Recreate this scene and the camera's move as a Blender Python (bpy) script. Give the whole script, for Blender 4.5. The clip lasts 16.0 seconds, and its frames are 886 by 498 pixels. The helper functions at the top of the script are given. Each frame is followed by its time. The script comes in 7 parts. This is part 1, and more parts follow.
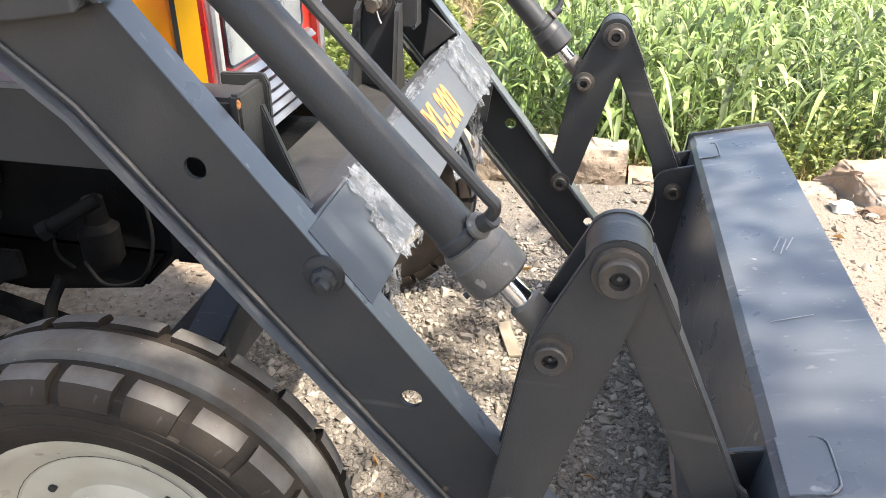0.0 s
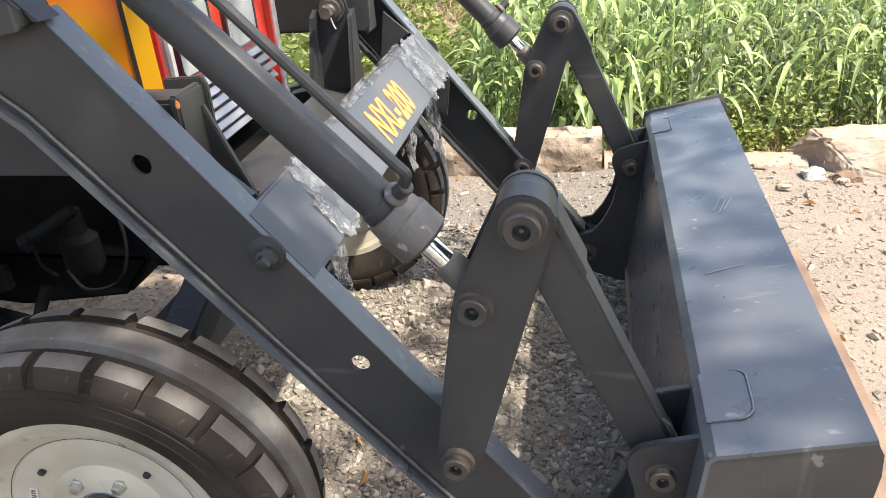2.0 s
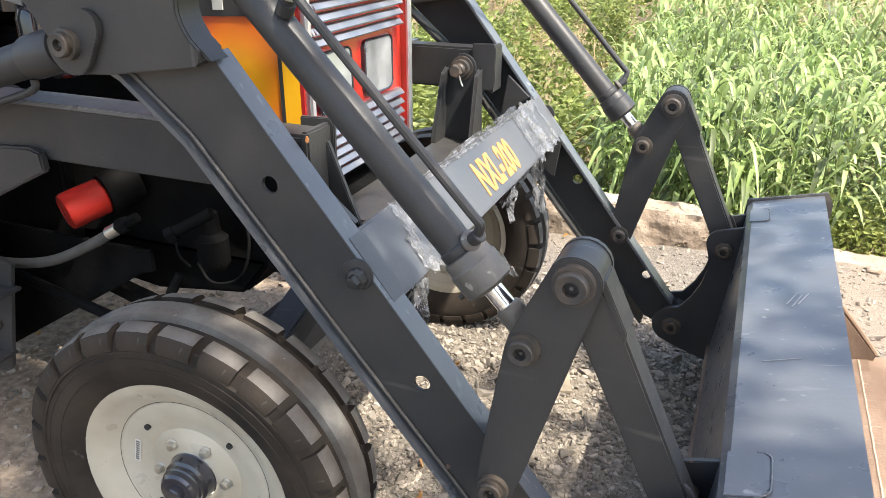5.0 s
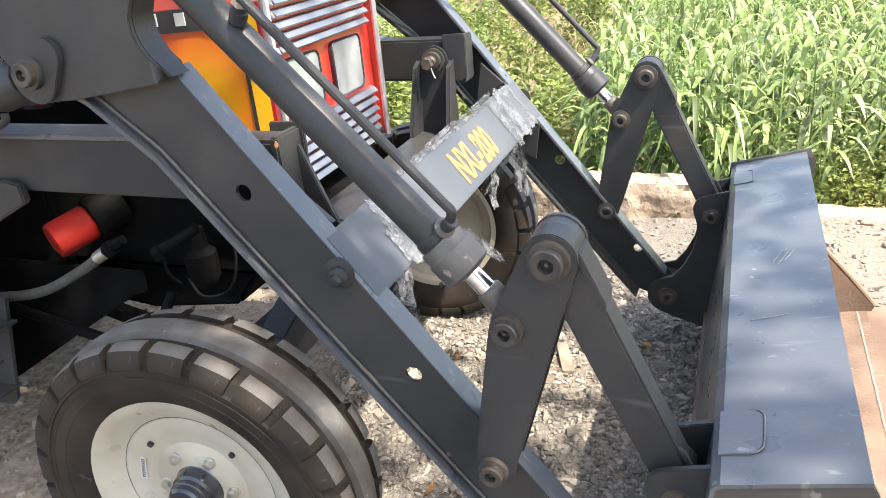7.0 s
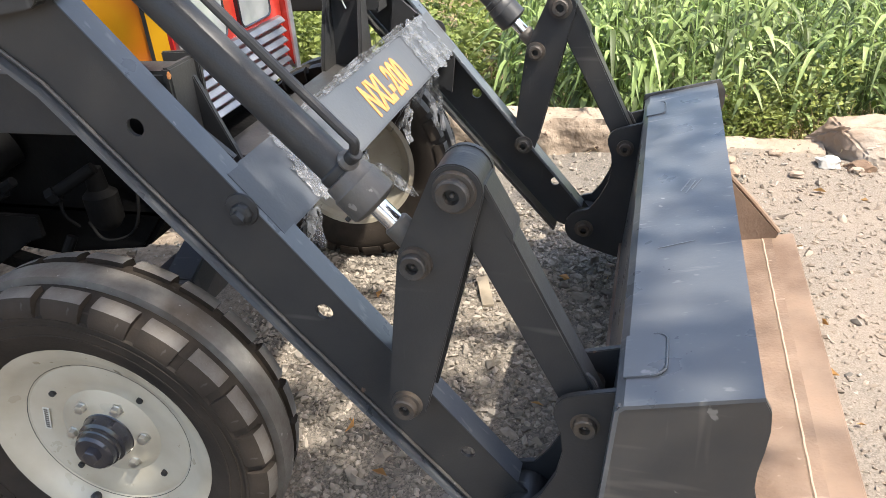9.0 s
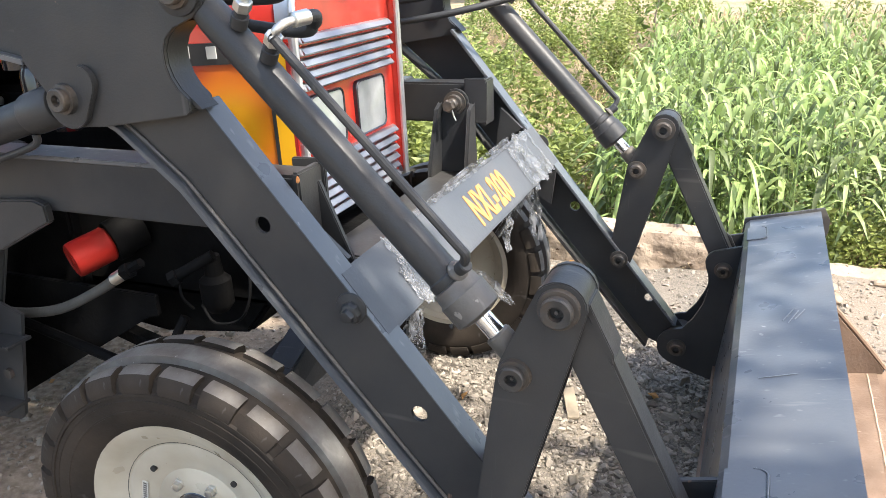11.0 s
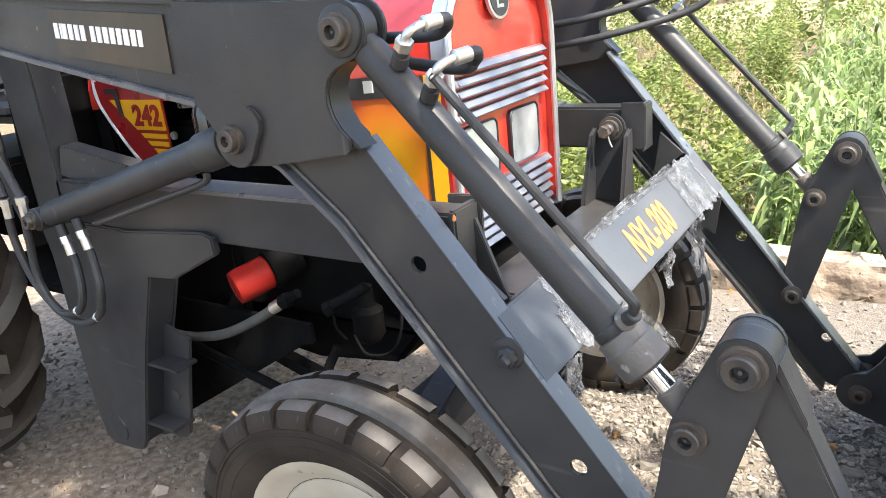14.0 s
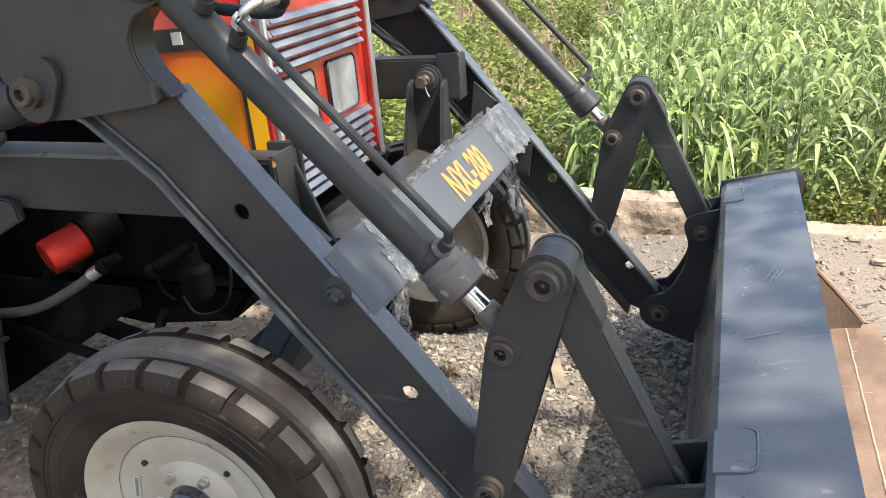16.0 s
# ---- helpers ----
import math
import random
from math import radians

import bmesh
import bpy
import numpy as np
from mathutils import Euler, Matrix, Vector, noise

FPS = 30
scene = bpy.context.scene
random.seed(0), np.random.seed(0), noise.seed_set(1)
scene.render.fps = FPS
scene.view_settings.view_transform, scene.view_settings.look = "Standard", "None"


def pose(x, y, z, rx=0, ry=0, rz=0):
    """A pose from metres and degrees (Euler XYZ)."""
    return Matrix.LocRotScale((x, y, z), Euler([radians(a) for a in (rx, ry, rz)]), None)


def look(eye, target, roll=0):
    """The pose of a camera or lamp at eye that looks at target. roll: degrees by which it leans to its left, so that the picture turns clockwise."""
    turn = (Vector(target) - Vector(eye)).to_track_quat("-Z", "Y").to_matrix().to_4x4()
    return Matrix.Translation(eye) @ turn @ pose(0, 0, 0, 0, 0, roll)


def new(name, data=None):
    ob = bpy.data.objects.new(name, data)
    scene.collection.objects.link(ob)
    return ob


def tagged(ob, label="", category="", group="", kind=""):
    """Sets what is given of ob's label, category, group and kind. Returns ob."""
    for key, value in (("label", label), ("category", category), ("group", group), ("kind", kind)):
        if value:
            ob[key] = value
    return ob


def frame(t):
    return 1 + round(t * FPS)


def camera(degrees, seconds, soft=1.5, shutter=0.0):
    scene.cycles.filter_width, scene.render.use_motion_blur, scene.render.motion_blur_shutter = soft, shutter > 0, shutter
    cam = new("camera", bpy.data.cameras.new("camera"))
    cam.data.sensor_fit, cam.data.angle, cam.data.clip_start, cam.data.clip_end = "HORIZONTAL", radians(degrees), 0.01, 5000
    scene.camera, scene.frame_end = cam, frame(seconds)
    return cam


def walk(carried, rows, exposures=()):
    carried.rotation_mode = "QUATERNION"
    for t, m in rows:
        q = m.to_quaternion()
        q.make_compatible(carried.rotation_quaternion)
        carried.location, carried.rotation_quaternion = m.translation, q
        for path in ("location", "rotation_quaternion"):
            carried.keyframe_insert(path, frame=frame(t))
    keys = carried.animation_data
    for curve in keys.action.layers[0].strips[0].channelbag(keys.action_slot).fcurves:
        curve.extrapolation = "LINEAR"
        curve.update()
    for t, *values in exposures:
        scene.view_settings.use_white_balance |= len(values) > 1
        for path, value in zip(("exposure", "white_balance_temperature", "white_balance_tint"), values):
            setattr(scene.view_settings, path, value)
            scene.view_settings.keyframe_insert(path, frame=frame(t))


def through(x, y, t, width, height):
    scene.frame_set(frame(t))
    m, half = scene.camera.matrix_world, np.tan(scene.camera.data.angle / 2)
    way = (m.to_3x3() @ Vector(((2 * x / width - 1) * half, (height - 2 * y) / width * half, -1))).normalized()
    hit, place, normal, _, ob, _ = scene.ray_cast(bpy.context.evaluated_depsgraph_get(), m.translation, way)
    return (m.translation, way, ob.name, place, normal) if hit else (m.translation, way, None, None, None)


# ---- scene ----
cam = camera(60.8, 16.0, soft=0.5)
PATH = [
    (0, (0.203, -0.812, 1.285), (-0.134, 0.911, 0.328), 0.3),
    (0.5, (0.244, -0.866, 1.295), (-0.215, 0.862, 0.399), -2.6),
    (1, (0.305, -0.885, 1.302), (-0.172, 0.849, 0.427), -3.8),
    (1.5, (0.314, -0.902, 1.316), (-0.139, 0.853, 0.471), -4.4),
    (2, (0.34, -0.895, 1.274), (-0.038, 0.833, 0.341), -4.7),
    (2.5, (0.348, -0.896, 1.295), (-0.048, 0.827, 0.359), -5.4),
    (3, (0.282, -0.972, 1.323), (-0.158, 0.784, 0.473), -4.3),
    (3.5, (0.232, -1.084, 1.309), (-0.221, 0.678, 0.477), -1.6),
    (4, (0.289, -1.103, 1.323), (-0.273, 0.639, 0.516), -0.9),
    (4.2, (0.335, -1.084, 1.327), (-0.267, 0.647, 0.525), -0.7),
    (6.3, (0.484, -0.983, 1.335), (-0.319, 0.657, 0.519), -2.4),
    (6.5, (0.485, -0.988, 1.327), (-0.326, 0.653, 0.52), -3.8),
    (7, (0.495, -1.005, 1.324), (-0.204, 0.681, 0.505), -5.6),
    (7.5, (0.545, -0.982, 1.279), (0.048, 0.699, 0.317), -7.6),
    (8, (0.555, -0.97, 1.287), (0.079, 0.709, 0.31), -6.1),
    (8.5, (0.527, -0.972, 1.296), (0.045, 0.706, 0.32), -5.2),
    (10.8, (0.517, -1.018, 1.317), (-0.184, 0.666, 0.497), -3.0),
    (11, (0.498, -1.018, 1.34), (-0.237, 0.693, 0.611), -2.8),
    (11.1, (0.485, -1.017, 1.362), (-0.295, 0.703, 0.703), -2.7),
    (11.5, (0.427, -1.037, 1.427), (-0.606, 0.606, 0.944), -1.1),
    (12, (0.44, -1.015, 1.456), (-0.733, 0.557, 1.066), -1.3),
    (12.5, (0.437, -0.998, 1.405), (-0.725, 0.534, 0.856), -3.2),
    (13, (0.474, -0.966, 1.374), (-0.626, 0.565, 0.709), -5.7),
    (13.5, (0.465, -0.964, 1.387), (-0.632, 0.573, 0.729), -6.4),
    (14, (0.439, -0.97, 1.364), (-0.625, 0.587, 0.698), -6.0),
    (14.5, (0.435, -0.996, 1.365), (-0.472, 0.645, 0.667), -4.4),
    (15, (0.46, -0.994, 1.352), (-0.178, 0.743, 0.593), -3.7),
    (15.5, (0.498, -1.007, 1.34), (-0.046, 0.744, 0.543), -4.5),
    (16, (0.487, -1.014, 1.338), (-0.188, 0.696, 0.55), -5.1),
]
walk(cam, [(t, look(eye, target, roll)) for t, eye, target, roll in PATH],
     [(0.0, 2.0, 6700, 10), (1.0, 1.86, 6750, 10), (2.0, 1.74, 6700, 10), (4.0, 1.68, 6750, 10), (6.5, 2.14, 6600, 10), (7.5, 1.79, 6620, 10), (8.0, 1.46, 6560, 10), (8.5, 1.5, 6560, 10), (11.0, 1.84, 6540, 10), (11.5, 1.8, 6500, 10), (12.0, 1.72, 6480, 10), (12.5, 1.95, 6520, 10), (13.0, 2.36, 6560, 10), (13.5, 2.15, 6560, 10), (14.5, 2.08, 6540, 10), (15.0, 2.1, 6560, 10), (15.5, 1.53, 6600, 10), (16.0, 1.53, 6600, 10)])  # end of walk

# ---- world and sun ----
SUN = Vector((0.50, -0.17, 0.85)).normalized()
world = bpy.data.worlds.new("sky")
scene.world = world
world.use_nodes = True
wn = world.node_tree
sky = wn.nodes.new("ShaderNodeTexSky")
sky.sky_type = "NISHITA"
sky.sun_disc = False
sky.sun_elevation = math.asin(SUN.z)
sky.sun_rotation = math.atan2(SUN.x, SUN.y)
sky.air_density, sky.dust_density, sky.ozone_density = 1.2, 3.0, 1.0
wn.links.new(sky.outputs[0], wn.nodes["Background"].inputs[0])
wn.nodes["Background"].inputs[1].default_value = 0.15
sun = new("sun", bpy.data.lights.new("sun", "SUN"))
sun.data.energy, sun.data.angle, sun.data.color = 3.35, radians(0.53), (1.0, 0.95, 0.86)
sun.matrix_world = look((8, -3, 14), (8 - SUN.x, -3 - SUN.y, 14 - SUN.z))
scene.view_settings.exposure = 1.0


# ---- materials ----
def mat(name, color, rough=0.5, metal=0.0, color2=None, scale=6.0, bump=0.0, bscale=60.0, coat=0.0, spread=0.5, grime=None, gscale=2.0, gamount=0.45, rand=0.0, trans=0.0, specks=None, scuffs=None, spec=0.5):
    """A surface with grain and broad stains: color2 mixes in at the scale, grime in larger patches."""
    m = bpy.data.materials.new(name)
    m.use_nodes = True
    nt = m.node_tree
    b = nt.nodes["Principled BSDF"]
    co = nt.nodes.new("ShaderNodeTexCoord")

    def noise_at(s, detail=6.0):
        n = nt.nodes.new("ShaderNodeTexNoise")
        n.inputs["Scale"].default_value, n.inputs["Detail"].default_value = s, detail
        nt.links.new(co.outputs["Object"], n.inputs["Vector"])
        return n

    def ramp(src, lo, hi):
        r = nt.nodes.new("ShaderNodeMapRange")
        r.inputs["From Min"].default_value, r.inputs["From Max"].default_value = lo, hi
        nt.links.new(src, r.inputs["Value"])
        return r.outputs[0]

    def mix(fac, a, c):
        x = nt.nodes.new("ShaderNodeMix")
        x.data_type = "RGBA"
        if isinstance(fac, float):
            x.inputs["Factor"].default_value = fac
        else:
            nt.links.new(fac, x.inputs["Factor"])
        for v, s in ((a, "A"), (c, "B")):
            sock = [i for i in x.inputs if i.name == s and i.type == "RGBA"][0]
            if isinstance(v, tuple):
                sock.default_value = (*v, 1)
            else:
                nt.links.new(v, sock)
        return [o for o in x.outputs if o.type == "RGBA"][0]

    c2 = color2 or tuple(min(1, v * 1.35 + 0.004) for v in color)
    col = mix(ramp(noise_at(scale).outputs[0], 0.5 - spread / 2, 0.5 + spread / 2), color, c2)
    if grime:
        col = mix(ramp(noise_at(gscale, 8.0).outputs[0], 0.75 - gamount, 1.0 - gamount * 0.6), col, grime)
    if specks:
        col = mix(ramp(noise_at(specks[1], 3.0).outputs[0], specks[2], specks[2] + 0.03), col, specks[0])
    if scuffs:
        for turn, size in ((0.6, (3.0, 60.0, 26.0)), (-0.9, (34.0, 60.0, 2.5))):
            mp = nt.nodes.new("ShaderNodeMapping")
            mp.inputs["Rotation"].default_value, mp.inputs["Scale"].default_value = (0, turn, 0), size
            sn = nt.nodes.new("ShaderNodeTexNoise")
            sn.inputs["Scale"].default_value, sn.inputs["Detail"].default_value = 1.0, 2.0
            nt.links.new(co.outputs["Object"], mp.inputs[0])
            nt.links.new(mp.outputs[0], sn.inputs["Vector"])
            col = mix(ramp(sn.outputs[0], scuffs[1], scuffs[1] + 0.10), col, scuffs[0])
    if rand:
        oi = nt.nodes.new("ShaderNodeNewGeometry")
        hs = nt.nodes.new("ShaderNodeHueSaturation")
        mr = nt.nodes.new("ShaderNodeMapRange")
        mr.inputs["To Min"].default_value, mr.inputs["To Max"].default_value = 1 - rand, 1 + rand
        nt.links.new(oi.outputs["Random Per Island"], mr.inputs["Value"])
        nt.links.new(mr.outputs[0], hs.inputs["Value"])
        nt.links.new(col, hs.inputs["Color"])
        col = hs.outputs[0]
    nt.links.new(col, b.inputs["Base Color"])
    rr = nt.nodes.new("ShaderNodeMapRange")
    rr.inputs["To Min"].default_value, rr.inputs["To Max"].default_value = max(0.02, rough - 0.12), min(1, rough + 0.14)
    nt.links.new(noise_at(scale * 2.3).outputs[0], rr.inputs["Value"])
    nt.links.new(rr.outputs[0], b.inputs["Roughness"])
    b.inputs["Metallic"].default_value = metal
    b.inputs["Specular IOR Level"].default_value = spec
    b.inputs["Coat Weight"].default_value = coat
    b.inputs["Coat Roughness"].default_value = 0.12
    if trans:
        b.inputs["Transmission Weight"].default_value = trans
    if bump:
        bp = nt.nodes.new("ShaderNodeBump")
        bp.inputs["Strength"].default_value, bp.inputs["Distance"].default_value = bump, 0.004
        nt.links.new(noise_at(bscale).outputs[0], bp.inputs["Height"])
        nt.links.new(bp.outputs[0], b.inputs["Normal"])
    return m


def leaf_mat(name, color, color2, rand=0.35, through=0.35):
    """Thin foliage: diffuse on both sides and light shining through."""
    m = mat(name, color, 0.5, 0.0, color2, 1.3, rand=rand)
    nt = m.node_tree
    b, out = nt.nodes["Principled BSDF"], nt.nodes["Material Output"]
    t, mx = nt.nodes.new("ShaderNodeBsdfTranslucent"), nt.nodes.new("ShaderNodeMixShader")
    src = b.inputs["Base Color"].links[0].from_socket
    nt.links.new(src, t.inputs["Color"])
    mx.inputs[0].default_value = through
    nt.links.new(b.outputs[0], mx.inputs[1])
    nt.links.new(t.outputs[0], mx.inputs[2])
    nt.links.new(mx.outputs[0], out.inputs["Surface"])
    return m


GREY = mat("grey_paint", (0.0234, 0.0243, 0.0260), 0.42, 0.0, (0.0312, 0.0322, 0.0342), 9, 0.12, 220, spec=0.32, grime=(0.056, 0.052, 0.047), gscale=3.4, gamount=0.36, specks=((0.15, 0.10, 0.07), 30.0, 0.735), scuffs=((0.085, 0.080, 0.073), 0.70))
GREY_WORN = mat("worn_grey_paint", (0.060, 0.058, 0.055), 0.5, 0.1, (0.10, 0.094, 0.086), 22, 0.25, 160, grime=(0.12, 0.10, 0.08), gscale=9, specks=((0.22, 0.20, 0.18), 40.0, 0.68), scuffs=((0.16, 0.15, 0.135), 0.64))
LIGHT_GREY = mat("primer_grey_paint", (0.047, 0.053, 0.063), 0.5, 0.0, (0.062, 0.069, 0.079), 7, 0.15, 150, grime=(0.090, 0.092, 0.096), gscale=4, gamount=0.4, spec=0.35)
# Bucket paint; on loader flanges its lighter grey stands in for light on edges.
BUCKET_AND_LIT_FLANGE = mat("bucket_and_lit_flange_grey", (0.058, 0.067, 0.080), 0.30, 0.0, (0.074, 0.083, 0.096), 5, 0.06, 120, grime=(0.105, 0.106, 0.107), gscale=4.2, gamount=0.44, specks=((0.24, 0.23, 0.22), 21.0, 0.71), scuffs=((0.15, 0.15, 0.15), 0.66))
SCRATCH = mat("bare_scratch", (0.15, 0.158, 0.17), 0.4, 0.0, (0.20, 0.21, 0.22), 60)
PRIMER = mat("rusty_primer", (0.28, 0.180, 0.122), 0.85, 0.0, (0.37, 0.275, 0.205), 9, 0.5, 120, grime=(0.105, 0.066, 0.043), gscale=4.2, gamount=0.58, scuffs=((0.31, 0.235, 0.175), 0.68))
DUSTY_PLATE = mat("dusty_bucket_paint", (0.034, 0.036, 0.039), 0.42, 0.0, (0.046, 0.046, 0.048), 16, 0.06, 90, grime=(0.066, 0.059, 0.052), gscale=5.5, gamount=0.5, specks=((0.16, 0.15, 0.14), 26.0, 0.72), scuffs=((0.10, 0.092, 0.082), 0.64))
LIP_STEEL = mat("dusty_lip_steel", (0.30, 0.20, 0.135), 0.75, 0.1, (0.37, 0.275, 0.205), 12, 0.3, 150, grime=(0.15, 0.095, 0.062), gscale=6, gamount=0.55)
RUST = mat("orange_rust", (0.34, 0.11, 0.025), 0.9, 0.0, (0.45, 0.22, 0.08), 90, 0.6, 200)
WELD = mat("weld_bead", (0.29, 0.205, 0.145), 0.8, 0.0, (0.32, 0.235, 0.17), 60, 0.5, 300)
CHROME = mat("chrome", (0.82, 0.82, 0.83), 0.14, 1.0, (0.88, 0.88, 0.88), 30)
STEEL = mat("zinc_steel", (0.55, 0.54, 0.50), 0.34, 1.0, (0.66, 0.65, 0.62), 40, 0.2, 200)
PIN = mat("pin_steel", (0.036, 0.034, 0.032), 0.5, 0.2, (0.058, 0.052, 0.046), 50, 0.25, 250, grime=(0.11, 0.078, 0.052), gscale=22, gamount=0.35)
DARK = mat("black_recess", (0.012, 0.012, 0.012), 0.6, 0.0, (0.02, 0.019, 0.018), 20)
RED = mat("red_enamel", (0.44, 0.022, 0.016), 0.22, 0.0, (0.50, 0.024, 0.017), 4, coat=1.0, grime=(0.52, 0.05, 0.03), gscale=5)
MAROON = mat("dark_red_enamel", (0.30, 0.012, 0.014), 0.3, 0.0, (0.36, 0.016, 0.016), 6, coat=0.4)
YELLOW = mat("yellow_decal", (0.85, 0.40, 0.008), 0.4, 0.0, (0.90, 0.46, 0.012), 6)
AMBER = mat("amber_panel", (0.80, 0.30, 0.006), 0.35, 0.0, (0.86, 0.35, 0.008), 3, coat=0.3)
ORANGE_INK = mat("orange_stencil", (0.43, 0.165, 0.035), 0.7, 0.0, (0.46, 0.235, 0.085), 60)
STICKER = mat("faded_sticker", (0.50, 0.49, 0.44), 0.4, 0.0, (0.56, 0.55, 0.50), 40)
WHITE_INK = mat("white_print", (0.80, 0.80, 0.78), 0.5, 0.0, (0.74, 0.74, 0.72), 40)
BLACK_INK = mat("black_decal", (0.02, 0.02, 0.021), 0.45, 0.0, (0.03, 0.03, 0.03), 20)
PLATE = mat("smeared_nameplate", (0.013, 0.013, 0.011), 0.42, 0.0, (0.022, 0.020, 0.015), 12, coat=0.1, grime=(0.058, 0.038, 0.019), gscale=7, gamount=0.46)
ALU = mat("bright_aluminium", (0.66, 0.66, 0.67), 0.36, 0.9, (0.76, 0.76, 0.77), 20, 0.1, 200)
SLAT = mat("dusty_aluminium_slat", (0.40, 0.40, 0.41), 0.40, 0.85, (0.52, 0.52, 0.53), 16, 0.15, 120, grime=(0.30, 0.29, 0.28), gscale=9, gamount=0.45)
CREAM = mat("cream_wheel_paint", (0.45, 0.415, 0.325), 0.30, 0.0, (0.50, 0.465, 0.38), 8, 0.10, 28, coat=0.5, grime=(0.36, 0.31, 0.23), gscale=9, gamount=0.46, specks=((0.20, 0.16, 0.11), 44.0, 0.72))
RUBBER = mat("dusty_rubber", (0.0135, 0.0115, 0.0095), 0.75, 0.0, (0.023, 0.0185, 0.015), 14, 0.2, 180, spec=0.2, grime=(0.043, 0.033, 0.025), gscale=8.5, gamount=0.42, scuffs=((0.075, 0.068, 0.06), 0.70))
# Worn rubber, brightened further so sunlight on the tread sits in its colour.
WORN_LIT_TREAD = mat("worn_sunlit_tread_rubber", (0.125, 0.122, 0.115), 0.8, 0.0, (0.185, 0.180, 0.168), 46, 0.3, 200, grime=(0.062, 0.047, 0.035), gscale=9, gamount=0.46, specks=((0.21, 0.20, 0.185), 70.0, 0.70))
LUG = mat("muddy_lug_rubber", (0.095, 0.092, 0.083), 0.8, 0.0, (0.140, 0.135, 0.120), 12, 0.4, 150, grime=(0.060, 0.050, 0.040), gscale=6)
HOSE = mat("hose_rubber", (0.018, 0.018, 0.018), 0.55, 0.0, (0.03, 0.03, 0.03), 40, 0.2, 300)
HOSE_GREY = mat("dusty_hose", (0.05, 0.048, 0.043), 0.7, 0.0, (0.08, 0.075, 0.066), 18, 0.3, 200)
# Black paint made darker than real paint: the under-bonnet shade is in its colour.
BLACK_WITH_SHADE = mat("black_paint_with_shade", (0.0036, 0.0037, 0.0040), 0.7, 0.0, (0.0062, 0.0062, 0.0064), 14, 0.3, 90, spec=0.14, grime=(0.0085, 0.0080, 0.0074), gscale=5, gamount=0.3)
RED_CAN = mat("red_filter_can", (0.30, 0.011, 0.007), 0.52, 0.0, (0.38, 0.017, 0.010), 9, 0.1, 90, spec=0.18, grime=(0.22, 0.02, 0.014), gscale=11)
SMOKY = mat("smoky_plastic_bowl", (0.20, 0.18, 0.14), 0.22, 0.0, (0.27, 0.245, 0.19), 8, coat=0.4)
GLOSS_BLACK = mat("gloss_black_plastic", (0.012, 0.013, 0.018), 0.14, 0.0, (0.018, 0.018, 0.024), 12, coat=0.5)
BLUE_GREY = mat("rain_skirt_plastic", (0.034, 0.038, 0.046), 0.45, 0.0, (0.048, 0.052, 0.060), 12)
WHITE_PAINT = mat("white_fender_paint", (0.50, 0.48, 0.42), 0.35, 0.0, (0.56, 0.54, 0.48), 5, coat=0.3, grime=(0.5, 0.46, 0.38), gscale=5)
CANVAS = mat("dark_canopy_sheet", (0.045, 0.042, 0.044), 0.7, 0.0, (0.065, 0.06, 0.06), 10)
FILM = mat("torn_wrap_film", (0.115, 0.120, 0.130), 0.30, 0.0, (0.22, 0.22, 0.225), 40, 0.8, 80, coat=0.2)
nt_ = FILM.node_tree
mx_, tr_ = nt_.nodes.new("ShaderNodeMixShader"), nt_.nodes.new("ShaderNodeBsdfTransparent")
fn_, fr_, fc_ = nt_.nodes.new("ShaderNodeTexNoise"), nt_.nodes.new("ShaderNodeMapRange"), nt_.nodes.new("ShaderNodeTexCoord")
fn_.inputs["Scale"].default_value, fn_.inputs["Detail"].default_value = 24.0, 5.0
for key, val in (("From Min", 0.38), ("From Max", 0.66), ("To Min", 0.22), ("To Max", 0.93)):
    fr_.inputs[key].default_value = val
nt_.links.new(fc_.outputs["Object"], fn_.inputs["Vector"])
nt_.links.new(fn_.outputs[0], fr_.inputs["Value"])
nt_.links.new(fr_.outputs[0], mx_.inputs[0])
nt_.links.new(nt_.nodes["Principled BSDF"].outputs[0], mx_.inputs[1])
nt_.links.new(tr_.outputs[0], mx_.inputs[2])
nt_.links.new(mx_.outputs[0], nt_.nodes["Material Output"].inputs["Surface"])
KERB = mat("weathered_kerb", (0.180, 0.120, 0.080), 0.9, 0.0, (0.265, 0.195, 0.138), 12, 1.9, 42, grime=(0.33, 0.27, 0.205), gscale=4.5, gamount=0.5, specks=((0.10, 0.065, 0.045), 36.0, 0.64))
ROCK = mat("pale_rock", (0.26, 0.222, 0.178), 0.9, 0.0, (0.35, 0.31, 0.26), 6, 1.8, 30, grime=(0.26, 0.17, 0.11), gscale=5, gamount=0.5)
WHITE_STONE = mat("white_stone", (0.42, 0.39, 0.35), 0.9, 0.0, (0.52, 0.49, 0.45), 20, 1.0, 60)
CLOD = mat("earth_clod", (0.10, 0.060, 0.038), 0.95, 0.0, (0.17, 0.11, 0.07), 30, 1.5, 60)
STONE = mat("gravel_stone", (0.142, 0.125, 0.103), 0.85, 0.0, (0.300, 0.258, 0.208), 22, rand=0.48)
SAND_STONE = mat("tan_gravel_stone", (0.190, 0.148, 0.112), 0.9, 0.0, (0.262, 0.212, 0.164), 22, rand=0.25)
WOOD = mat("weathered_wood", (0.27, 0.22, 0.155), 0.85, 0.0, (0.34, 0.285, 0.21), 30)
DRY_LEAF = leaf_mat("dry_leaf", (0.36, 0.17, 0.05), (0.42, 0.26, 0.10))
CROP = leaf_mat("fodder_leaf", (0.145, 0.222, 0.058), (0.290, 0.345, 0.140), 0.70)
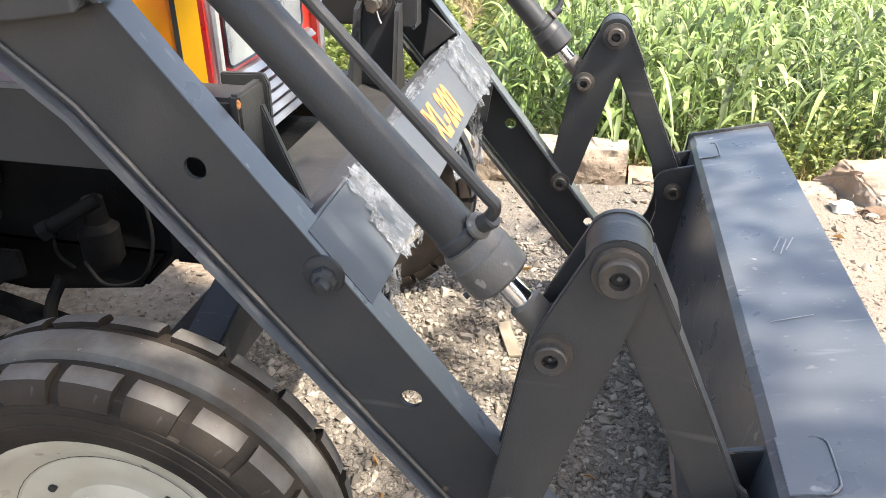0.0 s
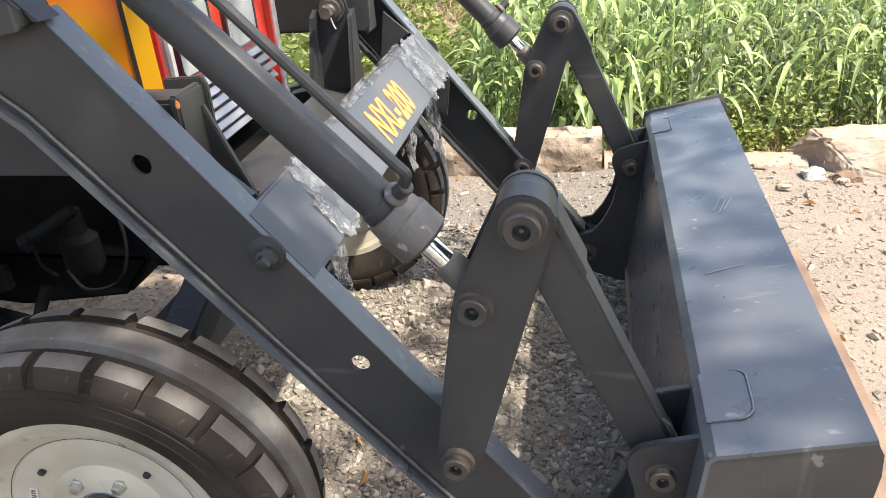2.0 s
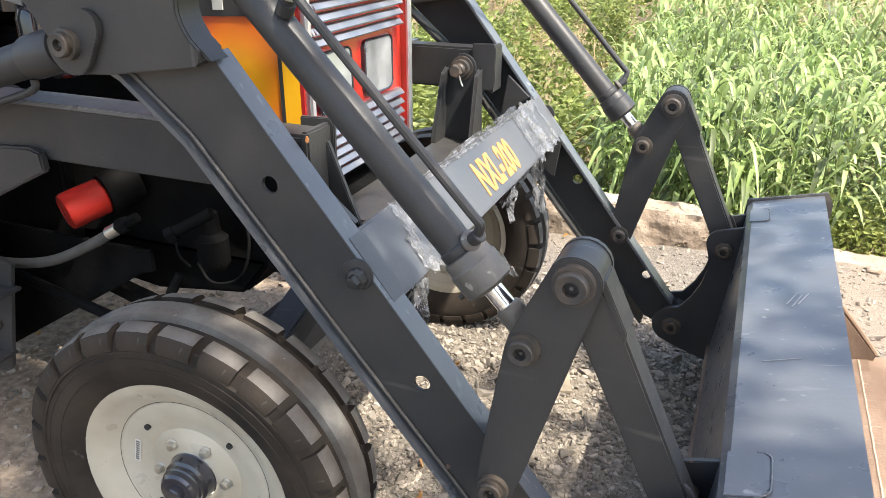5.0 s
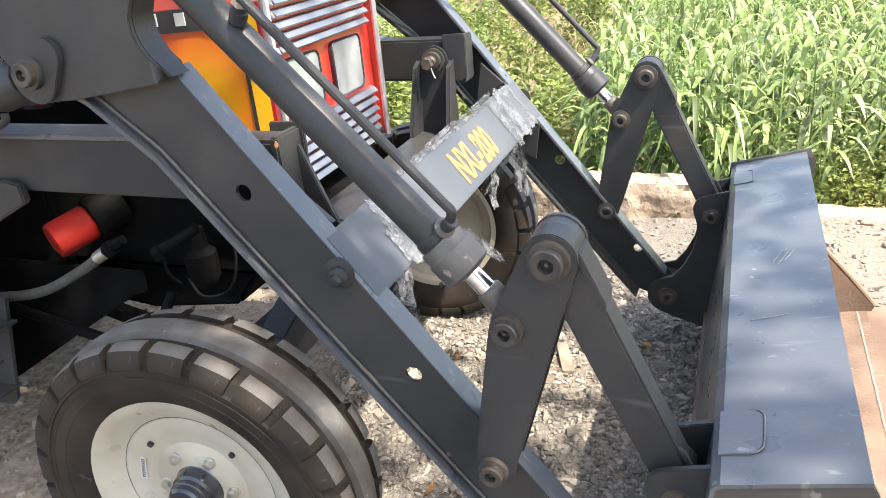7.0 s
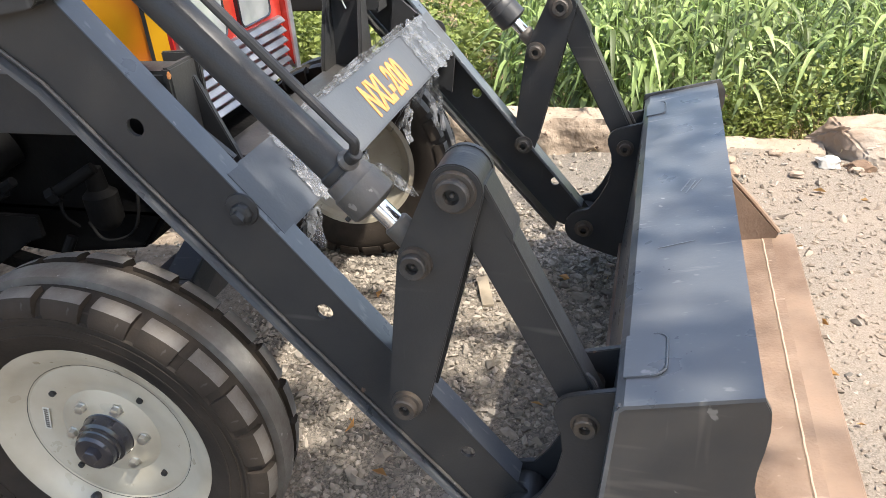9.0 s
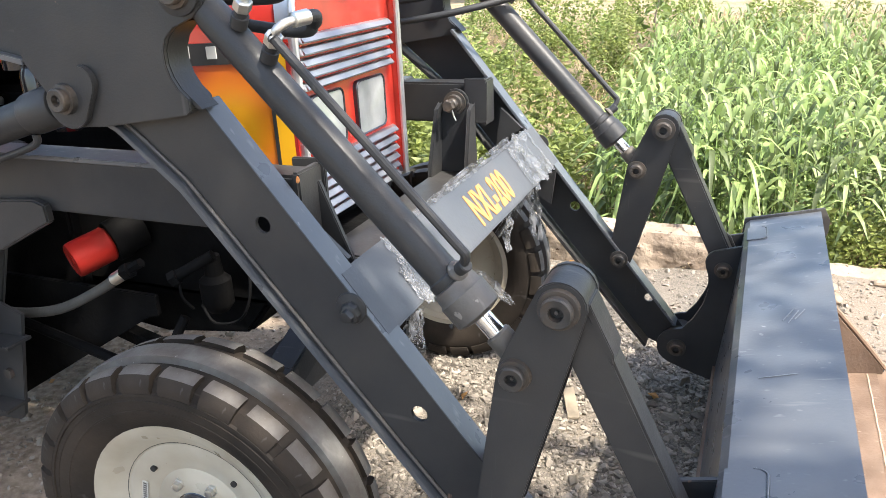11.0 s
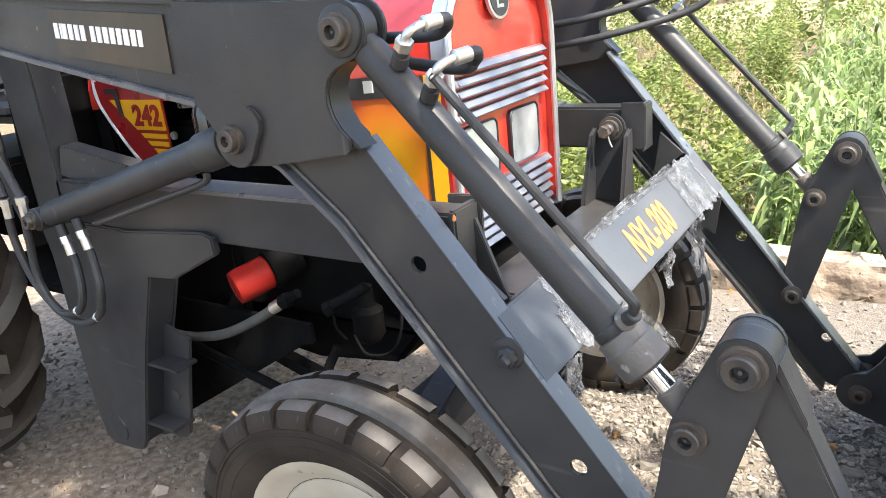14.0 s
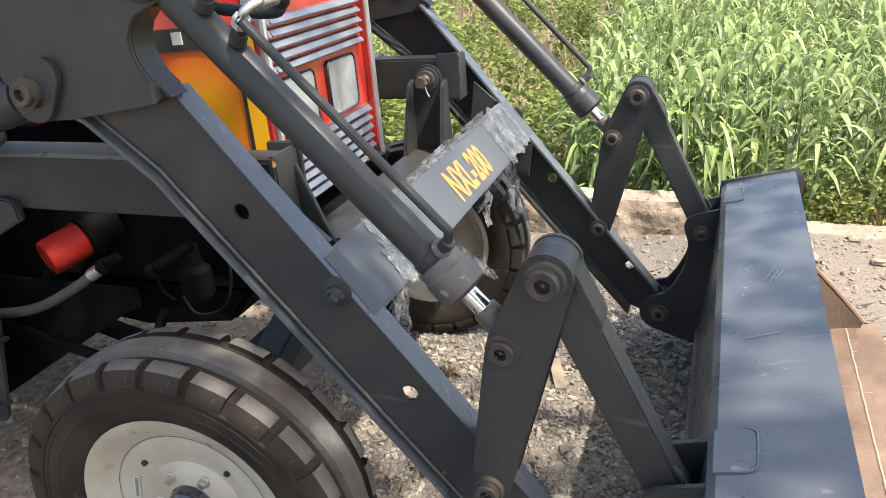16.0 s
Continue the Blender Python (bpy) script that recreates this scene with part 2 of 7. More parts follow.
WEED = leaf_mat("weed_leaf", (0.155, 0.215, 0.052), (0.29, 0.315, 0.10), 0.40, 0.45)
STRAW = leaf_mat("dry_straw", (0.32, 0.22, 0.11), (0.46, 0.36, 0.19), 0.40, 0.2)
TREE_GREEN = leaf_mat("tree_leaf", (0.075, 0.125, 0.035), (0.12, 0.17, 0.05), 0.45, 0.25)
# Leaf green lightened and greyed: distance haze is mixed into the base colour.
FAR_HAZE_GREEN = leaf_mat("far_haze_leaf", (0.098, 0.142, 0.062), (0.140, 0.185, 0.085), 0.25, 0.4)
FAR_LIGHT = leaf_mat("far_light_leaf", (0.17, 0.225, 0.07), (0.22, 0.27, 0.10), 0.25, 0.4)
TREE_LIGHT = leaf_mat("light_tree_leaf", (0.185, 0.225, 0.045), (0.33, 0.325, 0.082), 0.55, 0.30)
BARK = mat("bark", (0.17, 0.13, 0.09), 0.9, 0.0, (0.24, 0.19, 0.14), 9, 0.6, 40)
PLASTER = mat("grey_plaster", (0.36, 0.34, 0.31), 0.9, 0.0, (0.44, 0.42, 0.39), 2, grime=(0.25, 0.22, 0.19), gscale=1)
SHUTTER = mat("grey_shutter", (0.13, 0.145, 0.15), 0.6, 0.2, (0.17, 0.18, 0.185), 3)
BLUE_SHEET = mat("blue_awning_sheet", (0.16, 0.50, 0.72), 0.5, 0.0, (0.24, 0.58, 0.78), 2)


def brick_mat():
    m = mat("brick_wall", (0.30, 0.12, 0.07), 0.9, 0.0, (0.36, 0.16, 0.10), 3)
    nt = m.node_tree
    b = nt.nodes["Principled BSDF"]
    co, mp, br = nt.nodes.new("ShaderNodeTexCoord"), nt.nodes.new("ShaderNodeMapping"), nt.nodes.new("ShaderNodeTexBrick")
    mp.inputs["Rotation"].default_value = (radians(90), 0, 0)
    br.inputs["Color1"].default_value, br.inputs["Color2"].default_value, br.inputs["Mortar"].default_value = (0.33, 0.12, 0.065, 1), (0.24, 0.09, 0.05, 1), (0.36, 0.30, 0.25, 1)
    br.inputs["Scale"].default_value, br.inputs["Brick Width"].default_value, br.inputs["Row Height"].default_value, br.inputs["Mortar Size"].default_value = 1.0, 0.24, 0.085, 0.012
    nt.links.new(co.outputs["Object"], mp.inputs[0])
    nt.links.new(mp.outputs[0], br.inputs[0])
    wob = nt.nodes.new("ShaderNodeTexNoise")
    wob.inputs["Scale"].default_value = 2.2
    nt.links.new(co.outputs["Object"], wob.inputs["Vector"])
    add = nt.nodes.new("ShaderNodeVectorMath")
    add.operation = "MULTIPLY_ADD"
    add.inputs[1].default_value = (0.10, 0.10, 0.10)
    nt.links.new(wob.outputs["Color"], add.inputs[0])
    nt.links.new(mp.outputs[0], add.inputs[2])
    nt.links.new(add.outputs[0], br.inputs[0])
    fade = nt.nodes.new("ShaderNodeTexNoise")
    fade.inputs["Scale"].default_value, fade.inputs["Detail"].default_value = 5.0, 8
    nt.links.new(co.outputs["Object"], fade.inputs["Vector"])
    dull = nt.nodes.new("ShaderNodeMix")
    dull.data_type = "RGBA"
    mr = nt.nodes.new("ShaderNodeMapRange")
    mr.inputs["From Min"].default_value, mr.inputs["From Max"].default_value, mr.inputs["To Max"].default_value = 0.4, 0.75, 0.75
    nt.links.new(fade.outputs[0], mr.inputs["Value"])
    nt.links.new(mr.outputs[0], dull.inputs["Factor"])
    ca, cb = [i for i in dull.inputs if i.type == "RGBA"]
    cb.default_value = (0.38, 0.27, 0.21, 1)
    nt.links.new(br.outputs[0], ca)
    nt.links.new([o for o in dull.outputs if o.type == "RGBA"][0], b.inputs["Base Color"])
    bp = nt.nodes.new("ShaderNodeBump")
    bp.inputs["Strength"].default_value, bp.inputs["Distance"].default_value = 0.8, 0.03
    nt.links.new(br.outputs[0], bp.inputs["Height"])
    nt.links.new(bp.outputs[0], b.inputs["Normal"])
    return m


def ground_mat():
    """Grey crushed stone on the yard, brown soil with straw in the field and a pale dusty verge far off."""
    m = mat("ground_surface", (0.25, 0.23, 0.205), 0.95, 0.0, (0.36, 0.33, 0.29), 3.0, 0.0)
    nt = m.node_tree
    b = nt.nodes["Principled BSDF"]
    co = nt.nodes.new("ShaderNodeTexCoord")
    sep = nt.nodes.new("ShaderNodeSeparateXYZ")
    nt.links.new(co.outputs["Object"], sep.inputs[0])

    def rng(src, lo, hi):
        r = nt.nodes.new("ShaderNodeMapRange")
        r.inputs["From Min"].default_value, r.inputs["From Max"].default_value = lo, hi
        nt.links.new(src, r.inputs["Value"])
        return r.outputs[0]

    def blend(fac, a, c):
        x = nt.nodes.new("ShaderNodeMix")
        x.data_type = "RGBA"
        nt.links.new(fac, x.inputs["Factor"])
        for v, s in ((a, "A"), (c, "B")):
            sock = [i for i in x.inputs if i.name == s and i.type == "RGBA"][0]
            if isinstance(v, tuple):
                sock.default_value = (*v, 1)
            else:
                nt.links.new(v, sock)
        return [o for o in x.outputs if o.type == "RGBA"][0]

    vor = nt.nodes.new("ShaderNodeTexVoronoi")
    vor.inputs["Scale"].default_value = 260
    nt.links.new(co.outputs["Object"], vor.inputs["Vector"])
    bw = nt.nodes.new("ShaderNodeRGBToBW")
    nt.links.new(vor.outputs["Color"], bw.inputs[0])
    chips = blend(rng(bw.outputs[0], 0.15, 0.85), (0.088, 0.077, 0.064), (0.215, 0.186, 0.152))
    ns = nt.nodes.new("ShaderNodeTexNoise")
    ns.inputs["Scale"].default_value, ns.inputs["Detail"].default_value = 1.7, 8
    nt.links.new(co.outputs["Object"], ns.inputs["Vector"])
    dusty = blend(rng(ns.outputs[0], 0.46, 0.86), chips, (0.235, 0.185, 0.132))
    soil = blend(rng(ns.outputs[0], 0.35, 0.65), (0.15, 0.11, 0.06), (0.27, 0.21, 0.11))
    verge = blend(rng(ns.outputs[0], 0.35, 0.65), (0.29, 0.215, 0.125), (0.40, 0.31, 0.20))
    sandy = blend(rng(bw.outputs[0], 0.1, 0.9), (0.178, 0.142, 0.108), (0.255, 0.207, 0.162))
    edge = nt.nodes.new("ShaderNodeMath")
    edge.operation, edge.inputs[1].default_value = "MULTIPLY_ADD", 1.6
    nt.links.new(ns.outputs[0], edge.inputs[0])
    nt.links.new(sep.outputs[0], edge.inputs[2])
    dusty = blend(rng(edge.outputs[0], 1.35, 2.1), dusty, sandy)
    fine = nt.nodes.new("ShaderNodeTexNoise")
    fine.inputs["Scale"].default_value, fine.inputs["Detail"].default_value = 34, 6
    nt.links.new(co.outputs["Object"], fine.inputs["Vector"])
    dirt = blend(rng(fine.outputs[0], 0.36, 0.66), (0.165, 0.118, 0.078), (0.335, 0.262, 0.190))
    dusty = blend(rng(edge.outputs[0], 0.05, -0.45), dusty, dirt)
    a = blend(rng(sep.outputs[1], 2.15, 2.35), dusty, soil)
    c = blend(rng(sep.outputs[1], 13.0, 16.0), a, verge)
    turf = blend(rng(ns.outputs[0], 0.35, 0.65), (0.17, 0.17, 0.07), (0.34, 0.28, 0.16))
    c = blend(rng(sep.outputs[1], 26.5, 30.0), c, turf)
    left = nt.nodes.new("ShaderNodeMath")
    left.operation, left.inputs[1].default_value = "MULTIPLY_ADD", 0.62
    nt.links.new(sep.outputs[1], left.inputs[0])
    nt.links.new(sep.outputs[0], left.inputs[2])
    far = nt.nodes.new("ShaderNodeMath")
    far.operation = "MULTIPLY"
    nt.links.new(rng(left.outputs[0], 1.5, -1.5), far.inputs[0])
    nt.links.new(rng(sep.outputs[1], 11.0, 14.0), far.inputs[1])
    c = blend(far.outputs[0], c, turf)
    nt.links.new(c, b.inputs["Base Color"])
    bp = nt.nodes.new("ShaderNodeBump")
    bp.inputs["Strength"].default_value, bp.inputs["Distance"].default_value = 0.9, 0.012
    nt.links.new(bw.outputs[0], bp.inputs["Height"])
    nt.links.new(bp.outputs[0], b.inputs["Normal"])
    return m




def sunburst_mat():
    """The printed side panel: a yellow heart shading through orange into red at its edges."""
    m = mat("sunburst_panel", (0.80, 0.30, 0.006), 0.35, 0.0, (0.86, 0.35, 0.008), 3, coat=0.3)
    nt = m.node_tree
    b = nt.nodes["Principled BSDF"]
    co, off, dist, rp = nt.nodes.new("ShaderNodeTexCoord"), nt.nodes.new("ShaderNodeMapping"), nt.nodes.new("ShaderNodeVectorMath"), nt.nodes.new("ShaderNodeValToRGB")
    off.inputs["Location"].default_value = (0.605, 0, -0.985)
    off.inputs["Scale"].default_value = (1, 0, 1)
    dist.operation = "LENGTH"
    nt.links.new(co.outputs["Object"], off.inputs[0])
    nt.links.new(off.outputs[0], dist.inputs[0])
    nt.links.new(dist.outputs["Value"], rp.inputs[0])
    e = rp.color_ramp.elements
    e[0].position, e[0].color = 0.05, (0.82, 0.36, 0.008, 1)
    e[1].position, e[1].color = 0.17, (0.48, 0.022, 0.012, 1)
    e.new(0.10).color = (0.78, 0.22, 0.008, 1)
    nt.links.new(rp.outputs[0], b.inputs["Base Color"])
    return m


def brick_piece_mat():
    """Fired clay that differs from brick to brick."""
    m = mat("brick_piece", (0.27, 0.098, 0.055), 0.9, 0.0, (0.34, 0.150, 0.092), 5, 0.8, 40, grime=(0.32, 0.23, 0.175), gscale=1.6, gamount=0.46)
    nt = m.node_tree
    b = nt.nodes["Principled BSDF"]
    oi, hs, mr = nt.nodes.new("ShaderNodeObjectInfo"), nt.nodes.new("ShaderNodeHueSaturation"), nt.nodes.new("ShaderNodeMapRange")
    mr.inputs["To Min"].default_value, mr.inputs["To Max"].default_value = 0.62, 1.30
    nt.links.new(oi.outputs["Random"], mr.inputs["Value"])
    nt.links.new(mr.outputs[0], hs.inputs["Value"])
    nt.links.new(b.inputs["Base Color"].links[0].from_socket, hs.inputs["Color"])
    nt.links.new(hs.outputs[0], b.inputs["Base Color"])
    return m


BRICK, GROUND, SUNBURST, BRICK_PIECE = brick_mat(), ground_mat(), sunburst_mat(), brick_piece_mat()
MORTAR = mat("crumbly_mortar", (0.30, 0.24, 0.195), 0.95, 0.0, (0.38, 0.32, 0.27), 6, 0.8, 30, grime=(0.20, 0.155, 0.12), gscale=2)
LENS = mat("headlight_lens", (0.52, 0.53, 0.54), 0.20, 0.6, (0.74, 0.75, 0.75), 18, 0.7, 22, coat=1.0)
# Specular cut further so the painted-in shade stays dark.
BLACK_WITH_SHADE.node_tree.nodes["Principled BSDF"].inputs["Specular IOR Level"].default_value = 0.06


# ---- building helpers ----
def thing(name, at, label, category, group=""):
    ob = new(name)
    ob.empty_display_size = 0.1
    ob.matrix_basis = Matrix.Translation(at)
    return tagged(ob, label, category, group)


def part(name, bm, material, parent, label="", bevel=0.0, angle=35.0, seg=2):
    """Links a bmesh as one mesh object under a thing or a part; its coordinates are the world's."""
    if bevel:
        bmesh.ops.remove_doubles(bm, verts=bm.verts, dist=1e-5)
        sharp = [e for e in bm.edges if len(e.link_faces) == 2 and e.calc_face_angle(0) > radians(30)]
        bmesh.ops.bevel(bm, geom=sharp, offset=bevel, segments=seg, affect="EDGES", clamp_overlap=True)
    bmesh.ops.recalc_face_normals(bm, faces=bm.faces)
    me = bpy.data.meshes.new(name)
    bm.to_mesh(me)
    bm.free()
    me.shade_smooth()
    me.set_sharp_from_angle(angle=radians(angle))
    me.materials.append(material)
    ob = new(name, me)
    if parent:
        ob.parent = parent
        if parent.type == "EMPTY":
            ob.matrix_parent_inverse = Matrix.Translation(parent.matrix_basis.translation).inverted()
    if label:
        ob["label"] = label
    return ob


def sheet_part(name, verts, faces, material, parent=None, label="", smooth=True):
    me = bpy.data.meshes.new(name)
    me.from_pydata(verts, [], faces)
    me.update()
    if smooth:
        me.shade_smooth()
    me.materials.append(material)
    ob = new(name, me)
    if parent:
        ob.parent = parent
        if parent.type == "EMPTY":
            ob.matrix_parent_inverse = Matrix.Translation(parent.matrix_basis.translation).inverted()
    if label:
        ob["label"] = label
    return ob


def B():
    return bmesh.new()


def prism(bm, pts, y0, y1, holes=()):
    """A plate in the x-z plane from y0 to y1; holes are (x, z, radius)."""
    loops = [list(pts)] + [[(hx + r * math.cos(a), hz + r * math.sin(a)) for a in [k * math.tau / 20 for k in range(20)]] for hx, hz, r in holes]
    edges = []
    for lp in loops:
        vs = [bm.verts.new((x, y0, z)) for x, z in lp]
        edges += [bm.edges.new((vs[i], vs[(i + 1) % len(vs)])) for i in range(len(vs))]
    if holes:
        faces = [g for g in bmesh.ops.triangle_fill(bm, edges=edges, use_beauty=True, use_dissolve=False)["geom"] if isinstance(g, bmesh.types.BMFace)]
    else:
        faces = [bm.faces.new([e.verts[0] for e in edges])]
    ext = bmesh.ops.extrude_face_region(bm, geom=faces)
    bmesh.ops.translate(bm, verts=[v for v in ext["geom"] if isinstance(v, bmesh.types.BMVert)], vec=(0, y1 - y0, 0))
    return bm


def box(bm, lo, hi):
    r = bmesh.ops.create_cube(bm, size=1)
    for v in r["verts"]:
        v.co = Vector([(lo[i] + hi[i]) / 2 + v.co[i] * (hi[i] - lo[i]) for i in range(3)])
    return bm


def bar(bm, p, q, w, h, up=(0, 0, 1)):
    """A square bar from p to q, w wide and h deep."""
    p, q = Vector(p), Vector(q)
    d = (q - p).normalized()
    s = d.cross(Vector(up)).normalized()
    u = s.cross(d)
    vs = [bm.verts.new(o + s * a * w / 2 + u * b * h / 2) for o in (p, q) for a, b in ((-1, -1), (1, -1), (1, 1), (-1, 1))]
    for f in ((0, 1, 2, 3), (7, 6, 5, 4), (0, 4, 5, 1), (1, 5, 6, 2), (2, 6, 7, 3), (3, 7, 4, 0)):
        bm.faces.new([vs[i] for i in f])
    return bm


def lathe(bm, p, d, profile, seg=28):
    """Turns a profile of (distance along d, radius) about the axis from p."""
    p, d = Vector(p), Vector(d).normalized()
    a = d.orthogonal().normalized()
    b = d.cross(a)
    rings = []
    for s, r in profile:
        rings.append([bm.verts.new(p + d * s + (a * math.cos(k * math.tau / seg) + b * math.sin(k * math.tau / seg)) * max(r, 1e-4)) for k in range(seg)])
    for i in range(len(rings) - 1):
        for k in range(seg):
            bm.faces.new((rings[i][k], rings[i][(k + 1) % seg], rings[i + 1][(k + 1) % seg], rings[i + 1][k]))
    if profile[0] != profile[-1]:
        bm.faces.new(rings[0][::-1])
        bm.faces.new(rings[-1])
    else:
        bmesh.ops.remove_doubles(bm, verts=rings[0] + rings[-1], dist=1e-6)
    return bm


def cyl(bm, p, q, r, seg=24, c=0.0):
    p, q = Vector(p), Vector(q)
    L = (q - p).length
    c = min(c, L / 3)
    return lathe(bm, p, q - p, [(0, r - c), (c, r), (L - c, r), (L, r - c)] if c else [(0, r), (L, r)], seg)


def smooth_line(pts, n=8):
    """Points of a soft curve through pts."""
    P = [Vector(p) for p in pts]
    P = [P[0] * 2 - P[1]] + P + [P[-1] * 2 - P[-2]]
    out = []
    for i in range(1, len(P) - 2):
        for k in range(n):
            t = k / n
            a, b, c, d = P[i - 1], P[i], P[i + 1], P[i + 2]
            out.append(0.5 * ((2 * b) + (c - a) * t + (2 * a - 5 * b + 4 * c - d) * t * t + (3 * b - a - 3 * c + d) * t ** 3))
    out.append(P[-2])
    return out


def tube(bm, pts, r, seg=10, n=8):
    line = smooth_line(pts, n) if n else [Vector(p) for p in pts]
    prev = None
    ref = None
    for i, p in enumerate(line):
        d = (line[min(i + 1, len(line) - 1)] - line[max(i - 1, 0)]).normalized()
        if ref is None:
            ref = d.orthogonal().normalized()
        ref = (ref - d * ref.dot(d)).normalized()
        o = d.cross(ref)
        ring = [bm.verts.new(p + (ref * math.cos(k * math.tau / seg) + o * math.sin(k * math.tau / seg)) * r) for k in range(seg)]
        if prev:
            for k in range(seg):
                bm.faces.new((prev[k], prev[(k + 1) % seg], ring[(k + 1) % seg], ring[k]))
        else:
            bm.faces.new(ring[::-1])
        prev = ring
    bm.faces.new(prev)
    return bm


def arc(cx, cz, r, a0, a1, n=8):
    return [(cx + r * math.cos(radians(a0 + (a1 - a0) * k / n)), cz + r * math.sin(radians(a0 + (a1 - a0) * k / n))) for k in range(n + 1)]


def lettering(text, m, size, parent, material, name="lettering", depth=0.0006):
    """Raised letters of the built-in font in a field of size (width, height), laid by the pose m and turned into a mesh."""
    cu = bpy.data.curves.new(name, "FONT")
    cu.body, cu.size, cu.extrude, cu.align_x, cu.align_y = text, 1.0, 0.0, "CENTER", "CENTER"
    cu.offset, cu.extrude = 0.040, 0.005
    tmp = bpy.data.objects.new(name, cu)
    scene.collection.objects.link(tmp)
    me = bpy.data.meshes.new_from_object(tmp.evaluated_get(bpy.context.evaluated_depsgraph_get()))
    bpy.data.objects.remove(tmp)
    bpy.data.curves.remove(cu)
    xs, ys = [v.co.x for v in me.vertices], [v.co.y for v in me.vertices]
    mid = Matrix.Translation((-(min(xs) + max(xs)) / 2, -(min(ys) + max(ys)) / 2, 0))
    me.transform(m @ Matrix.Diagonal((size[0] / (max(xs) - min(xs)), size[1] / (max(ys) - min(ys)), depth / 0.005, 1)) @ mid)
    me.materials.clear()
    me.materials.append(material)
    ob = new(name, me)
    ob.parent = parent
    if parent.type == "EMPTY":
        ob.matrix_parent_inverse = Matrix.Translation(parent.matrix_basis.translation).inverted()
    return ob


def basis(o, ex, ey):
    """A pose with its origin at o, x along ex and y along ey."""
    ex = Vector(ex).normalized()
    ez = ex.cross(Vector(ey)).normalized()
    ey = ez.cross(ex)
    m = Matrix((ex, ey, ez)).transposed().to_4x4()
    m.translation = o
    return m


# ---- ground ----
MID = 0.603  # the tractor's middle plane


def ground_z(x, y):
    dip = -0.22 * min(1, max(0, (y - 2.35) / 0.7)) * (1 - min(1, max(0, (y - 9) / 5)))
    near = max(0.0, 1 - max(abs(x), abs(y)) / 9)
    lump = 0.010 * near * noise.noise(Vector((x * 2.1, y * 2.1, 0))) + 0.006 * near * noise.noise(Vector((x * 9, y * 9, 3)))
    heap = 0.05 * math.exp(-((x - 0.75) / 0.45) ** 2 - ((y - 2.12) / 0.16) ** 2) + 0.03 * math.exp(-((x - 1.5) / 0.6) ** 2 - ((y - 2.05) / 0.25) ** 2)
    far = 0.05 * noise.noise(Vector((x * 0.3, y * 0.3, 7))) * min(1, max(0, (y - 3) / 4))
    return dip + lump + heap + far


def build_ground():
    def axis(lo, hi, step):
        near = list(np.arange(lo, hi + 1e-6, step))
        out, s = [], step
        v = hi
        while v < 1500:
            s *= 1.35
            v += s
            out.append(v)
        neg, s, v = [], step, lo
        while v > -1500:
            s *= 1.35
            v -= s
            neg.append(v)
        return neg[::-1] + near + out
    xs, ys = axis(-3.0, 2.6, 0.045), axis(-1.6, 3.2, 0.045)
    verts = [(x, y, ground_z(x, y)) for y in ys for x in xs]
    n = len(xs)
    faces = [(j * n + i, j * n + i + 1, (j + 1) * n + i + 1, (j + 1) * n + i) for j in range(len(ys) - 1) for i in range(n - 1)]
    ob = sheet_part("ground", verts, faces, GROUND)
    tagged(ob, "dusty grey crushed stone yard running into field soil", "ground", kind="structure")


build_ground()

# ---- front loader ----
loader = thing("front_loader", (-0.4, MID, 0), "dark grey steel front loader mounted on the tractor", "front loader")
PIV, CYLTOP, LIFT, LIFTBASE = (-1.456, 1.392), (-0.354, 1.307), (-0.628, 1.132), (-1.412, 0.908)
TOP, MIDP, LOW, BUP, BLOW = (0.258, 0.849), (0.189, 0.727), (0.149, 0.443), (0.451, 0.452), (0.338, 0.181)
HOLES = [(-0.277, 0.915, 0.0155), (0.0, 0.588, 0.0155), (0.239, 0.306, 0.0135)]
T = 0.055


def pin(name, at, y0, y1, r, parent, label="", cap=True, far=False):
    """A cross pin with a stepped collar and a greased socket on its outer end."""
    x, z = at
    Yf = (lambda y: 2 * MID - y) if far else (lambda y: y)
    L = abs(y1 - y0)
    prof = [(0.014, 0.001), (0.014, r * 0.44), (0.001, r * 0.48), (0.0, r * 0.90), (0.0025, r), (0.013, r), (0.0135, r * 1.26), (0.022, r * 1.32), (0.024, r * 1.32), (L - 0.024, r * 1.25), (L - 0.022, r), (L, r * 0.9)]
    ob = part(name, lathe(B(), (x, Yf(y0), z), (0, Yf(y1) - Yf(y0), 0), prof, 28), PIN, parent, label)
    e = 1 if not far else -1
    part("socket", lathe(B(), (x, Yf(y0) + e * 0.011, z), (0, e, 0), [(0, r * 0.41), (0.002, r * 0.41)], 18), DARK, ob)
    part("grease_nipple", lathe(B(), (x, Yf(y0) + e * 0.006, z), (0, e, 0), [(0, r * 0.10), (0.001, r * 0.14), (0.006, r * 0.14)], 8), GREY_WORN, ob)
    if far:
        part("collar", lathe(B(), (x, Yf(y1) + 0.010, z), (0, -1, 0), [(0, r * 1.30), (0.006, r * 1.30), (0.007, r * 0.92), (0.018, r * 0.90), (0.020, r * 0.80), (0.020, r * 0.46), (0.010, r * 0.42), (0.010, 0.001)], 24), PIN, ob)
        part("socket", lathe(B(), (x, Yf(y1) - 0.0005, z), (0, -1, 0), [(0, r * 0.36), (0.001, r * 0.36)], 16), DARK, ob)
    return ob


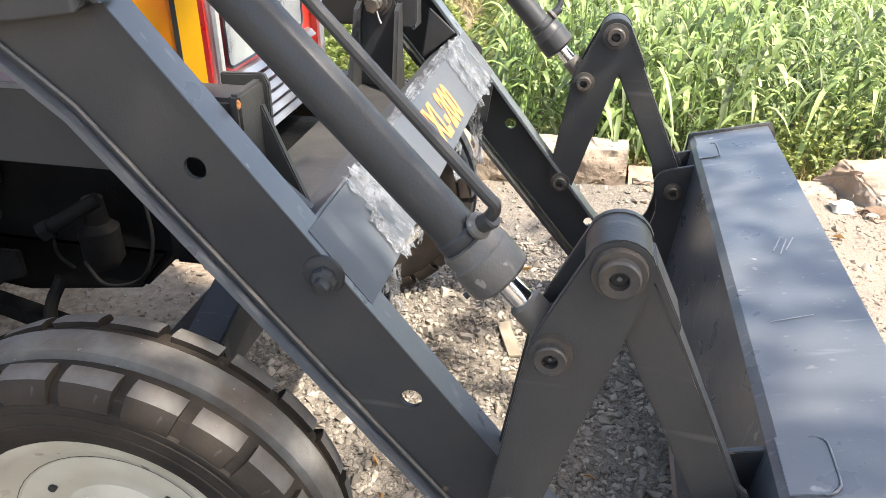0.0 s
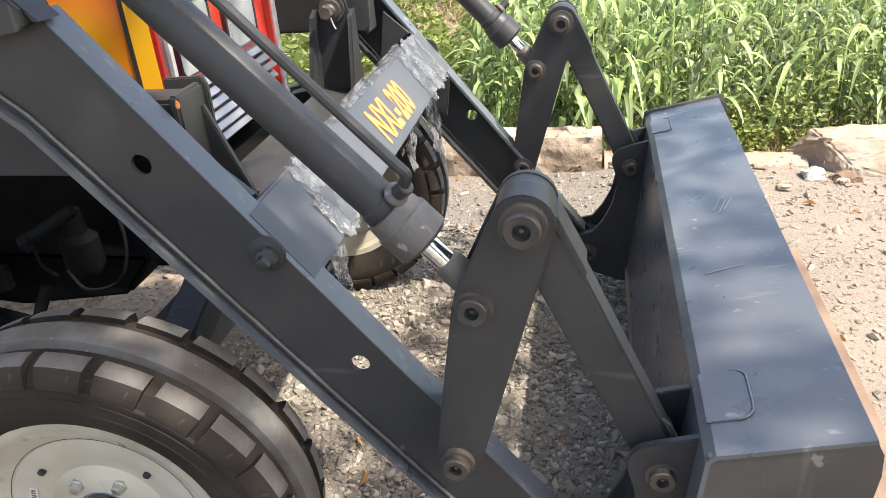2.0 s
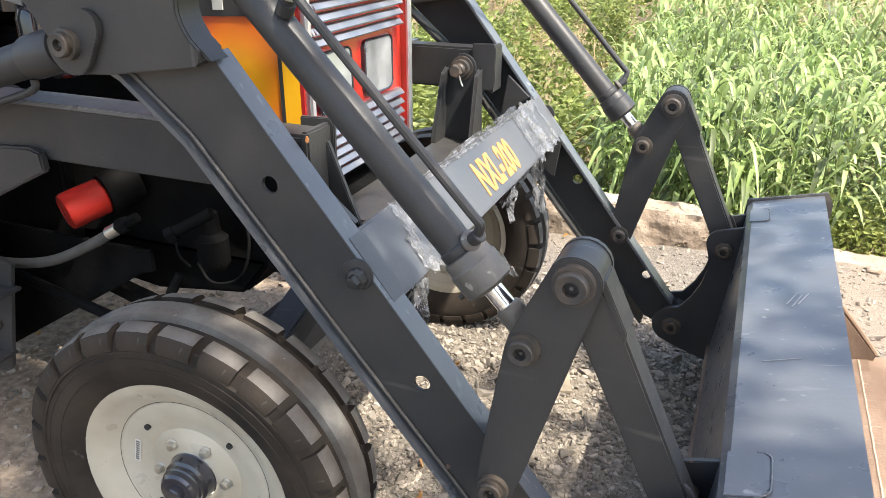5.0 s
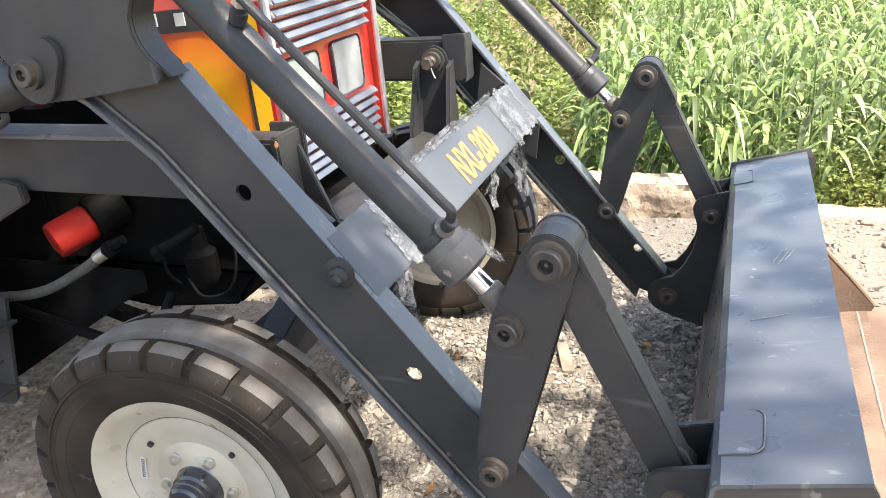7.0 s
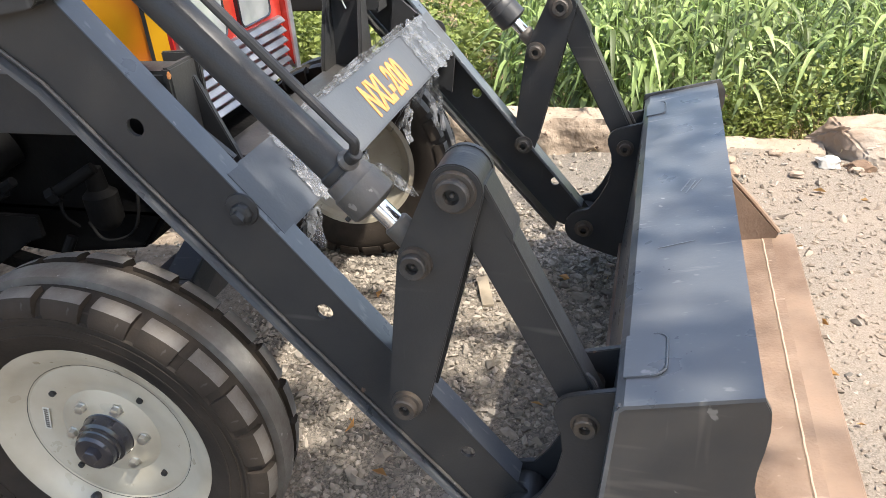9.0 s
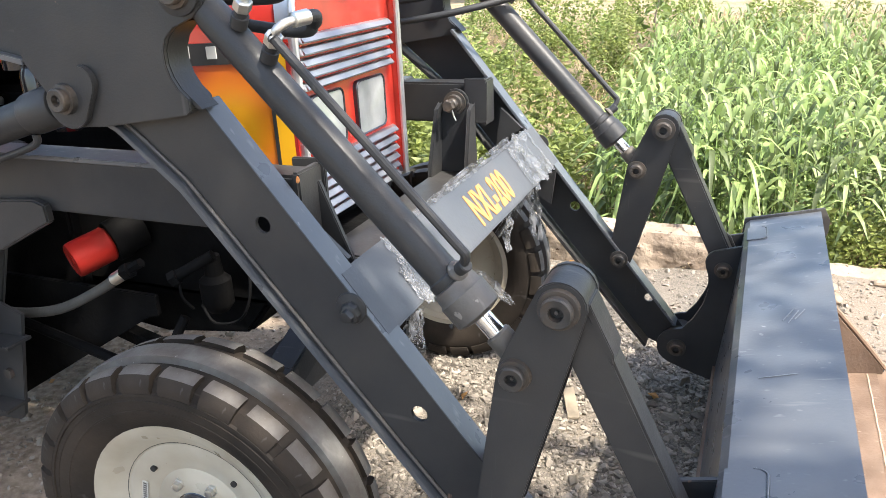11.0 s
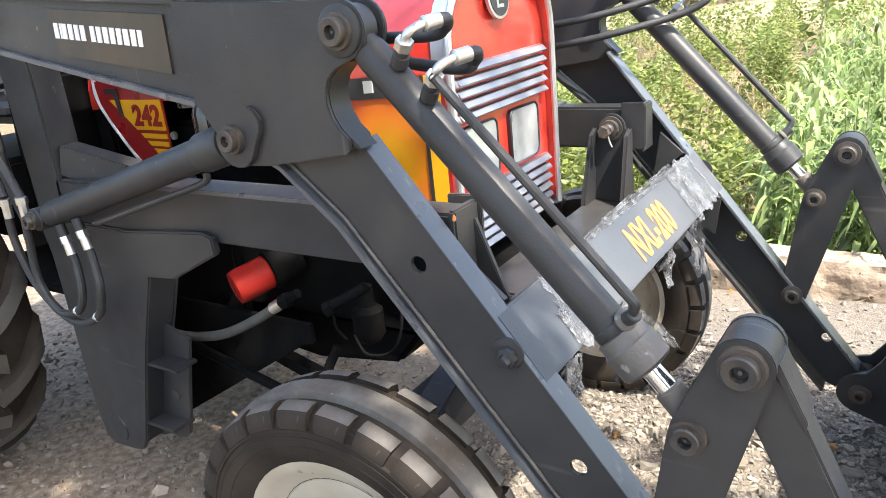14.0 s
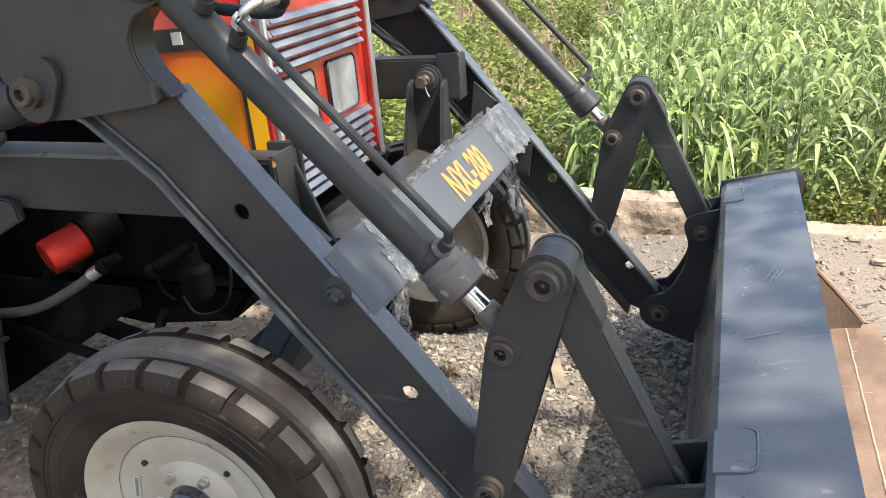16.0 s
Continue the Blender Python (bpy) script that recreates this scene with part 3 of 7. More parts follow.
def loader_side(far):
    Y = (lambda y: 2 * MID - y) if far else (lambda y: y)

    def plate(name, pts, y0, y1, mt=GREY, holes=(), parent=None, label="", bevel=0.0015):
        return part(name, prism(B(), pts, Y(y0), Y(y1), holes), mt, parent or loader, label, bevel=0 if holes else bevel)

    top0, top1 = (-0.372, 1.128), (0.352, 0.215)
    bots = [(-0.560, 1.088), (-0.433, 0.980), (-0.049, 0.514), (0.245, 0.165)]
    # lower boom: two webs, a top and a bottom flange
    web = [top0, top1] + arc(BLOW[0], BLOW[1], 0.050, 40, -100, 6) + bots[::-1]
    arm = plate("loader_arm", web, 0.0, 0.008, holes=HOLES, label="dark grey welded channel boom with drilled holes")
    d = (Vector(top1) - Vector(top0)).normalized()
    nrm = Vector((-d.y, d.x))
    if nrm.x < 0:
        nrm = -nrm

    def strip(p, q, thick, y0, y1, name, mt=GREY, side=1, parent=None):
        p, q = Vector(p), Vector(q)
        e = (q - p).normalized()
        n = Vector((-e.y, e.x)) * side
        return plate(name, [tuple(p), tuple(q), tuple(q + n * thick), tuple(p + n * thick)], y0, y1, mt, parent=parent or arm, bevel=0.0015)

    # lighter grey than the web: light along the top edge put into the colour
    strip(top0, (0.33, 0.243), 0.008, 0.001, T - 0.001, "top_flange", BUCKET_AND_LIT_FLANGE, -1)
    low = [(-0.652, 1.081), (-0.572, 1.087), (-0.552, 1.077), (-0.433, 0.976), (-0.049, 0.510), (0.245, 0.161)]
    # near flange coloured lighter as if its edge caught light; far one plain grey
    plate("bottom_flange", low + [(x - 0.006, z - 0.008) for x, z in low[::-1]], 0.0 if far else -0.012, T - 0.004 if far else T + 0.012, GREY if far else BUCKET_AND_LIT_FLANGE, parent=arm, bevel=0.001)
    # weld run along the lower flange
    wb = B()
    tube(wb, [(x + 0.007, Y(-0.003), z + 0.009) for x, z in bots], 0.0030, 6, 0)
    part("weld", wb, GREY_WORN, arm)
    # rear boom: recessed web between lipped flanges
    rt0, rt1, rb0, rb1 = (-1.492, 1.440), (-0.735, 1.372), (-1.490, 1.340), (-0.73, 1.197)
    rear = plate("rear_boom", [rt0, rt1, rb1, rb0] + arc(PIV[0], PIV[1], 0.056, 240, 130, 8), -0.012, 0.020, label="tapered rear boom with lipped flanges")
    strip(rt0, rt1, 0.011, -0.026, 0.034, "top_flange", parent=rear)
    # bright lower lip painted in with the lighter grey
    strip(rb0, rb1, 0.011, -0.026, 0.034, "bottom_flange", BUCKET_AND_LIT_FLANGE, -1, parent=rear)
    bosspts = arc(PIV[0], PIV[1], 0.052, 130, 240, 8)
    plate("end_cap", bosspts + [(x + 0.008, z) for x, z in bosspts[::-1]], -0.025, 0.033, parent=rear)
    # knee plates round the boom's bend
    knee = [(-0.739, 1.376), (-0.500, 1.360)] + arc(CYLTOP[0], CYLTOP[1], 0.047, 97, -60, 9) + [(-0.352, 1.258), (-0.378, 1.248), (-0.395, 1.232), (-0.404, 1.212), (-0.404, 1.190), (-0.398, 1.170), (-0.386, 1.150), (-0.369, 1.134), (-0.369, 1.116), (-0.378, 1.108), (-0.560, 1.082), (-0.640, 1.078), (-0.728, 1.194)]
    kn = plate("knee_plate", knee, -0.028, -0.019, label="flat dark grey knee plate")
    plate("knee_plate", knee, 0.024, 0.033)
    foot = [(-0.369, 1.118), (-0.380, 1.109), (-0.560, 1.083), (-0.640, 1.080)]
    plate("knee_foot", foot + [(x, z + 0.008) for x, z in foot[::-1]], -0.021, 0.026, parent=kn)
    throat = [(-0.352, 1.258), (-0.378, 1.248), (-0.395, 1.232), (-0.404, 1.212), (-0.404, 1.190), (-0.398, 1.170), (-0.386, 1.150), (-0.362, 1.128), (-0.352, 1.118)]
    tb = B()
    rows = [[tb.verts.new((x + o, Y(y), z)) for x, z in throat] for o, y in ((0.001, -0.0195), (0.001, 0.0245), (-0.008, 0.0245), (-0.008, -0.0195))]
    for a, b in ((0, 1), (1, 2), (2, 3), (3, 0)):
        for i in range(len(throat) - 1):
            tb.faces.new((rows[a][i], rows[a][i + 1], rows[b][i + 1], rows[b][i]))
    part("throat_plate", tb, GREY, kn)
    # lug for the lift ram
    lug = arc(LIFT[0], LIFT[1] - 0.004, 0.050, 175, 320, 8) + arc(-0.588, 1.160, 0.030, 330, 470, 6) + [(-0.655, 1.170)]
    plate("ram_lug", lug, -0.040, -0.028, parent=kn)
    plate("ram_lug", lug, 0.033, 0.045, parent=kn)
    pin("pivot_pin", PIV, -0.066, 0.06, 0.026, rear, far=far)
    pin("cylinder_pin", CYLTOP, -0.056, 0.056, 0.023, kn, far=far)
    pin("ram_pin", LIFT, -0.064, 0.060, 0.021, kn, far=far)
    collar = part("boss", lathe(B(), (CYLTOP[0], Y(-0.036), CYLTOP[1]), (0, -1 if far else 1, 0), [(0, 0.038), (0.002, 0.041), (0.010, 0.041)], 28), GREY, kn)
    # welded stub with a rough nut on the outer web
    sb = part("boss", lathe(B(), (-0.116, Y(0.002), 0.778), (0, 1 if far else -1, 0), [(0, 0.029), (0.002, 0.0295), (0.005, 0.028), (0.006, 0.021), (0.0065, 0.020)], 24), GREY, arm)
    nb = lathe(B(), (-0.114, Y(-0.004), 0.774), (0.06, 1 if far else -1, -0.05), [(0, 0.019), (0.006, 0.0195), (0.012, 0.017), (0.014, 0.0115), (0.026, 0.0110), (0.027, 0.008)], 8)
    for v in nb.verts:
        v.co += Vector((1, 1, 1)) * 0.0028 * noise.noise(v.co * 90)
    part("rough_nut", nb, GREY, sb)
    # tilt ram
    y = 0.0
    a, b = Vector((CYLTOP[0], Y(y), CYLTOP[1])), Vector((MIDP[0], Y(y), MIDP[1]))
    ax = (b - a).normalized()
    L = (b - a).length
    nu0 = Vector((0.732, 0, 0.681))
    ram = part("tilt_cylinder", lathe(B(), a - nu0 * 0.002, ax, [(0.030, 0.024), (0.05, 0.028), (0.062, 0.0292), (L - 0.187, 0.0292), (L - 0.184, 0.0322), (L - 0.172, 0.0325), (L - 0.169, 0.031)], 32), GREY, loader, "dark grey hydraulic tilt cylinder with side pipe")
    part("eye", lathe(B(), a - Vector((0, 0.0185, 0)), (0, 1, 0), [(0, 0.036), (0.002, 0.039), (0.035, 0.039), (0.037, 0.036)], 28), GREY, ram)
    part("gland", lathe(B(), a, ax, [(L - 0.170, 0.031), (L - 0.168, 0.038), (L - 0.150, 0.0395), (L - 0.146, 0.0425), (L - 0.106, 0.0425), (L - 0.102, 0.039), (L - 0.098, 0.024)], 32), GREY if far else GREY_WORN, ram, "worn grey gland nut")
    part("setscrew", cyl(B(), a + ax * (L - 0.116) + Vector((0.020, 0, 0.019)) * 0 + (ax.cross(Vector((0, 1, 0)))) * 0.040 * (-1) - Vector((0, 0.019 if not far else -0.019, 0)), a + ax * (L - 0.116) + (ax.cross(Vector((0, 1, 0)))) * 0.0455 * (-1) - Vector((0, 0.0215 if not far else -0.0215, 0)), 0.0042, 10), DARK, ram)
    part("rod", lathe(B(), a, ax, [(L - 0.100, 0.0165), (L - 0.058, 0.0165)], 24), CHROME, ram, "polished chrome rod")
    part("rod_eye", lathe(B(), a, ax, [(L - 0.062, 0.019), (L - 0.058, 0.0225), (L - 0.012, 0.0235), (L, 0.022)], 24), GREY_WORN, ram)
    part("rod_bush", lathe(B(), b - Vector((0, 0.026, 0)), (0, 1, 0), [(0, 0.03), (0.052, 0.03)], 24), GREY_WORN, ram)
    nu = Vector((0.732, 0, 0.681))
    po = nu * 0.072 + Vector((0, Y(-0.033) - Y(y), 0))
    pts = [a + ax * 0.165 + nu * 0.034 + po * 0.1, a + ax * 0.170 + po, a + ax * 0.20 + po, a + ax * 0.45 + po, a + ax * (L - 0.215) + po, a + ax * (L - 0.190) + po * 0.98, a + ax * (L - 0.178) + po * 0.6]
    part("oil_pipe", tube(B(), pts, 0.0080, 10, 6), GREY, ram)
    part("boss_weld", lathe(B(), a + ax * (L - 0.178) + po * 0.42, po.normalized(), [(0, 0.018), (0.004, 0.0175), (0.009, 0.0125)], 14), GREY_WORN, ram)
    part("pipe_boss", cyl(B(), a + ax * (L - 0.178) + po * 0.5, a + ax * (L - 0.178) + po * 0.80, 0.0115, 14, 0.002), GREY, ram)
    # hose unions on the ram
    for s, hgt in ((0.105, 0.068), (0.175, 0.075)):
        base = a + ax * s + nu * 0.028 + Vector((0, (Y(-0.018) - Y(y)) * 0.6, 0))
        u = (nu + Vector((0, -0.35 if not far else 0.35, 0)) + Vector((-0.1, 0, 0.25))).normalized()
        un = part("hose_union", lathe(B(), base, u, [(0, 0.014), (0.020, 0.014), (0.021, 0.011), (0.030, 0.011)], 16), GREY, ram)
        part("union_nut", lathe(B(), base + u * 0.030, u, [(0, 0.0125), (0.002, 0.0145), (0.018, 0.0145), (0.020, 0.012)], 6), STEEL, un, "zinc plated nut")
        e0 = base + u * 0.047
        side = Vector((0.35, 0.9 if not far else -0.9, 0.1)).normalized()
        if far:
            side = Vector((0.75, -0.25, 0.12)).normalized()
        elbow = [e0, e0 + u * 0.012 + side * 0.003, e0 + u * 0.020 + side * 0.018, e0 + u * 0.022 + side * 0.034]
        part("elbow", tube(B(), elbow, 0.0075, 14, 5), STEEL, un, "zinc plated elbow")
        f0 = elbow[-1]
        part("ferrule", lathe(B(), f0 - side * 0.006, side, [(0, 0.009), (0.002, 0.0120), (0.030, 0.0120), (0.032, 0.010)], 18), STEEL, un)
        g0 = f0 + side * 0.026
        back = Vector((-0.9, 0.42 if not far else -0.42, -0.1)).normalized()
        if not far:
            hp = [g0, g0 + side * 0.013 - Vector((0, 0, 0.002)), g0 + side * 0.020 + back * 0.018 - Vector((0, 0, 0.014)), g0 + side * 0.006 + back * 0.060 - Vector((0, 0, 0.020)), Vector((-0.46, 0.075, 1.285 - 0.35 * (s - 0.105))), Vector((-0.62, 0.070, 1.265 - 0.3 * (s - 0.105))), Vector((-0.95, 0.065, 1.275)), Vector((-1.32, 0.10, 1.33))]
            part("hose", tube(B(), hp, 0.0100, 14, 7), HOSE, un, "black hydraulic hose")
            continue
        hp = [g0, g0 + side * 0.013 - Vector((0, 0, 0.002)), g0 + side * 0.022 + back * 0.016 - Vector((0, 0, 0.020)), g0 + side * 0.010 + back * 0.08 - Vector((0, 0, 0.042)), g0 + back * 0.28 - Vector((0, 0, 0.06)), Vector((-0.75, Y(0.14), 1.29 - s)), Vector((-1.10, Y(0.12), 1.16 - s)), Vector((-1.40, Y(0.17), 1.25))]
        part("hose", tube(B(), hp, 0.0100, 14, 7), HOSE, un, "black hydraulic hose")
    # lift ram
    a, b = Vector((LIFTBASE[0], Y(y), LIFTBASE[1])), Vector((LIFT[0], Y(y), LIFT[1]))
    ax = (b - a).normalized()
    L = (b - a).length
    lr = part("lift_cylinder", lathe(B(), a, ax, [(0.030, 0.024), (0.038, 0.032), (L - 0.145, 0.0335), (L - 0.143, 0.0390), (L - 0.139, 0.0400), (L - 0.068, 0.0400), (L - 0.062, 0.036), (L - 0.060, 0.028)], 32), GREY, loader, "dark grey hydraulic lift cylinder")
    part("base_eye", lathe(B(), a - Vector((0, 0.030, 0)), (0, 1, 0), [(0, 0.026), (0.003, 0.029), (0.057, 0.029), (0.06, 0.026)], 24), GREY, lr)
    part("rod_eye", lathe(B(), b - Vector((0, 0.02, 0)), (0, 1, 0), [(0, 0.034), (0.04, 0.034)], 24), GREY, lr)
    part("rod", lathe(B(), a, ax, [(L - 0.075, 0.019), (L - 0.02, 0.019)], 20), GREY, lr)
    pin("ram_pin", LIFTBASE, -0.056, 0.06, 0.017, lr, far=far)
    dn = Vector((0.25, 0, -0.97))
    lp = [a + ax * 0.20 + dn * 0.055, a + ax * 0.25 + dn * 0.058, a + ax * 0.45 + dn * 0.056, a + ax * 0.58 + dn * 0.056, a + ax * 0.645 + dn * 0.052, a + ax * 0.655 + dn * 0.036]
    part("oil_pipe", tube(B(), lp, 0.0075, 10, 5), GREY, lr)
    for s, off in ((0.070, 0.0), (0.152, 0.0)):
        p0 = a + ax * s + dn * 0.03 + Vector((0, Y(-0.012) - Y(y), 0))
        un = part("hose_union", cyl(B(), p0, p0 + dn * 0.032, 0.0125, 12), GREY, lr)
        part("union_nut", lathe(B(), p0 + dn * 0.030, dn, [(0, 0.0145), (0.018, 0.0145)], 6), STEEL, un)
        part("ferrule", lathe(B(), p0 + dn * 0.048, dn, [(0, 0.0115), (0.030, 0.0125), (0.032, 0.009)], 12), STEEL, un)
        q = p0 + dn * 0.075
        yo = Y(-0.022)
        if s < 0.1:
            run = [(-1.302, 0.725), (-1.345, 0.668), (-1.435, 0.655), (-1.492, 0.735), (-1.478, 0.860), (-1.462, 0.955)]
        else:
            run = [(-1.218, 0.745), (-1.262, 0.665), (-1.385, 0.636), (-1.505, 0.715), (-1.552, 0.830), (-1.545, 0.945)]
        hp = [q, q + dn * 0.03] + [Vector((x, yo, z)) for x, z in run]
        part("hose", tube(B(), hp, 0.0105, 10, 6), HOSE, un, "black hydraulic hose")
        part("marker_band", tube(B(), [hp[3] + Vector((0.004, 0, -0.001)), hp[3] + Vector((-0.007, 0, 0.002))], 0.0112, 10, 0), ALU, un)
        e = Vector((run[-1][0], yo, run[-1][1]))
        part("ferrule", lathe(B(), e - Vector((0, 0, 0.045)), (0.02, 0, 1), [(0, 0.0105), (0.002, 0.0125), (0.034, 0.0125), (0.035, 0.0155), (0.052, 0.0155), (0.053, 0.011)], 8), STEEL, un)
    # bucket linkage
    rock = arc(LOW[0], LOW[1], 0.036, 190, 350, 8) + arc(TOP[0], TOP[1], 0.042, -20, 140, 9) + [(0.164, 0.745), (0.158, 0.722)]
    lk = plate("rocker_link", rock, -0.042, -0.030, label="dark grey rocker plate with pins", bevel=0.002)
    plate("link_plate", rock, 0.032, 0.044, parent=lk)
    for P, r in ((TOP, 0.025), (MIDP, 0.021), (LOW, 0.021)):
        pin("link_pin", P, -0.064, 0.060, r, lk, far=far)
    part("spacer_bush", lathe(B(), (TOP[0], Y(-0.030), TOP[1]), (0, -1 if far else 1, 0), [(0, 0.040), (0.062, 0.040)], 28), GREY, lk)
    tb = (Vector(TOP), Vector(BUP))
    e = (tb[1] - tb[0]).normalized()
    n = Vector((-e.y, e.x))
    if n.x < 0:
        n = -n
    w0, w1 = 0.030, 0.030
    body = [tuple(tb[0] + n * w0), tuple(tb[0] + e * 0.06 + n * 0.036), tuple(tb[1] + n * w1), tuple(tb[1] + e * 0.03 + n * 0.018), tuple(tb[1] + e * 0.03 - n * 0.018), tuple(tb[1] - n * w1), tuple(tb[0] + e * 0.08 - n * w0), tuple(tb[0] + e * 0.03 - n * w0)]
    tie = plate("tie_link", body, -0.027, 0.029, label="dark grey box tie link", bevel=0.004)
    edge = [tb[1] - e * 0.075 + n * 0.033, tb[1] - e * 0.060 + n * 0.040, tb[1] + e * 0.010 + n * 0.040, tb[1] + e * 0.010 + n * 0.031]
    plate("edge_plate", [tuple(v) for v in edge], -0.027, -0.015, GREY, parent=tie)
    edge = [tb[0] + e * 0.005 + n * 0.030, tb[0] + e * 0.012 + n * 0.041, tb[0] + e * 0.10 + n * 0.041, tb[0] + e * 0.115 + n * 0.032]
    plate("edge_plate", [tuple(v) for v in edge], -0.029, 0.031, GREY, parent=tie)
    # bucket hinge ears
    ear = [(0.498, 0.528), (0.440, 0.512)] + arc(0.440, 0.470, 0.040, 100, 200, 6) + [(0.412, 0.425), (0.415, 0.385), (0.404, 0.335), (0.380, 0.285), (0.350, 0.245)] + arc(BLOW[0], BLOW[1], 0.060, 100, 250, 8) + [(0.400, 0.095), (0.474, 0.075)]
    er = plate("bucket_ear", ear, -0.052, -0.040, label="curved dark grey bucket hinge ear")
    plate("ear_plate", ear, 0.060, 0.072, parent=er)
    pin("ear_pin", BUP, -0.066, 0.086, 0.019, er, far=far)
    pin("ear_pin", BLOW, -0.066, 0.086, 0.022, er, far=far)
    part("spacer_bush", lathe(B(), (BLOW[0], Y(-0.038), BLOW[1]), (0, -1 if far else 1, 0), [(0, 0.042), (0.096, 0.042)], 28), GREY, er)
    # side rail and mast of the mounting frame
    rail = part("frame_rail", box(B(), (-1.46, min(Y(0.072), Y(0.142)), 0.866), (-0.245, max(Y(0.072), Y(0.142)), 0.984)), GREY, loader, "dark grey box side rail", bevel=0.006)
    # rail top coloured lighter to look lit from above
    part("rail_flange", box(B(), (-1.20, min(Y(0.066), Y(0.148)), 0.980), (-0.50, max(Y(0.066), Y(0.148)), 0.990)), BUCKET_AND_LIT_FLANGE, rail, bevel=0.002)
    part("rail_gusset", prism(B(), [(-1.20, 0.872), (-0.90, 0.895), (-0.868, 0.886), (-0.866, 0.846), (-1.035, 0.766), (-1.20, 0.754)], Y(0.052), Y(0.072)), GREY, rail, bevel=0.004)
    part("end_plate", box(B(), (-0.254, min(Y(0.066), Y(0.147)), 0.860), (-0.238, max(Y(0.066), Y(0.147)), 0.992)), GREY, rail, bevel=0.004)
    if not far:
        rb = lathe(B(), (-0.2392, Y(0.068), 0.984), (1, 0, 0), [(0, 0.0062), (0.0012, 0.0056), (0.0016, 0.002)], 9)
        for v in rb.verts:
            v.co += Vector((0, 1, 1.6)) * 0.006 * noise.noise(v.co * 60)
        part("rust_spot", rb, RUST, rail, "orange rust spot")
    part("end_cap", prism(B(), [(-0.30, 0.998), (-0.236, 1.000), (-0.230, 0.985), (-0.232, 0.880), (-0.244, 0.868), (-0.30, 0.870)], Y(0.142), Y(0.152)), GREY, rail, bevel=0.002)
    mast = part("mast", box(B(), (-1.575, min(Y(0.072), Y(0.155)), 0.80), (-1.440, max(Y(0.072), Y(0.155)), 1.440)), GREY, loader, "tall dark grey mast carrying the boom pivot", bevel=0.005)
    part("mast_head", prism(B(), [(-1.575, 1.452), (-1.575, 1.36), (-1.44, 1.36), (-1.40, 1.42), (-1.40, 1.452)], Y(0.068), Y(0.160)), GREY, mast, bevel=0.003)
    part("pivot_boss", lathe(B(), (PIV[0], Y(0.036), PIV[1]), (0, -1 if far else 1, 0), [(0, 0.05), (0.04, 0.05)], 24), GREY, mast)
    part("lower_leg", prism(B(), [(-1.575, 0.88), (-1.13, 0.87), (-1.141, 0.746), (-1.222, 0.557), (-1.340, 0.225), (-1.365, 0.195), (-1.41, 0.185), (-1.50, 0.178), (-1.535, 0.20), (-1.548, 0.30), (-1.552, 0.774)], Y(0.060), Y(0.075)), GREY, mast, bevel=0.004)
    part("lower_leg", prism(B(), [(-1.575, 0.88), (-1.13, 0.87), (-1.141, 0.746), (-1.222, 0.557), (-1.340, 0.225), (-1.365, 0.195), (-1.41, 0.185), (-1.50, 0.178), (-1.535, 0.20), (-1.548, 0.30), (-1.552, 0.774)], Y(0.140), Y(0.155)), GREY, mast, bevel=0.004)
    part("leg_edge", prism(B(), [(-1.150, 0.87), (-1.134, 0.87), (-1.145, 0.745), (-1.226, 0.556), (-1.344, 0.224), (-1.358, 0.230), (-1.242, 0.56), (-1.161, 0.748)], Y(0.074), Y(0.142)), GREY, mast)
    for z, x0 in ((0.487, -1.245), (0.290, -1.315)):
        part("step_plate", box(B(), (x0, min(Y(0.064), Y(0.15)), z), (x0 + 0.115, max(Y(0.064), Y(0.135)), z + 0.010)), GREY, mast, bevel=0.002)
    part("leg_web", prism(B(), [(-1.24, 0.60), (-1.125, 0.560), (-1.215, 0.255), (-1.24, 0.232), (-1.36, 0.225)], Y(0.120), Y(0.130)), GREY, mast, bevel=0.002)
    part("web_bolt", lathe(B(), (-1.225, Y(0.120), 0.38), (0, 1 if far else -1, 0), [(0, 0.015), (0.010, 0.015)], 6), PIN, mast)
    part("leg_boss", lathe(B(), (-1.46, Y(0.060), 0.245), (0, 1 if far else -1, 0), [(0, 0.045), (0.004, 0.043), (0.006, 0.02)], 22), GREY, mast)
    part("brace", bar(B(), (-1.44, Y(0.113), 1.03), (-1.10, Y(0.20), 0.93), 0.06, 0.08), GREY, mast, bevel=0.003)
    # front bracket holding the rail pin
    br = part("front_bracket", prism(B(), [(-0.385, 0.70), (-0.262, 0.70), (-0.270, 0.90)] + arc(-0.324, 0.931, 0.040, 0, 180, 8) + [(-0.372, 0.90)], Y(0.155), Y(0.167)), GREY, loader, "dark grey upright bracket with a cross pin", bevel=0.0015)
    for x0, x1, lean in ((-0.276, -0.264, 0.0), (-0.390, -0.378, 0.012)):
        wb = B()
        ring = [[wb.verts.new((x + (lean if z > 0.8 else 0), Y(yy), z)) for yy, z in ((0.166, 0.70), (0.246, 0.70), (0.240, 0.745), (0.198, 0.915), (0.166, 0.930))] for x in (x0, x1)]
        wb.faces.new(ring[0])
        wb.faces.new(ring[1][::-1])
        for k in range(5):
            wb.faces.new((ring[0][k], ring[0][(k + 1) % 5], ring[1][(k + 1) % 5], ring[1][k]))
        part("bracket_web", wb, GREY, br, bevel=0.0015)
    part("castle_nut", lathe(B(), (-0.324, Y(0.214), 0.931), (0, -1 if far else 1, 0), [(0, 0.017), (0.001, 0.0185), (0.014, 0.0185), (0.016, 0.016)], 6), PIN, br)
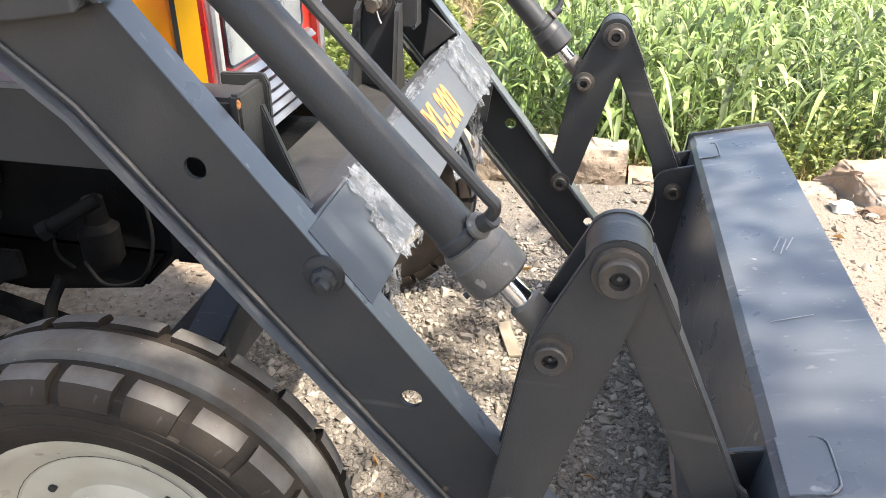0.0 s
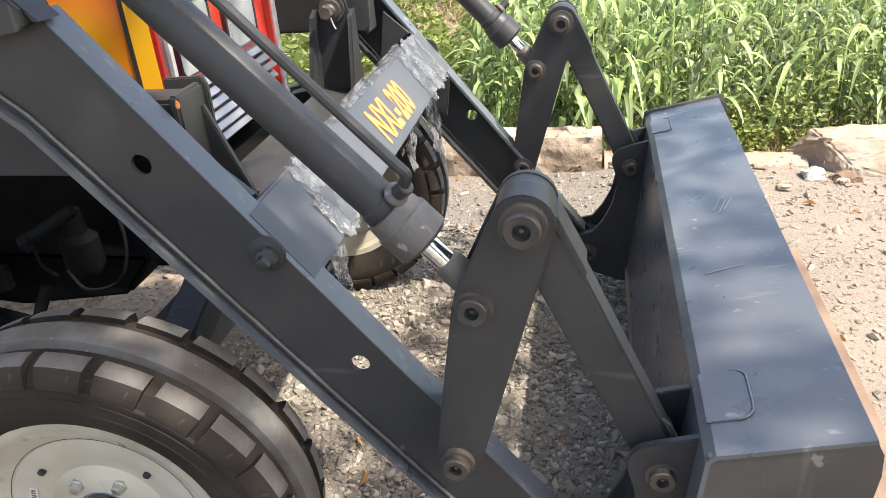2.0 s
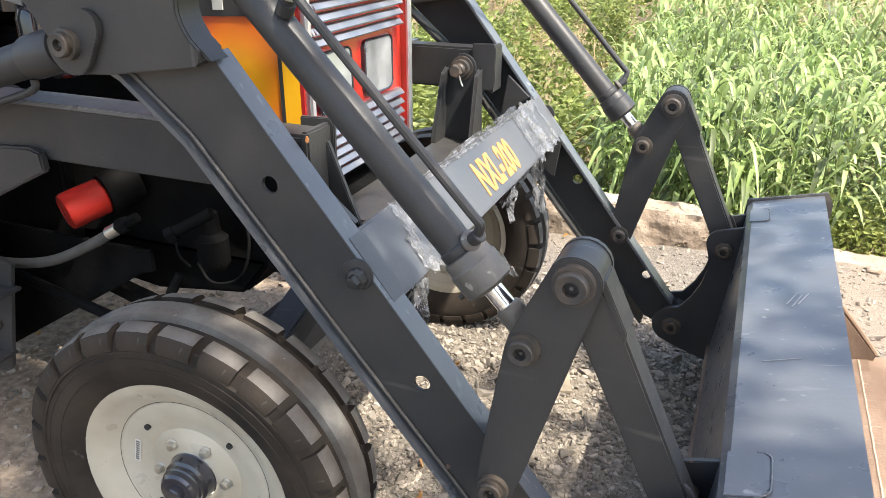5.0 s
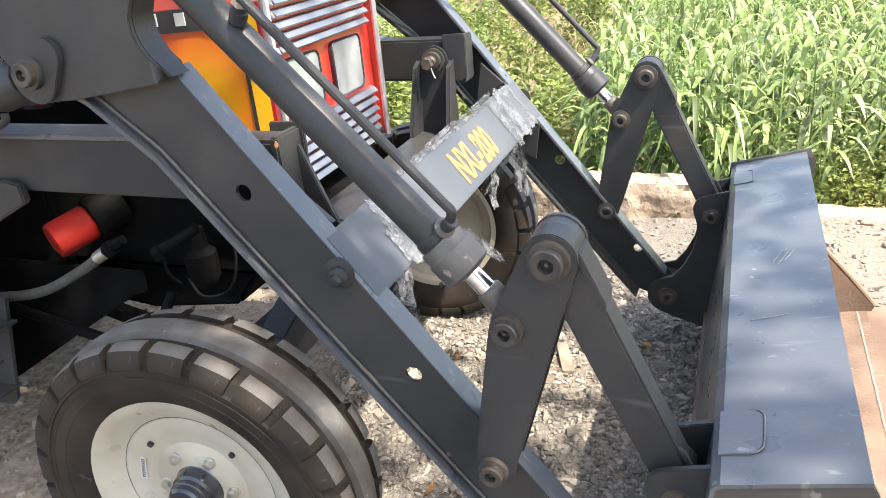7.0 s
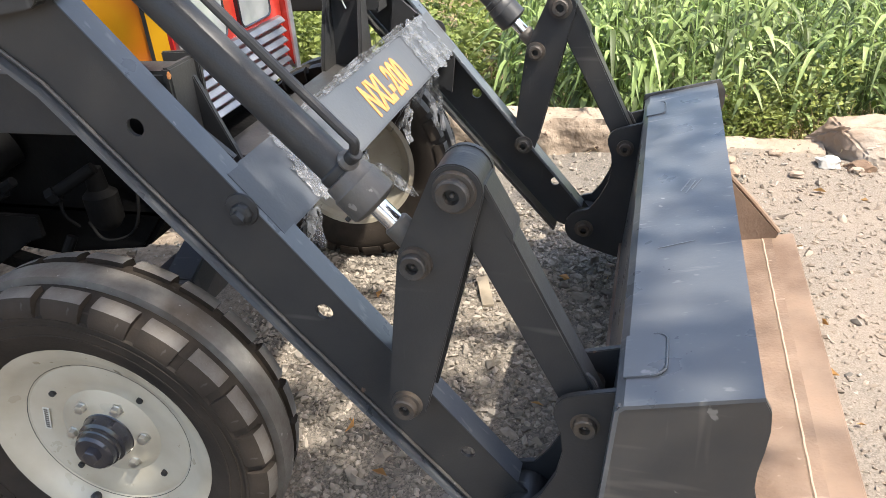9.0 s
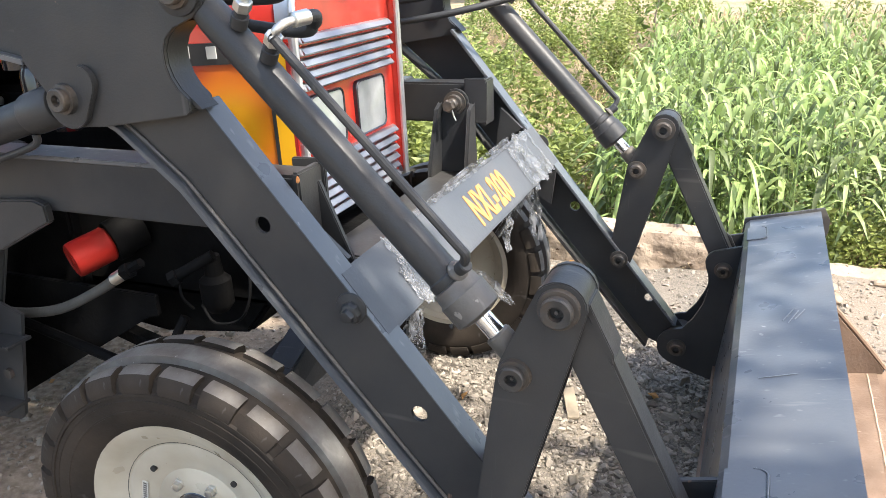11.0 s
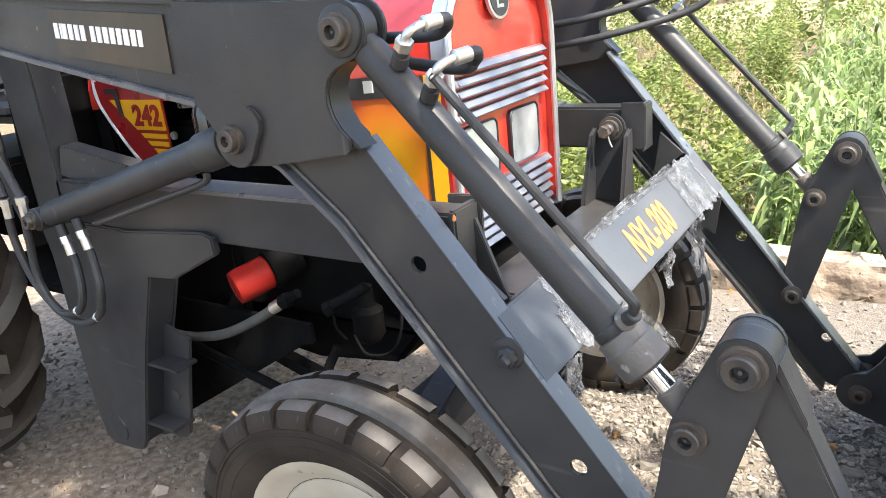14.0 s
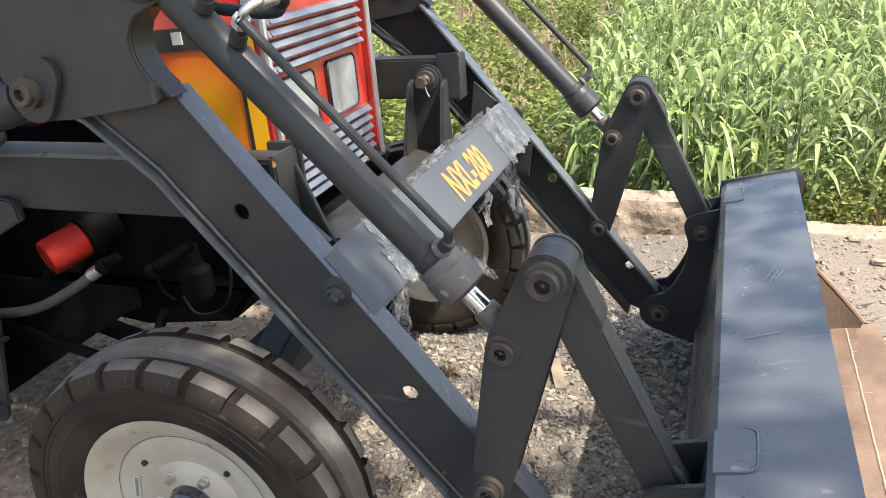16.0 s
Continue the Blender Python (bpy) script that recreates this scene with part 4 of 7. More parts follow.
    part("washer", lathe(B(), (-0.324, Y(0.168), 0.931), (0, -1 if far else 1, 0), [(0, 0.034), (0.006, 0.034)], 26), PIN, br)
    bp = part("bracket_pin", lathe(B(), (-0.324, Y(0.20), 0.931), (0, 1 if far else -1, 0), [(0, 0.013), (0.004, 0.016), (0.014, 0.016), (0.0145, 0.024), (0.03, 0.026), (0.032, 0.030), (0.10, 0.030)], 20), PIN, br)
    part("split_pin", tube(B(), [(-0.335, Y(0.208), 0.945), (-0.318, Y(0.214), 0.925), (-0.312, Y(0.212), 0.902), (-0.306, Y(0.211), 0.888)], 0.0022, 6, 4), STEEL, bp)
    return arm, rear


near_arm, near_rear = loader_side(False)
far_arm, far_rear = loader_side(True)

# nameplate with its two printed words drawn as bars, near side
np_ = part("nameplate", prism(B(), [(-1.150, 1.391), (-0.785, 1.357), (-0.790, 1.248), (-1.135, 1.295)], -0.016, -0.0118), PLATE, near_rear, "dark smeared nameplate with white print")
ex, ez = Vector((0.35, 0, -0.037)).normalized(), Vector((0.037, 0, 0.35)).normalized()
o = Vector((-1.135, -0.0175, 1.364))
u = 0.0
for i, w in enumerate((0.020, 0.008, 0.021, 0.021, 0.020, 0.021, 0.0, 0.020, 0.021, 0.022, 0.021, 0.020, 0.023, 0.021, 0.018)):
    if w:
        p0 = o + ex * u
        p0 = p0 - ez * 0.002
        q = [p0, p0 + ex * w * 0.66, p0 + ex * w * 0.66 - ez * 0.031, p0 - ez * 0.031]
        part("print_bar", prism(B(), [(v.x, v.z) for v in q], -0.0180, -0.0158), WHITE_INK, np_)
        u += w
    else:
        u += 0.012

# cross tube between the booms, with its stencil and torn film
P0, P1 = Vector((-0.140, 0, 0.838)), Vector((-0.052, 0, 0.726))
E1 = (P1 - P0).normalized()
N1 = Vector((0.786, 0, 0.618))
q0, q1 = P0 - N1 * 0.105, P1 - N1 * 0.105
tubebox = part("cross_tube", prism(B(), [(v.x, v.z) for v in (P0, P1, q1, q0)], 0.009, 2 * MID - 0.009), LIGHT_GREY, loader, "grey box cross tube with orange stencil and torn wrap", bevel=0.005)
part("joint_plate", box(B(), (-0.235, T + 0.002, 0.742), (-0.165, 0.20, 0.768)), GREY, tubebox)
for yy in (T + 0.012, 2 * MID - T - 0.012):
    s = 1 if yy < MID else -1
    part("rib", prism(B(), [(-0.045, 0.718), (-0.128, 0.652), (-0.060, 0.610)], yy - 0.006, yy + 0.006), GREY, tubebox)
    part("rib", prism(B(), [(-0.235, 0.775), (-0.150, 0.842), (-0.215, 0.900)], yy - 0.006, yy + 0.006), GREY, tubebox)
mid = P0 * 0.45 + P1 * 0.55 + N1 * 0.0012
lettering("NXL-200", basis((mid.x, 0.668, mid.z), (0, 1, 0.0), -E1), (0.252, 0.088), tubebox, ORANGE_INK)


def film_strip(name, seed, wrap, parent):
    """Crumpled torn film lying on a face: a sheet with a ragged outline and random folds."""
    nu, nv = 44, 24
    verts, faces = [], []
    for i in range(nu + 1):
        for j in range(nv + 1):
            u, v = i / nu, j / nv
            rag = 0.16 * noise.noise(Vector((u * 5, seed, 0))) + 0.07 * noise.noise(Vector((u * 17, seed, 4)))
            p = wrap(u, v + rag * (1 if v > 0.5 else -1) * abs(v - 0.5) * 2)
            f = 0.005 * noise.noise(Vector((u * 3 + v * 4, v * 7 - u * 6, seed * 3.1))) + 0.0024 * noise.noise(Vector((u * 5 + v * 9, v * 26 - u * 12, seed)))
            verts.append(p + N1 * (0.004 + max(-0.003, f)) + Vector((0, f * 0.5, 0)))
    for i in range(nu):
        for j in range(nv):
            u, v = (i + 0.5) / nu, (j + 0.5) / nv
            hole = noise.noise(Vector((u * 3.2, v * 2.6, seed * 7.7))) + 0.3 * noise.noise(Vector((u * 14, v * 9, seed * 1.7)))
            if hole < 0.46:
                a = i * (nv + 1) + j
                faces.append((a, a + nv + 1, a + nv + 2, a + 1))
    ob = sheet_part(name, verts, faces, FILM, parent, "torn pale plastic film", smooth=False)
    return ob


def on_face(y0, y1, s0, s1):
    return lambda u, v: P0 + E1 * (s0 + (s1 - s0) * v) * 0.1425 + Vector((0, y0 + (y1 - y0) * u, 0))


def hanging(y0, y1, drop, out):
    def f(u, v):
        base = P1 + Vector((0, y0 + (y1 - y0) * u, 0))
        d = drop * (0.75 + 0.7 * noise.noise(Vector((u * 2.3, y0 * 9, 2))) + 0.2 * noise.noise(Vector((u * 9, y0 * 9, 2))))
        return base - N1 * (0.03 + 0.05 * u) * 0.4 + Vector((-out * v, 0.02 * noise.noise(Vector((v * 4, u * 5, 1))), -d * v))
    return f


def film_ribbon(pts, width, side, seed, parent, label="torn pale plastic film"):
    """A crumpled hanging strip of film: a ragged sheet swept along pts."""
    line = smooth_line([Vector(p) for p in pts], 8)
    sd = Vector(side).normalized()
    nv, n = 9, len(line)
    verts, faces = [], []
    for i, c in enumerate(line):
        t = i / (n - 1)
        w = width * (1 - 0.65 * t ** 3) * (0.8 + 0.5 * noise.noise(Vector((t * 4, seed, 1))))
        d = (line[min(i + 1, n - 1)] - line[max(i - 1, 0)]).normalized()
        nn = d.cross(sd).normalized()
        for j in range(nv + 1):
            v = j / nv - 0.5
            f = 0.011 * noise.noise(Vector((t * 2.5, v * 6, seed * 2.7))) + 0.006 * noise.noise(Vector((t * 7, v * 13, seed)))
            rag = 0.10 * noise.noise(Vector((t * 11, math.copysign(3, v), seed)))
            verts.append(c + sd * w * (v * (1 + rag)) + nn * f)
    for i in range(n - 1):
        for j in range(nv):
            if noise.noise(Vector((i * 0.30, j * 0.45, seed * 5.3))) < 0.52:
                a = i * (nv + 1) + j
                faces.append((a, a + nv + 1, a + nv + 2, a + 1))
    return sheet_part("wrap_film", verts, faces, FILM, parent, label, smooth=True)


film_strip("wrap_film", 1, on_face(0.915, 1.125, -0.03, 1.02), tubebox)
film_strip("wrap_film", 2, on_face(0.50, 0.98, -0.10, 0.07), tubebox)
film_strip("wrap_film", 3, on_face(0.24, 0.52, -0.06, 0.05), tubebox)
film_strip("wrap_film", 4, on_face(0.165, 0.245, -0.02, 1.04), tubebox)
film_strip("wrap_film", 8, on_face(0.15, 0.19, 0.45, 1.06), tubebox)
film_strip("wrap_film", 5, hanging(0.68, 0.96, 0.085, 0.04), tubebox)
film_strip("wrap_film", 6, hanging(0.10, 0.19, 0.085, 0.02), tubebox)
film_strip("wrap_film", 7, hanging(0.30, 0.46, 0.07, 0.0), tubebox)
film_ribbon([(-0.055, 0.345, 0.722), (-0.030, 0.385, 0.690), (0.002, 0.425, 0.640), (0.030, 0.452, 0.596)], 0.062, (0.5, 0.75, -0.2), 1.3, tubebox)
film_ribbon([(-0.060, 0.92, 0.720), (-0.062, 0.925, 0.670), (-0.058, 0.935, 0.620), (-0.060, 0.94, 0.575)], 0.036, (0.3, 1, 0), 2.1, tubebox)
film_ribbon([(-0.058, 0.965, 0.722), (-0.058, 0.972, 0.660), (-0.052, 0.985, 0.600), (-0.056, 0.99, 0.545)], 0.030, (0.5, 1, 0), 3.7, tubebox)
film_ribbon([(-0.065, 0.74, 0.715), (-0.072, 0.735, 0.660), (-0.066, 0.725, 0.610)], 0.060, (0.2, 1, 0.2), 5.2, tubebox)
film_ribbon([(-0.060, 0.135, 0.715), (-0.056, 0.130, 0.670), (-0.046, 0.118, 0.636)], 0.045, (0.4, 1, 0.1), 6.4, tubebox)

# front cross beam and rear cross bar of the mounting frame
fb = part("front_beam", box(B(), (-0.392, 0.165, 0.655), (-0.255, 2 * MID - 0.165, 0.722)), GREY, loader, "dark grey front cross beam", bevel=0.005)
part("beam_step", box(B(), (-0.300, 0.235, 0.722), (-0.215, 0.42, 0.770)), GREY, fb, bevel=0.004)
part("beam_plate", prism(B(), [(-0.268, 0.962), (-0.236, 0.962), (-0.176, 0.806), (-0.186, 0.776), (-0.290, 0.722), (-0.300, 0.760)], 0.126, 0.138), GREY, fb, bevel=0.002)
cb = part("cross_bar", box(B(), (-1.49, 0.075, 1.497), (-1.42, 2 * MID - 0.075, 1.545)), GREY, loader, "dark grey rear cross bar between the masts", bevel=0.004)
for yy in (0.11, 2 * MID - 0.11):
    part("bar_foot", prism(B(), [(-1.56, 1.448), (-1.36, 1.448), (-1.412, 1.540), (-1.497, 1.540)], yy - 0.040, yy + 0.040), GREY, cb, bevel=0.003)
part("bar_pipe", tube(B(), [(-1.40, 0.12, 1.475), (-1.39, 0.6, 1.478), (-1.40, 1.12, 1.475)], 0.009, 8, 4), GREY, cb)
for k, dx in enumerate((0.0, 0.05)):
    part("rigid_pipe", tube(B(), [(-1.42, 0.16 + k * 0.03, 1.515 - dx), (-1.53, 0.07, 1.545 - dx), (-1.60 + dx, 0.02, 1.535 - dx), (-1.635 + dx, -0.005, 1.46 - dx), (-1.605 + dx * 1.0, -0.006, 1.10), (-1.545 + 0.083 * k, -0.020, 0.955)], 0.0105, 10, 6), GREY, cb, "grey bent oil pipe")
    part("hose", tube(B(), [(-1.25 - 0.09 * k, 0.20, 1.36), (-1.27 - 0.08 * k, 0.17, 1.44), (-1.33 - 0.06 * k, 0.15, 1.475), (-1.42, 0.15, 1.47 - 0.02 * k)], 0.012, 10, 6), HOSE, cb, "black hydraulic hose")
part("pipe_clamp", box(B(), (-1.64, -0.020, 1.065), (-1.52, 0.004, 1.125)), GREY, cb, bevel=0.006)

# bucket
bucket = thing("loader_bucket", (0.6, MID, 0.1), "dark grey loader bucket with a rusty primed inside", "bucket")
BY0, BY1 = -0.105, 1.315
prof = [(0.697, 0.592), (0.510, 0.548), (0.497, 0.535), (0.478, 0.330), (0.455, 0.135), (0.470, 0.085), (0.520, 0.045), (0.600, 0.035), (0.900, 0.084)]


def shell(pts, thick, inward):
    P = [Vector((x, 0, z)) for x, z in pts]
    out = []
    for i, p in enumerate(P):
        d = (P[min(i + 1, len(P) - 1)] - P[max(i - 1, 0)]).normalized()
        out.append(p + Vector((d.z, 0, -d.x)) * thick * inward)
    return [(v.x, v.z) for v in P] + [(v.x, v.z) for v in out[::-1]]


part("back_plate", prism(B(), shell(prof[:5], 0.007, -1), BY0 - 0.002, BY1 - 0.0015), BUCKET_AND_LIT_FLANGE, bucket, "dark grey back and top plate", angle=18)
inner = [(x + 0.010 * (1 if i > 1 else 0), z - 0.010 * (1 if i < 2 else 0) + 0.009 * (1 if i > 5 else 0)) for i, (x, z) in enumerate(prof)]
part("liner", prism(B(), shell(inner, 0.004, -1), BY0 + 0.013, BY1 - 0.013), PRIMER, bucket, "rusty brown primed inner face")
part("floor_plate", prism(B(), shell(prof[4:], 0.009, 1), BY0 + 0.012, BY1 - 0.012), PRIMER, bucket)
part("lip", prism(B(), [(0.882, 0.090), (0.974, 0.105), (0.978, 0.100), (0.884, 0.074)], BY0 - 0.01, BY1 + 0.01), LIP_STEEL, bucket, "dusty steel cutting lip", bevel=0.002)
part("weld", tube(B(), [(0.883 + 0.0006 * math.sin(k * 2.3), BY0 + 0.02 + 0.0345 * k, 0.0908 + 0.0004 * math.sin(k * 3.7)) for k in range(41)], 0.0044, 6, 3), WELD, bucket, "pale weld seam")
endp = [(0.500, 0.542), (0.697, 0.588)] + [(0.709, 0.565), (0.712, 0.530), (0.709, 0.490), (0.704, 0.450), (0.704, 0.420), (0.714, 0.375), (0.740, 0.325), (0.930, 0.112), (0.930, 0.090), (0.600, 0.030), (0.520, 0.040), (0.468, 0.080), (0.452, 0.135), (0.476, 0.330)]
proud = [(0.494, 0.552), (0.706, 0.602), (0.724, 0.566), (0.724, 0.530), (0.714, 0.490)] + endp[5:]
for yy, rim in ((BY0, endp), (BY1 - 0.001, proud)):
    ep = part("end_plate", prism(B(), rim, yy, yy + (0.012 if yy == BY0 else 0.010)), DUSTY_PLATE, bucket, "dark grey bucket side plate", bevel=0.0015)
yy = BY1 - 0.0125
part("side_liner", prism(B(), [(x * 0.985 + 0.008, z * 0.98 + 0.004) for x, z in endp], yy - 0.003, yy), PRIMER, bucket, "rusty brown primed inner face")
part("side_liner", prism(B(), [(x * 0.985 + 0.008, z * 0.98 + 0.004) for x, z in endp], BY0 + 0.0125, BY0 + 0.0155), PRIMER, bucket, "rusty brown primed inner face")
part("side_edge", tube(B(), [(0.742, BY1 - 0.006, 0.325), (0.84, BY1 - 0.006, 0.22), (0.930, BY1 - 0.006, 0.114)], 0.008, 8, 4), LIP_STEEL, bucket)
part("side_edge", tube(B(), [(0.742, BY0 + 0.006, 0.325), (0.84, BY0 + 0.006, 0.22), (0.930, BY0 + 0.006, 0.114)], 0.008, 8, 4), LIP_STEEL, bucket)
tu, tn = Vector((0.187, 0, 0.044)).normalized(), Vector((-0.044, 0, 0.187)).normalized()
for yc in (0.027, 2 * MID - 0.022):
    o = Vector((0.505, yc, 0.5485))
    pad = [(0.0, -0.070), (0.040, -0.070), (0.051, -0.067), (0.059, -0.059), (0.063, -0.047), (0.0640, 0.014), (0.062, 0.028), (0.054, 0.036), (0.042, 0.039), (0.0, 0.039)] if yc < MID else [(0.0, -0.052), (0.038, -0.052), (0.046, -0.046), (0.050, -0.036), (0.050, 0.034), (0.046, 0.042), (0.036, 0.047), (0.0, 0.047)]
    pb = B()
    lo = [pb.verts.new(o + tu * a + Vector((0, b, 0)) - tn * 0.002) for a, b in pad]
    hi = [pb.verts.new(o + tu * a + Vector((0, b, 0)) + tn * 0.0014) for a, b in pad]
    pb.faces.new(hi)
    pb.faces.new(lo[::-1])
    for i in range(len(pad)):
        k = (i + 1) % len(pad)
        pb.faces.new((lo[i], lo[k], hi[k], hi[i]))
    ep = part("ear_pad", pb, BUCKET_AND_LIT_FLANGE, bucket, bevel=0.0009)
    part("pad_weld", tube(B(), [o + tu * (a + 0.002) + Vector((0, b, 0)) + tn * 0.0008 for a, b in pad[1:-1]], 0.0019, 8, 3), BUCKET_AND_LIT_FLANGE, ep)
for dx, yy, dy in ((0.085, 0.60, 0.055), (0.095, 0.585, 0.06), (0.108, 0.60, 0.05), (0.04, 0.355, 0.012)):
    o = Vector((0.510, yy, 0.5485)) + tu * dx
    q = o + tu * 0.022 + Vector((0, dy, 0)) if dy > 0.02 else o + tu * 0.07 + Vector((0, dy, 0))
    part("scratch", bar(B(), o + tn * 0.0008, q + tn * 0.0008, 0.0022, 0.0008), SCRATCH, bucket)


# ---- tractor ----
tractor = thing("tractor", (-1.3, MID, 0), "red and yellow farm tractor with cream wheels parked on gravel", "tractor")
HC, HW = 0.642, 0.252


def arch(top, spring, low, half, n=18):
    """The bonnet's cross section from one lower edge over the crown to the other."""
    pts = [(HC - half, low), (HC - half, (low + spring) / 2)]
    for k in range(n + 1):
        a = math.pi - math.pi * k / n
        cx, sx = math.cos(a), math.sin(a)
        e = 0.78
        pts.append((HC + half * math.copysign(abs(cx) ** e, cx), spring + (top - spring) * abs(sx) ** e))
    pts += [(HC + half, (low + spring) / 2), (HC + half, low)]
    return pts


def loft(sections, thick=0.0):
    bm = B()
    rows = [[bm.verts.new((x, y, z)) for y, z in sec] for x, sec in sections]
    for i in range(len(rows) - 1):
        for k in range(len(rows[0]) - 1):
            bm.faces.new((rows[i][k], rows[i][k + 1], rows[i + 1][k + 1], rows[i + 1][k]))
    if thick:
        bmesh.ops.recalc_face_normals(bm, faces=bm.faces)
        bmesh.ops.solidify(bm, geom=bm.faces[:], thickness=thick)
    return bm


hood = part("hood", loft([(-0.432, arch(1.394, 1.205, 0.760, HW)), (-0.60, arch(1.384, 1.19, 1.140, HW)), (-1.0, arch(1.360, 1.17, 1.135, HW)), (-1.45, arch(1.325, 1.14, 1.125, HW)), (-1.72, arch(1.30, 1.12, 1.10, HW))], 0.004), RED, tractor, "glossy red tapering bonnet", angle=50)
# grille face
face_pts = arch(1.388, 1.203, 0.762, HW - 0.008)
gb = B()
vs = [gb.verts.new((-0.447 - 0.012 * max(0, (z - 1.19) / 0.2), y, z)) for y, z in face_pts]
gf = gb.faces.new(vs)
ext = bmesh.ops.extrude_face_region(gb, geom=[gf])
bmesh.ops.translate(gb, verts=[v for v in ext["geom"] if isinstance(v, bmesh.types.BMVert)], vec=(-0.02, 0, 0))
grille = part("grille", gb, RED, tractor, "bright red grille panel with aluminium louvres")
trim = B()
tube(trim, [(-0.426, y, z) for y, z in arch(1.396, 1.206, 0.755, HW + 0.001)], 0.0085, 8, 0)
part("trim", trim, ALU, grille, "bright aluminium edge trim")
band = arch(1.3985, 1.2065, 0.755, HW + 0.004)
part("trim_band", loft([(-0.468, band), (-0.426, band)], 0.003), ALU, grille, angle=50)
lines = [1.178 - 0.0255 * k for k in range(5)] + [0.892 - 0.0255 * k for k in range(6)]
for i, z in enumerate(lines):
    y0, y1 = HC - HW + 0.022, HC + HW - 0.022
    sl = B()
    prof2 = [(-0.450, z - 0.010), (-0.428, z - 0.008), (-0.424, z - 0.004), (-0.434, z + 0.007), (-0.450, z + 0.009)]
    prism(sl, prof2, y0, y1)
    for v in sl.verts:
        if v.co.x > -0.44:
            v.co.y += 0.012 if v.co.y < HC else -0.012
    part("slat", sl, SLAT, grille)
for yc in (HC - 0.125, HC + 0.095):
    rim_pts = [(yc + sx * 0.058 + cx, 0.982 + sz * 0.050 + cz) for sx, sz, a0 in ((1, 1, 0), (-1, 1, 90), (-1, -1, 180), (1, -1, 270)) for cx, cz in [(0.020 * math.cos(radians(a0 + d)), 0.020 * math.sin(radians(a0 + d))) for d in (0, 22, 45, 67, 90)]]
    hb = B()
    rings = []
    for x, sc in ((-0.448, 1.0), (-0.437, 1.0), (-0.434, 0.97), (-0.436, 0.935), (-0.446, 0.925)):
        rings.append([hb.verts.new((x, yc + (y - yc) * sc, 0.982 + (z - 0.982) * sc)) for y, z in rim_pts])
    for a, b in zip(rings, rings[1:]):
        for k in range(len(rim_pts)):
            hb.faces.new((a[k], a[(k + 1) % len(rim_pts)], b[(k + 1) % len(rim_pts)], b[k]))
    hl = part("headlight", hb, GLOSS_BLACK, tractor, "square headlight in a black rubber frame")
    lb = B()
    vs = [lb.verts.new((-0.4375, yc + (y - yc) * 0.93, 0.982 + (z - 0.982) * 0.93)) for y, z in rim_pts]
    c = lb.verts.new((-0.4455, yc, 0.976))
    for k in range(len(vs)):
        lb.faces.new((vs[k], vs[(k + 1) % len(vs)], c))
    part("reflector", lb, LENS, hl, "silvered reflector behind ribbed glass")
EY = 0.650
em = part("emblem", lathe(B(), (-0.448, EY, 1.318), (1, 0, 0.08), [(0, 0.051), (0.008, 0.051), (0.009, 0.046)], 32), ALU, grille, "round black badge with a silver ring")
part("badge_face", lathe(B(), (-0.444, EY, 1.3183), (1, 0, 0.08), [(0, 0.044), (0.0065, 0.044)], 32), BLACK_INK, em)
for dy, dz, w, h in ((-0.012, 0.0, 0.008, 0.050), (0.004, 0.021, 0.026, 0.008), (0.004, 0.0, 0.020, 0.008), (0.004, -0.021, 0.026, 0.008)):
    yy = EY + dy
    part("badge_bar", box(B(), (-0.440, yy - w / 2, 1.3185 + dz - h / 2), (-0.4355, yy + w / 2, 1.3185 + dz + h / 2)), ALU, em)
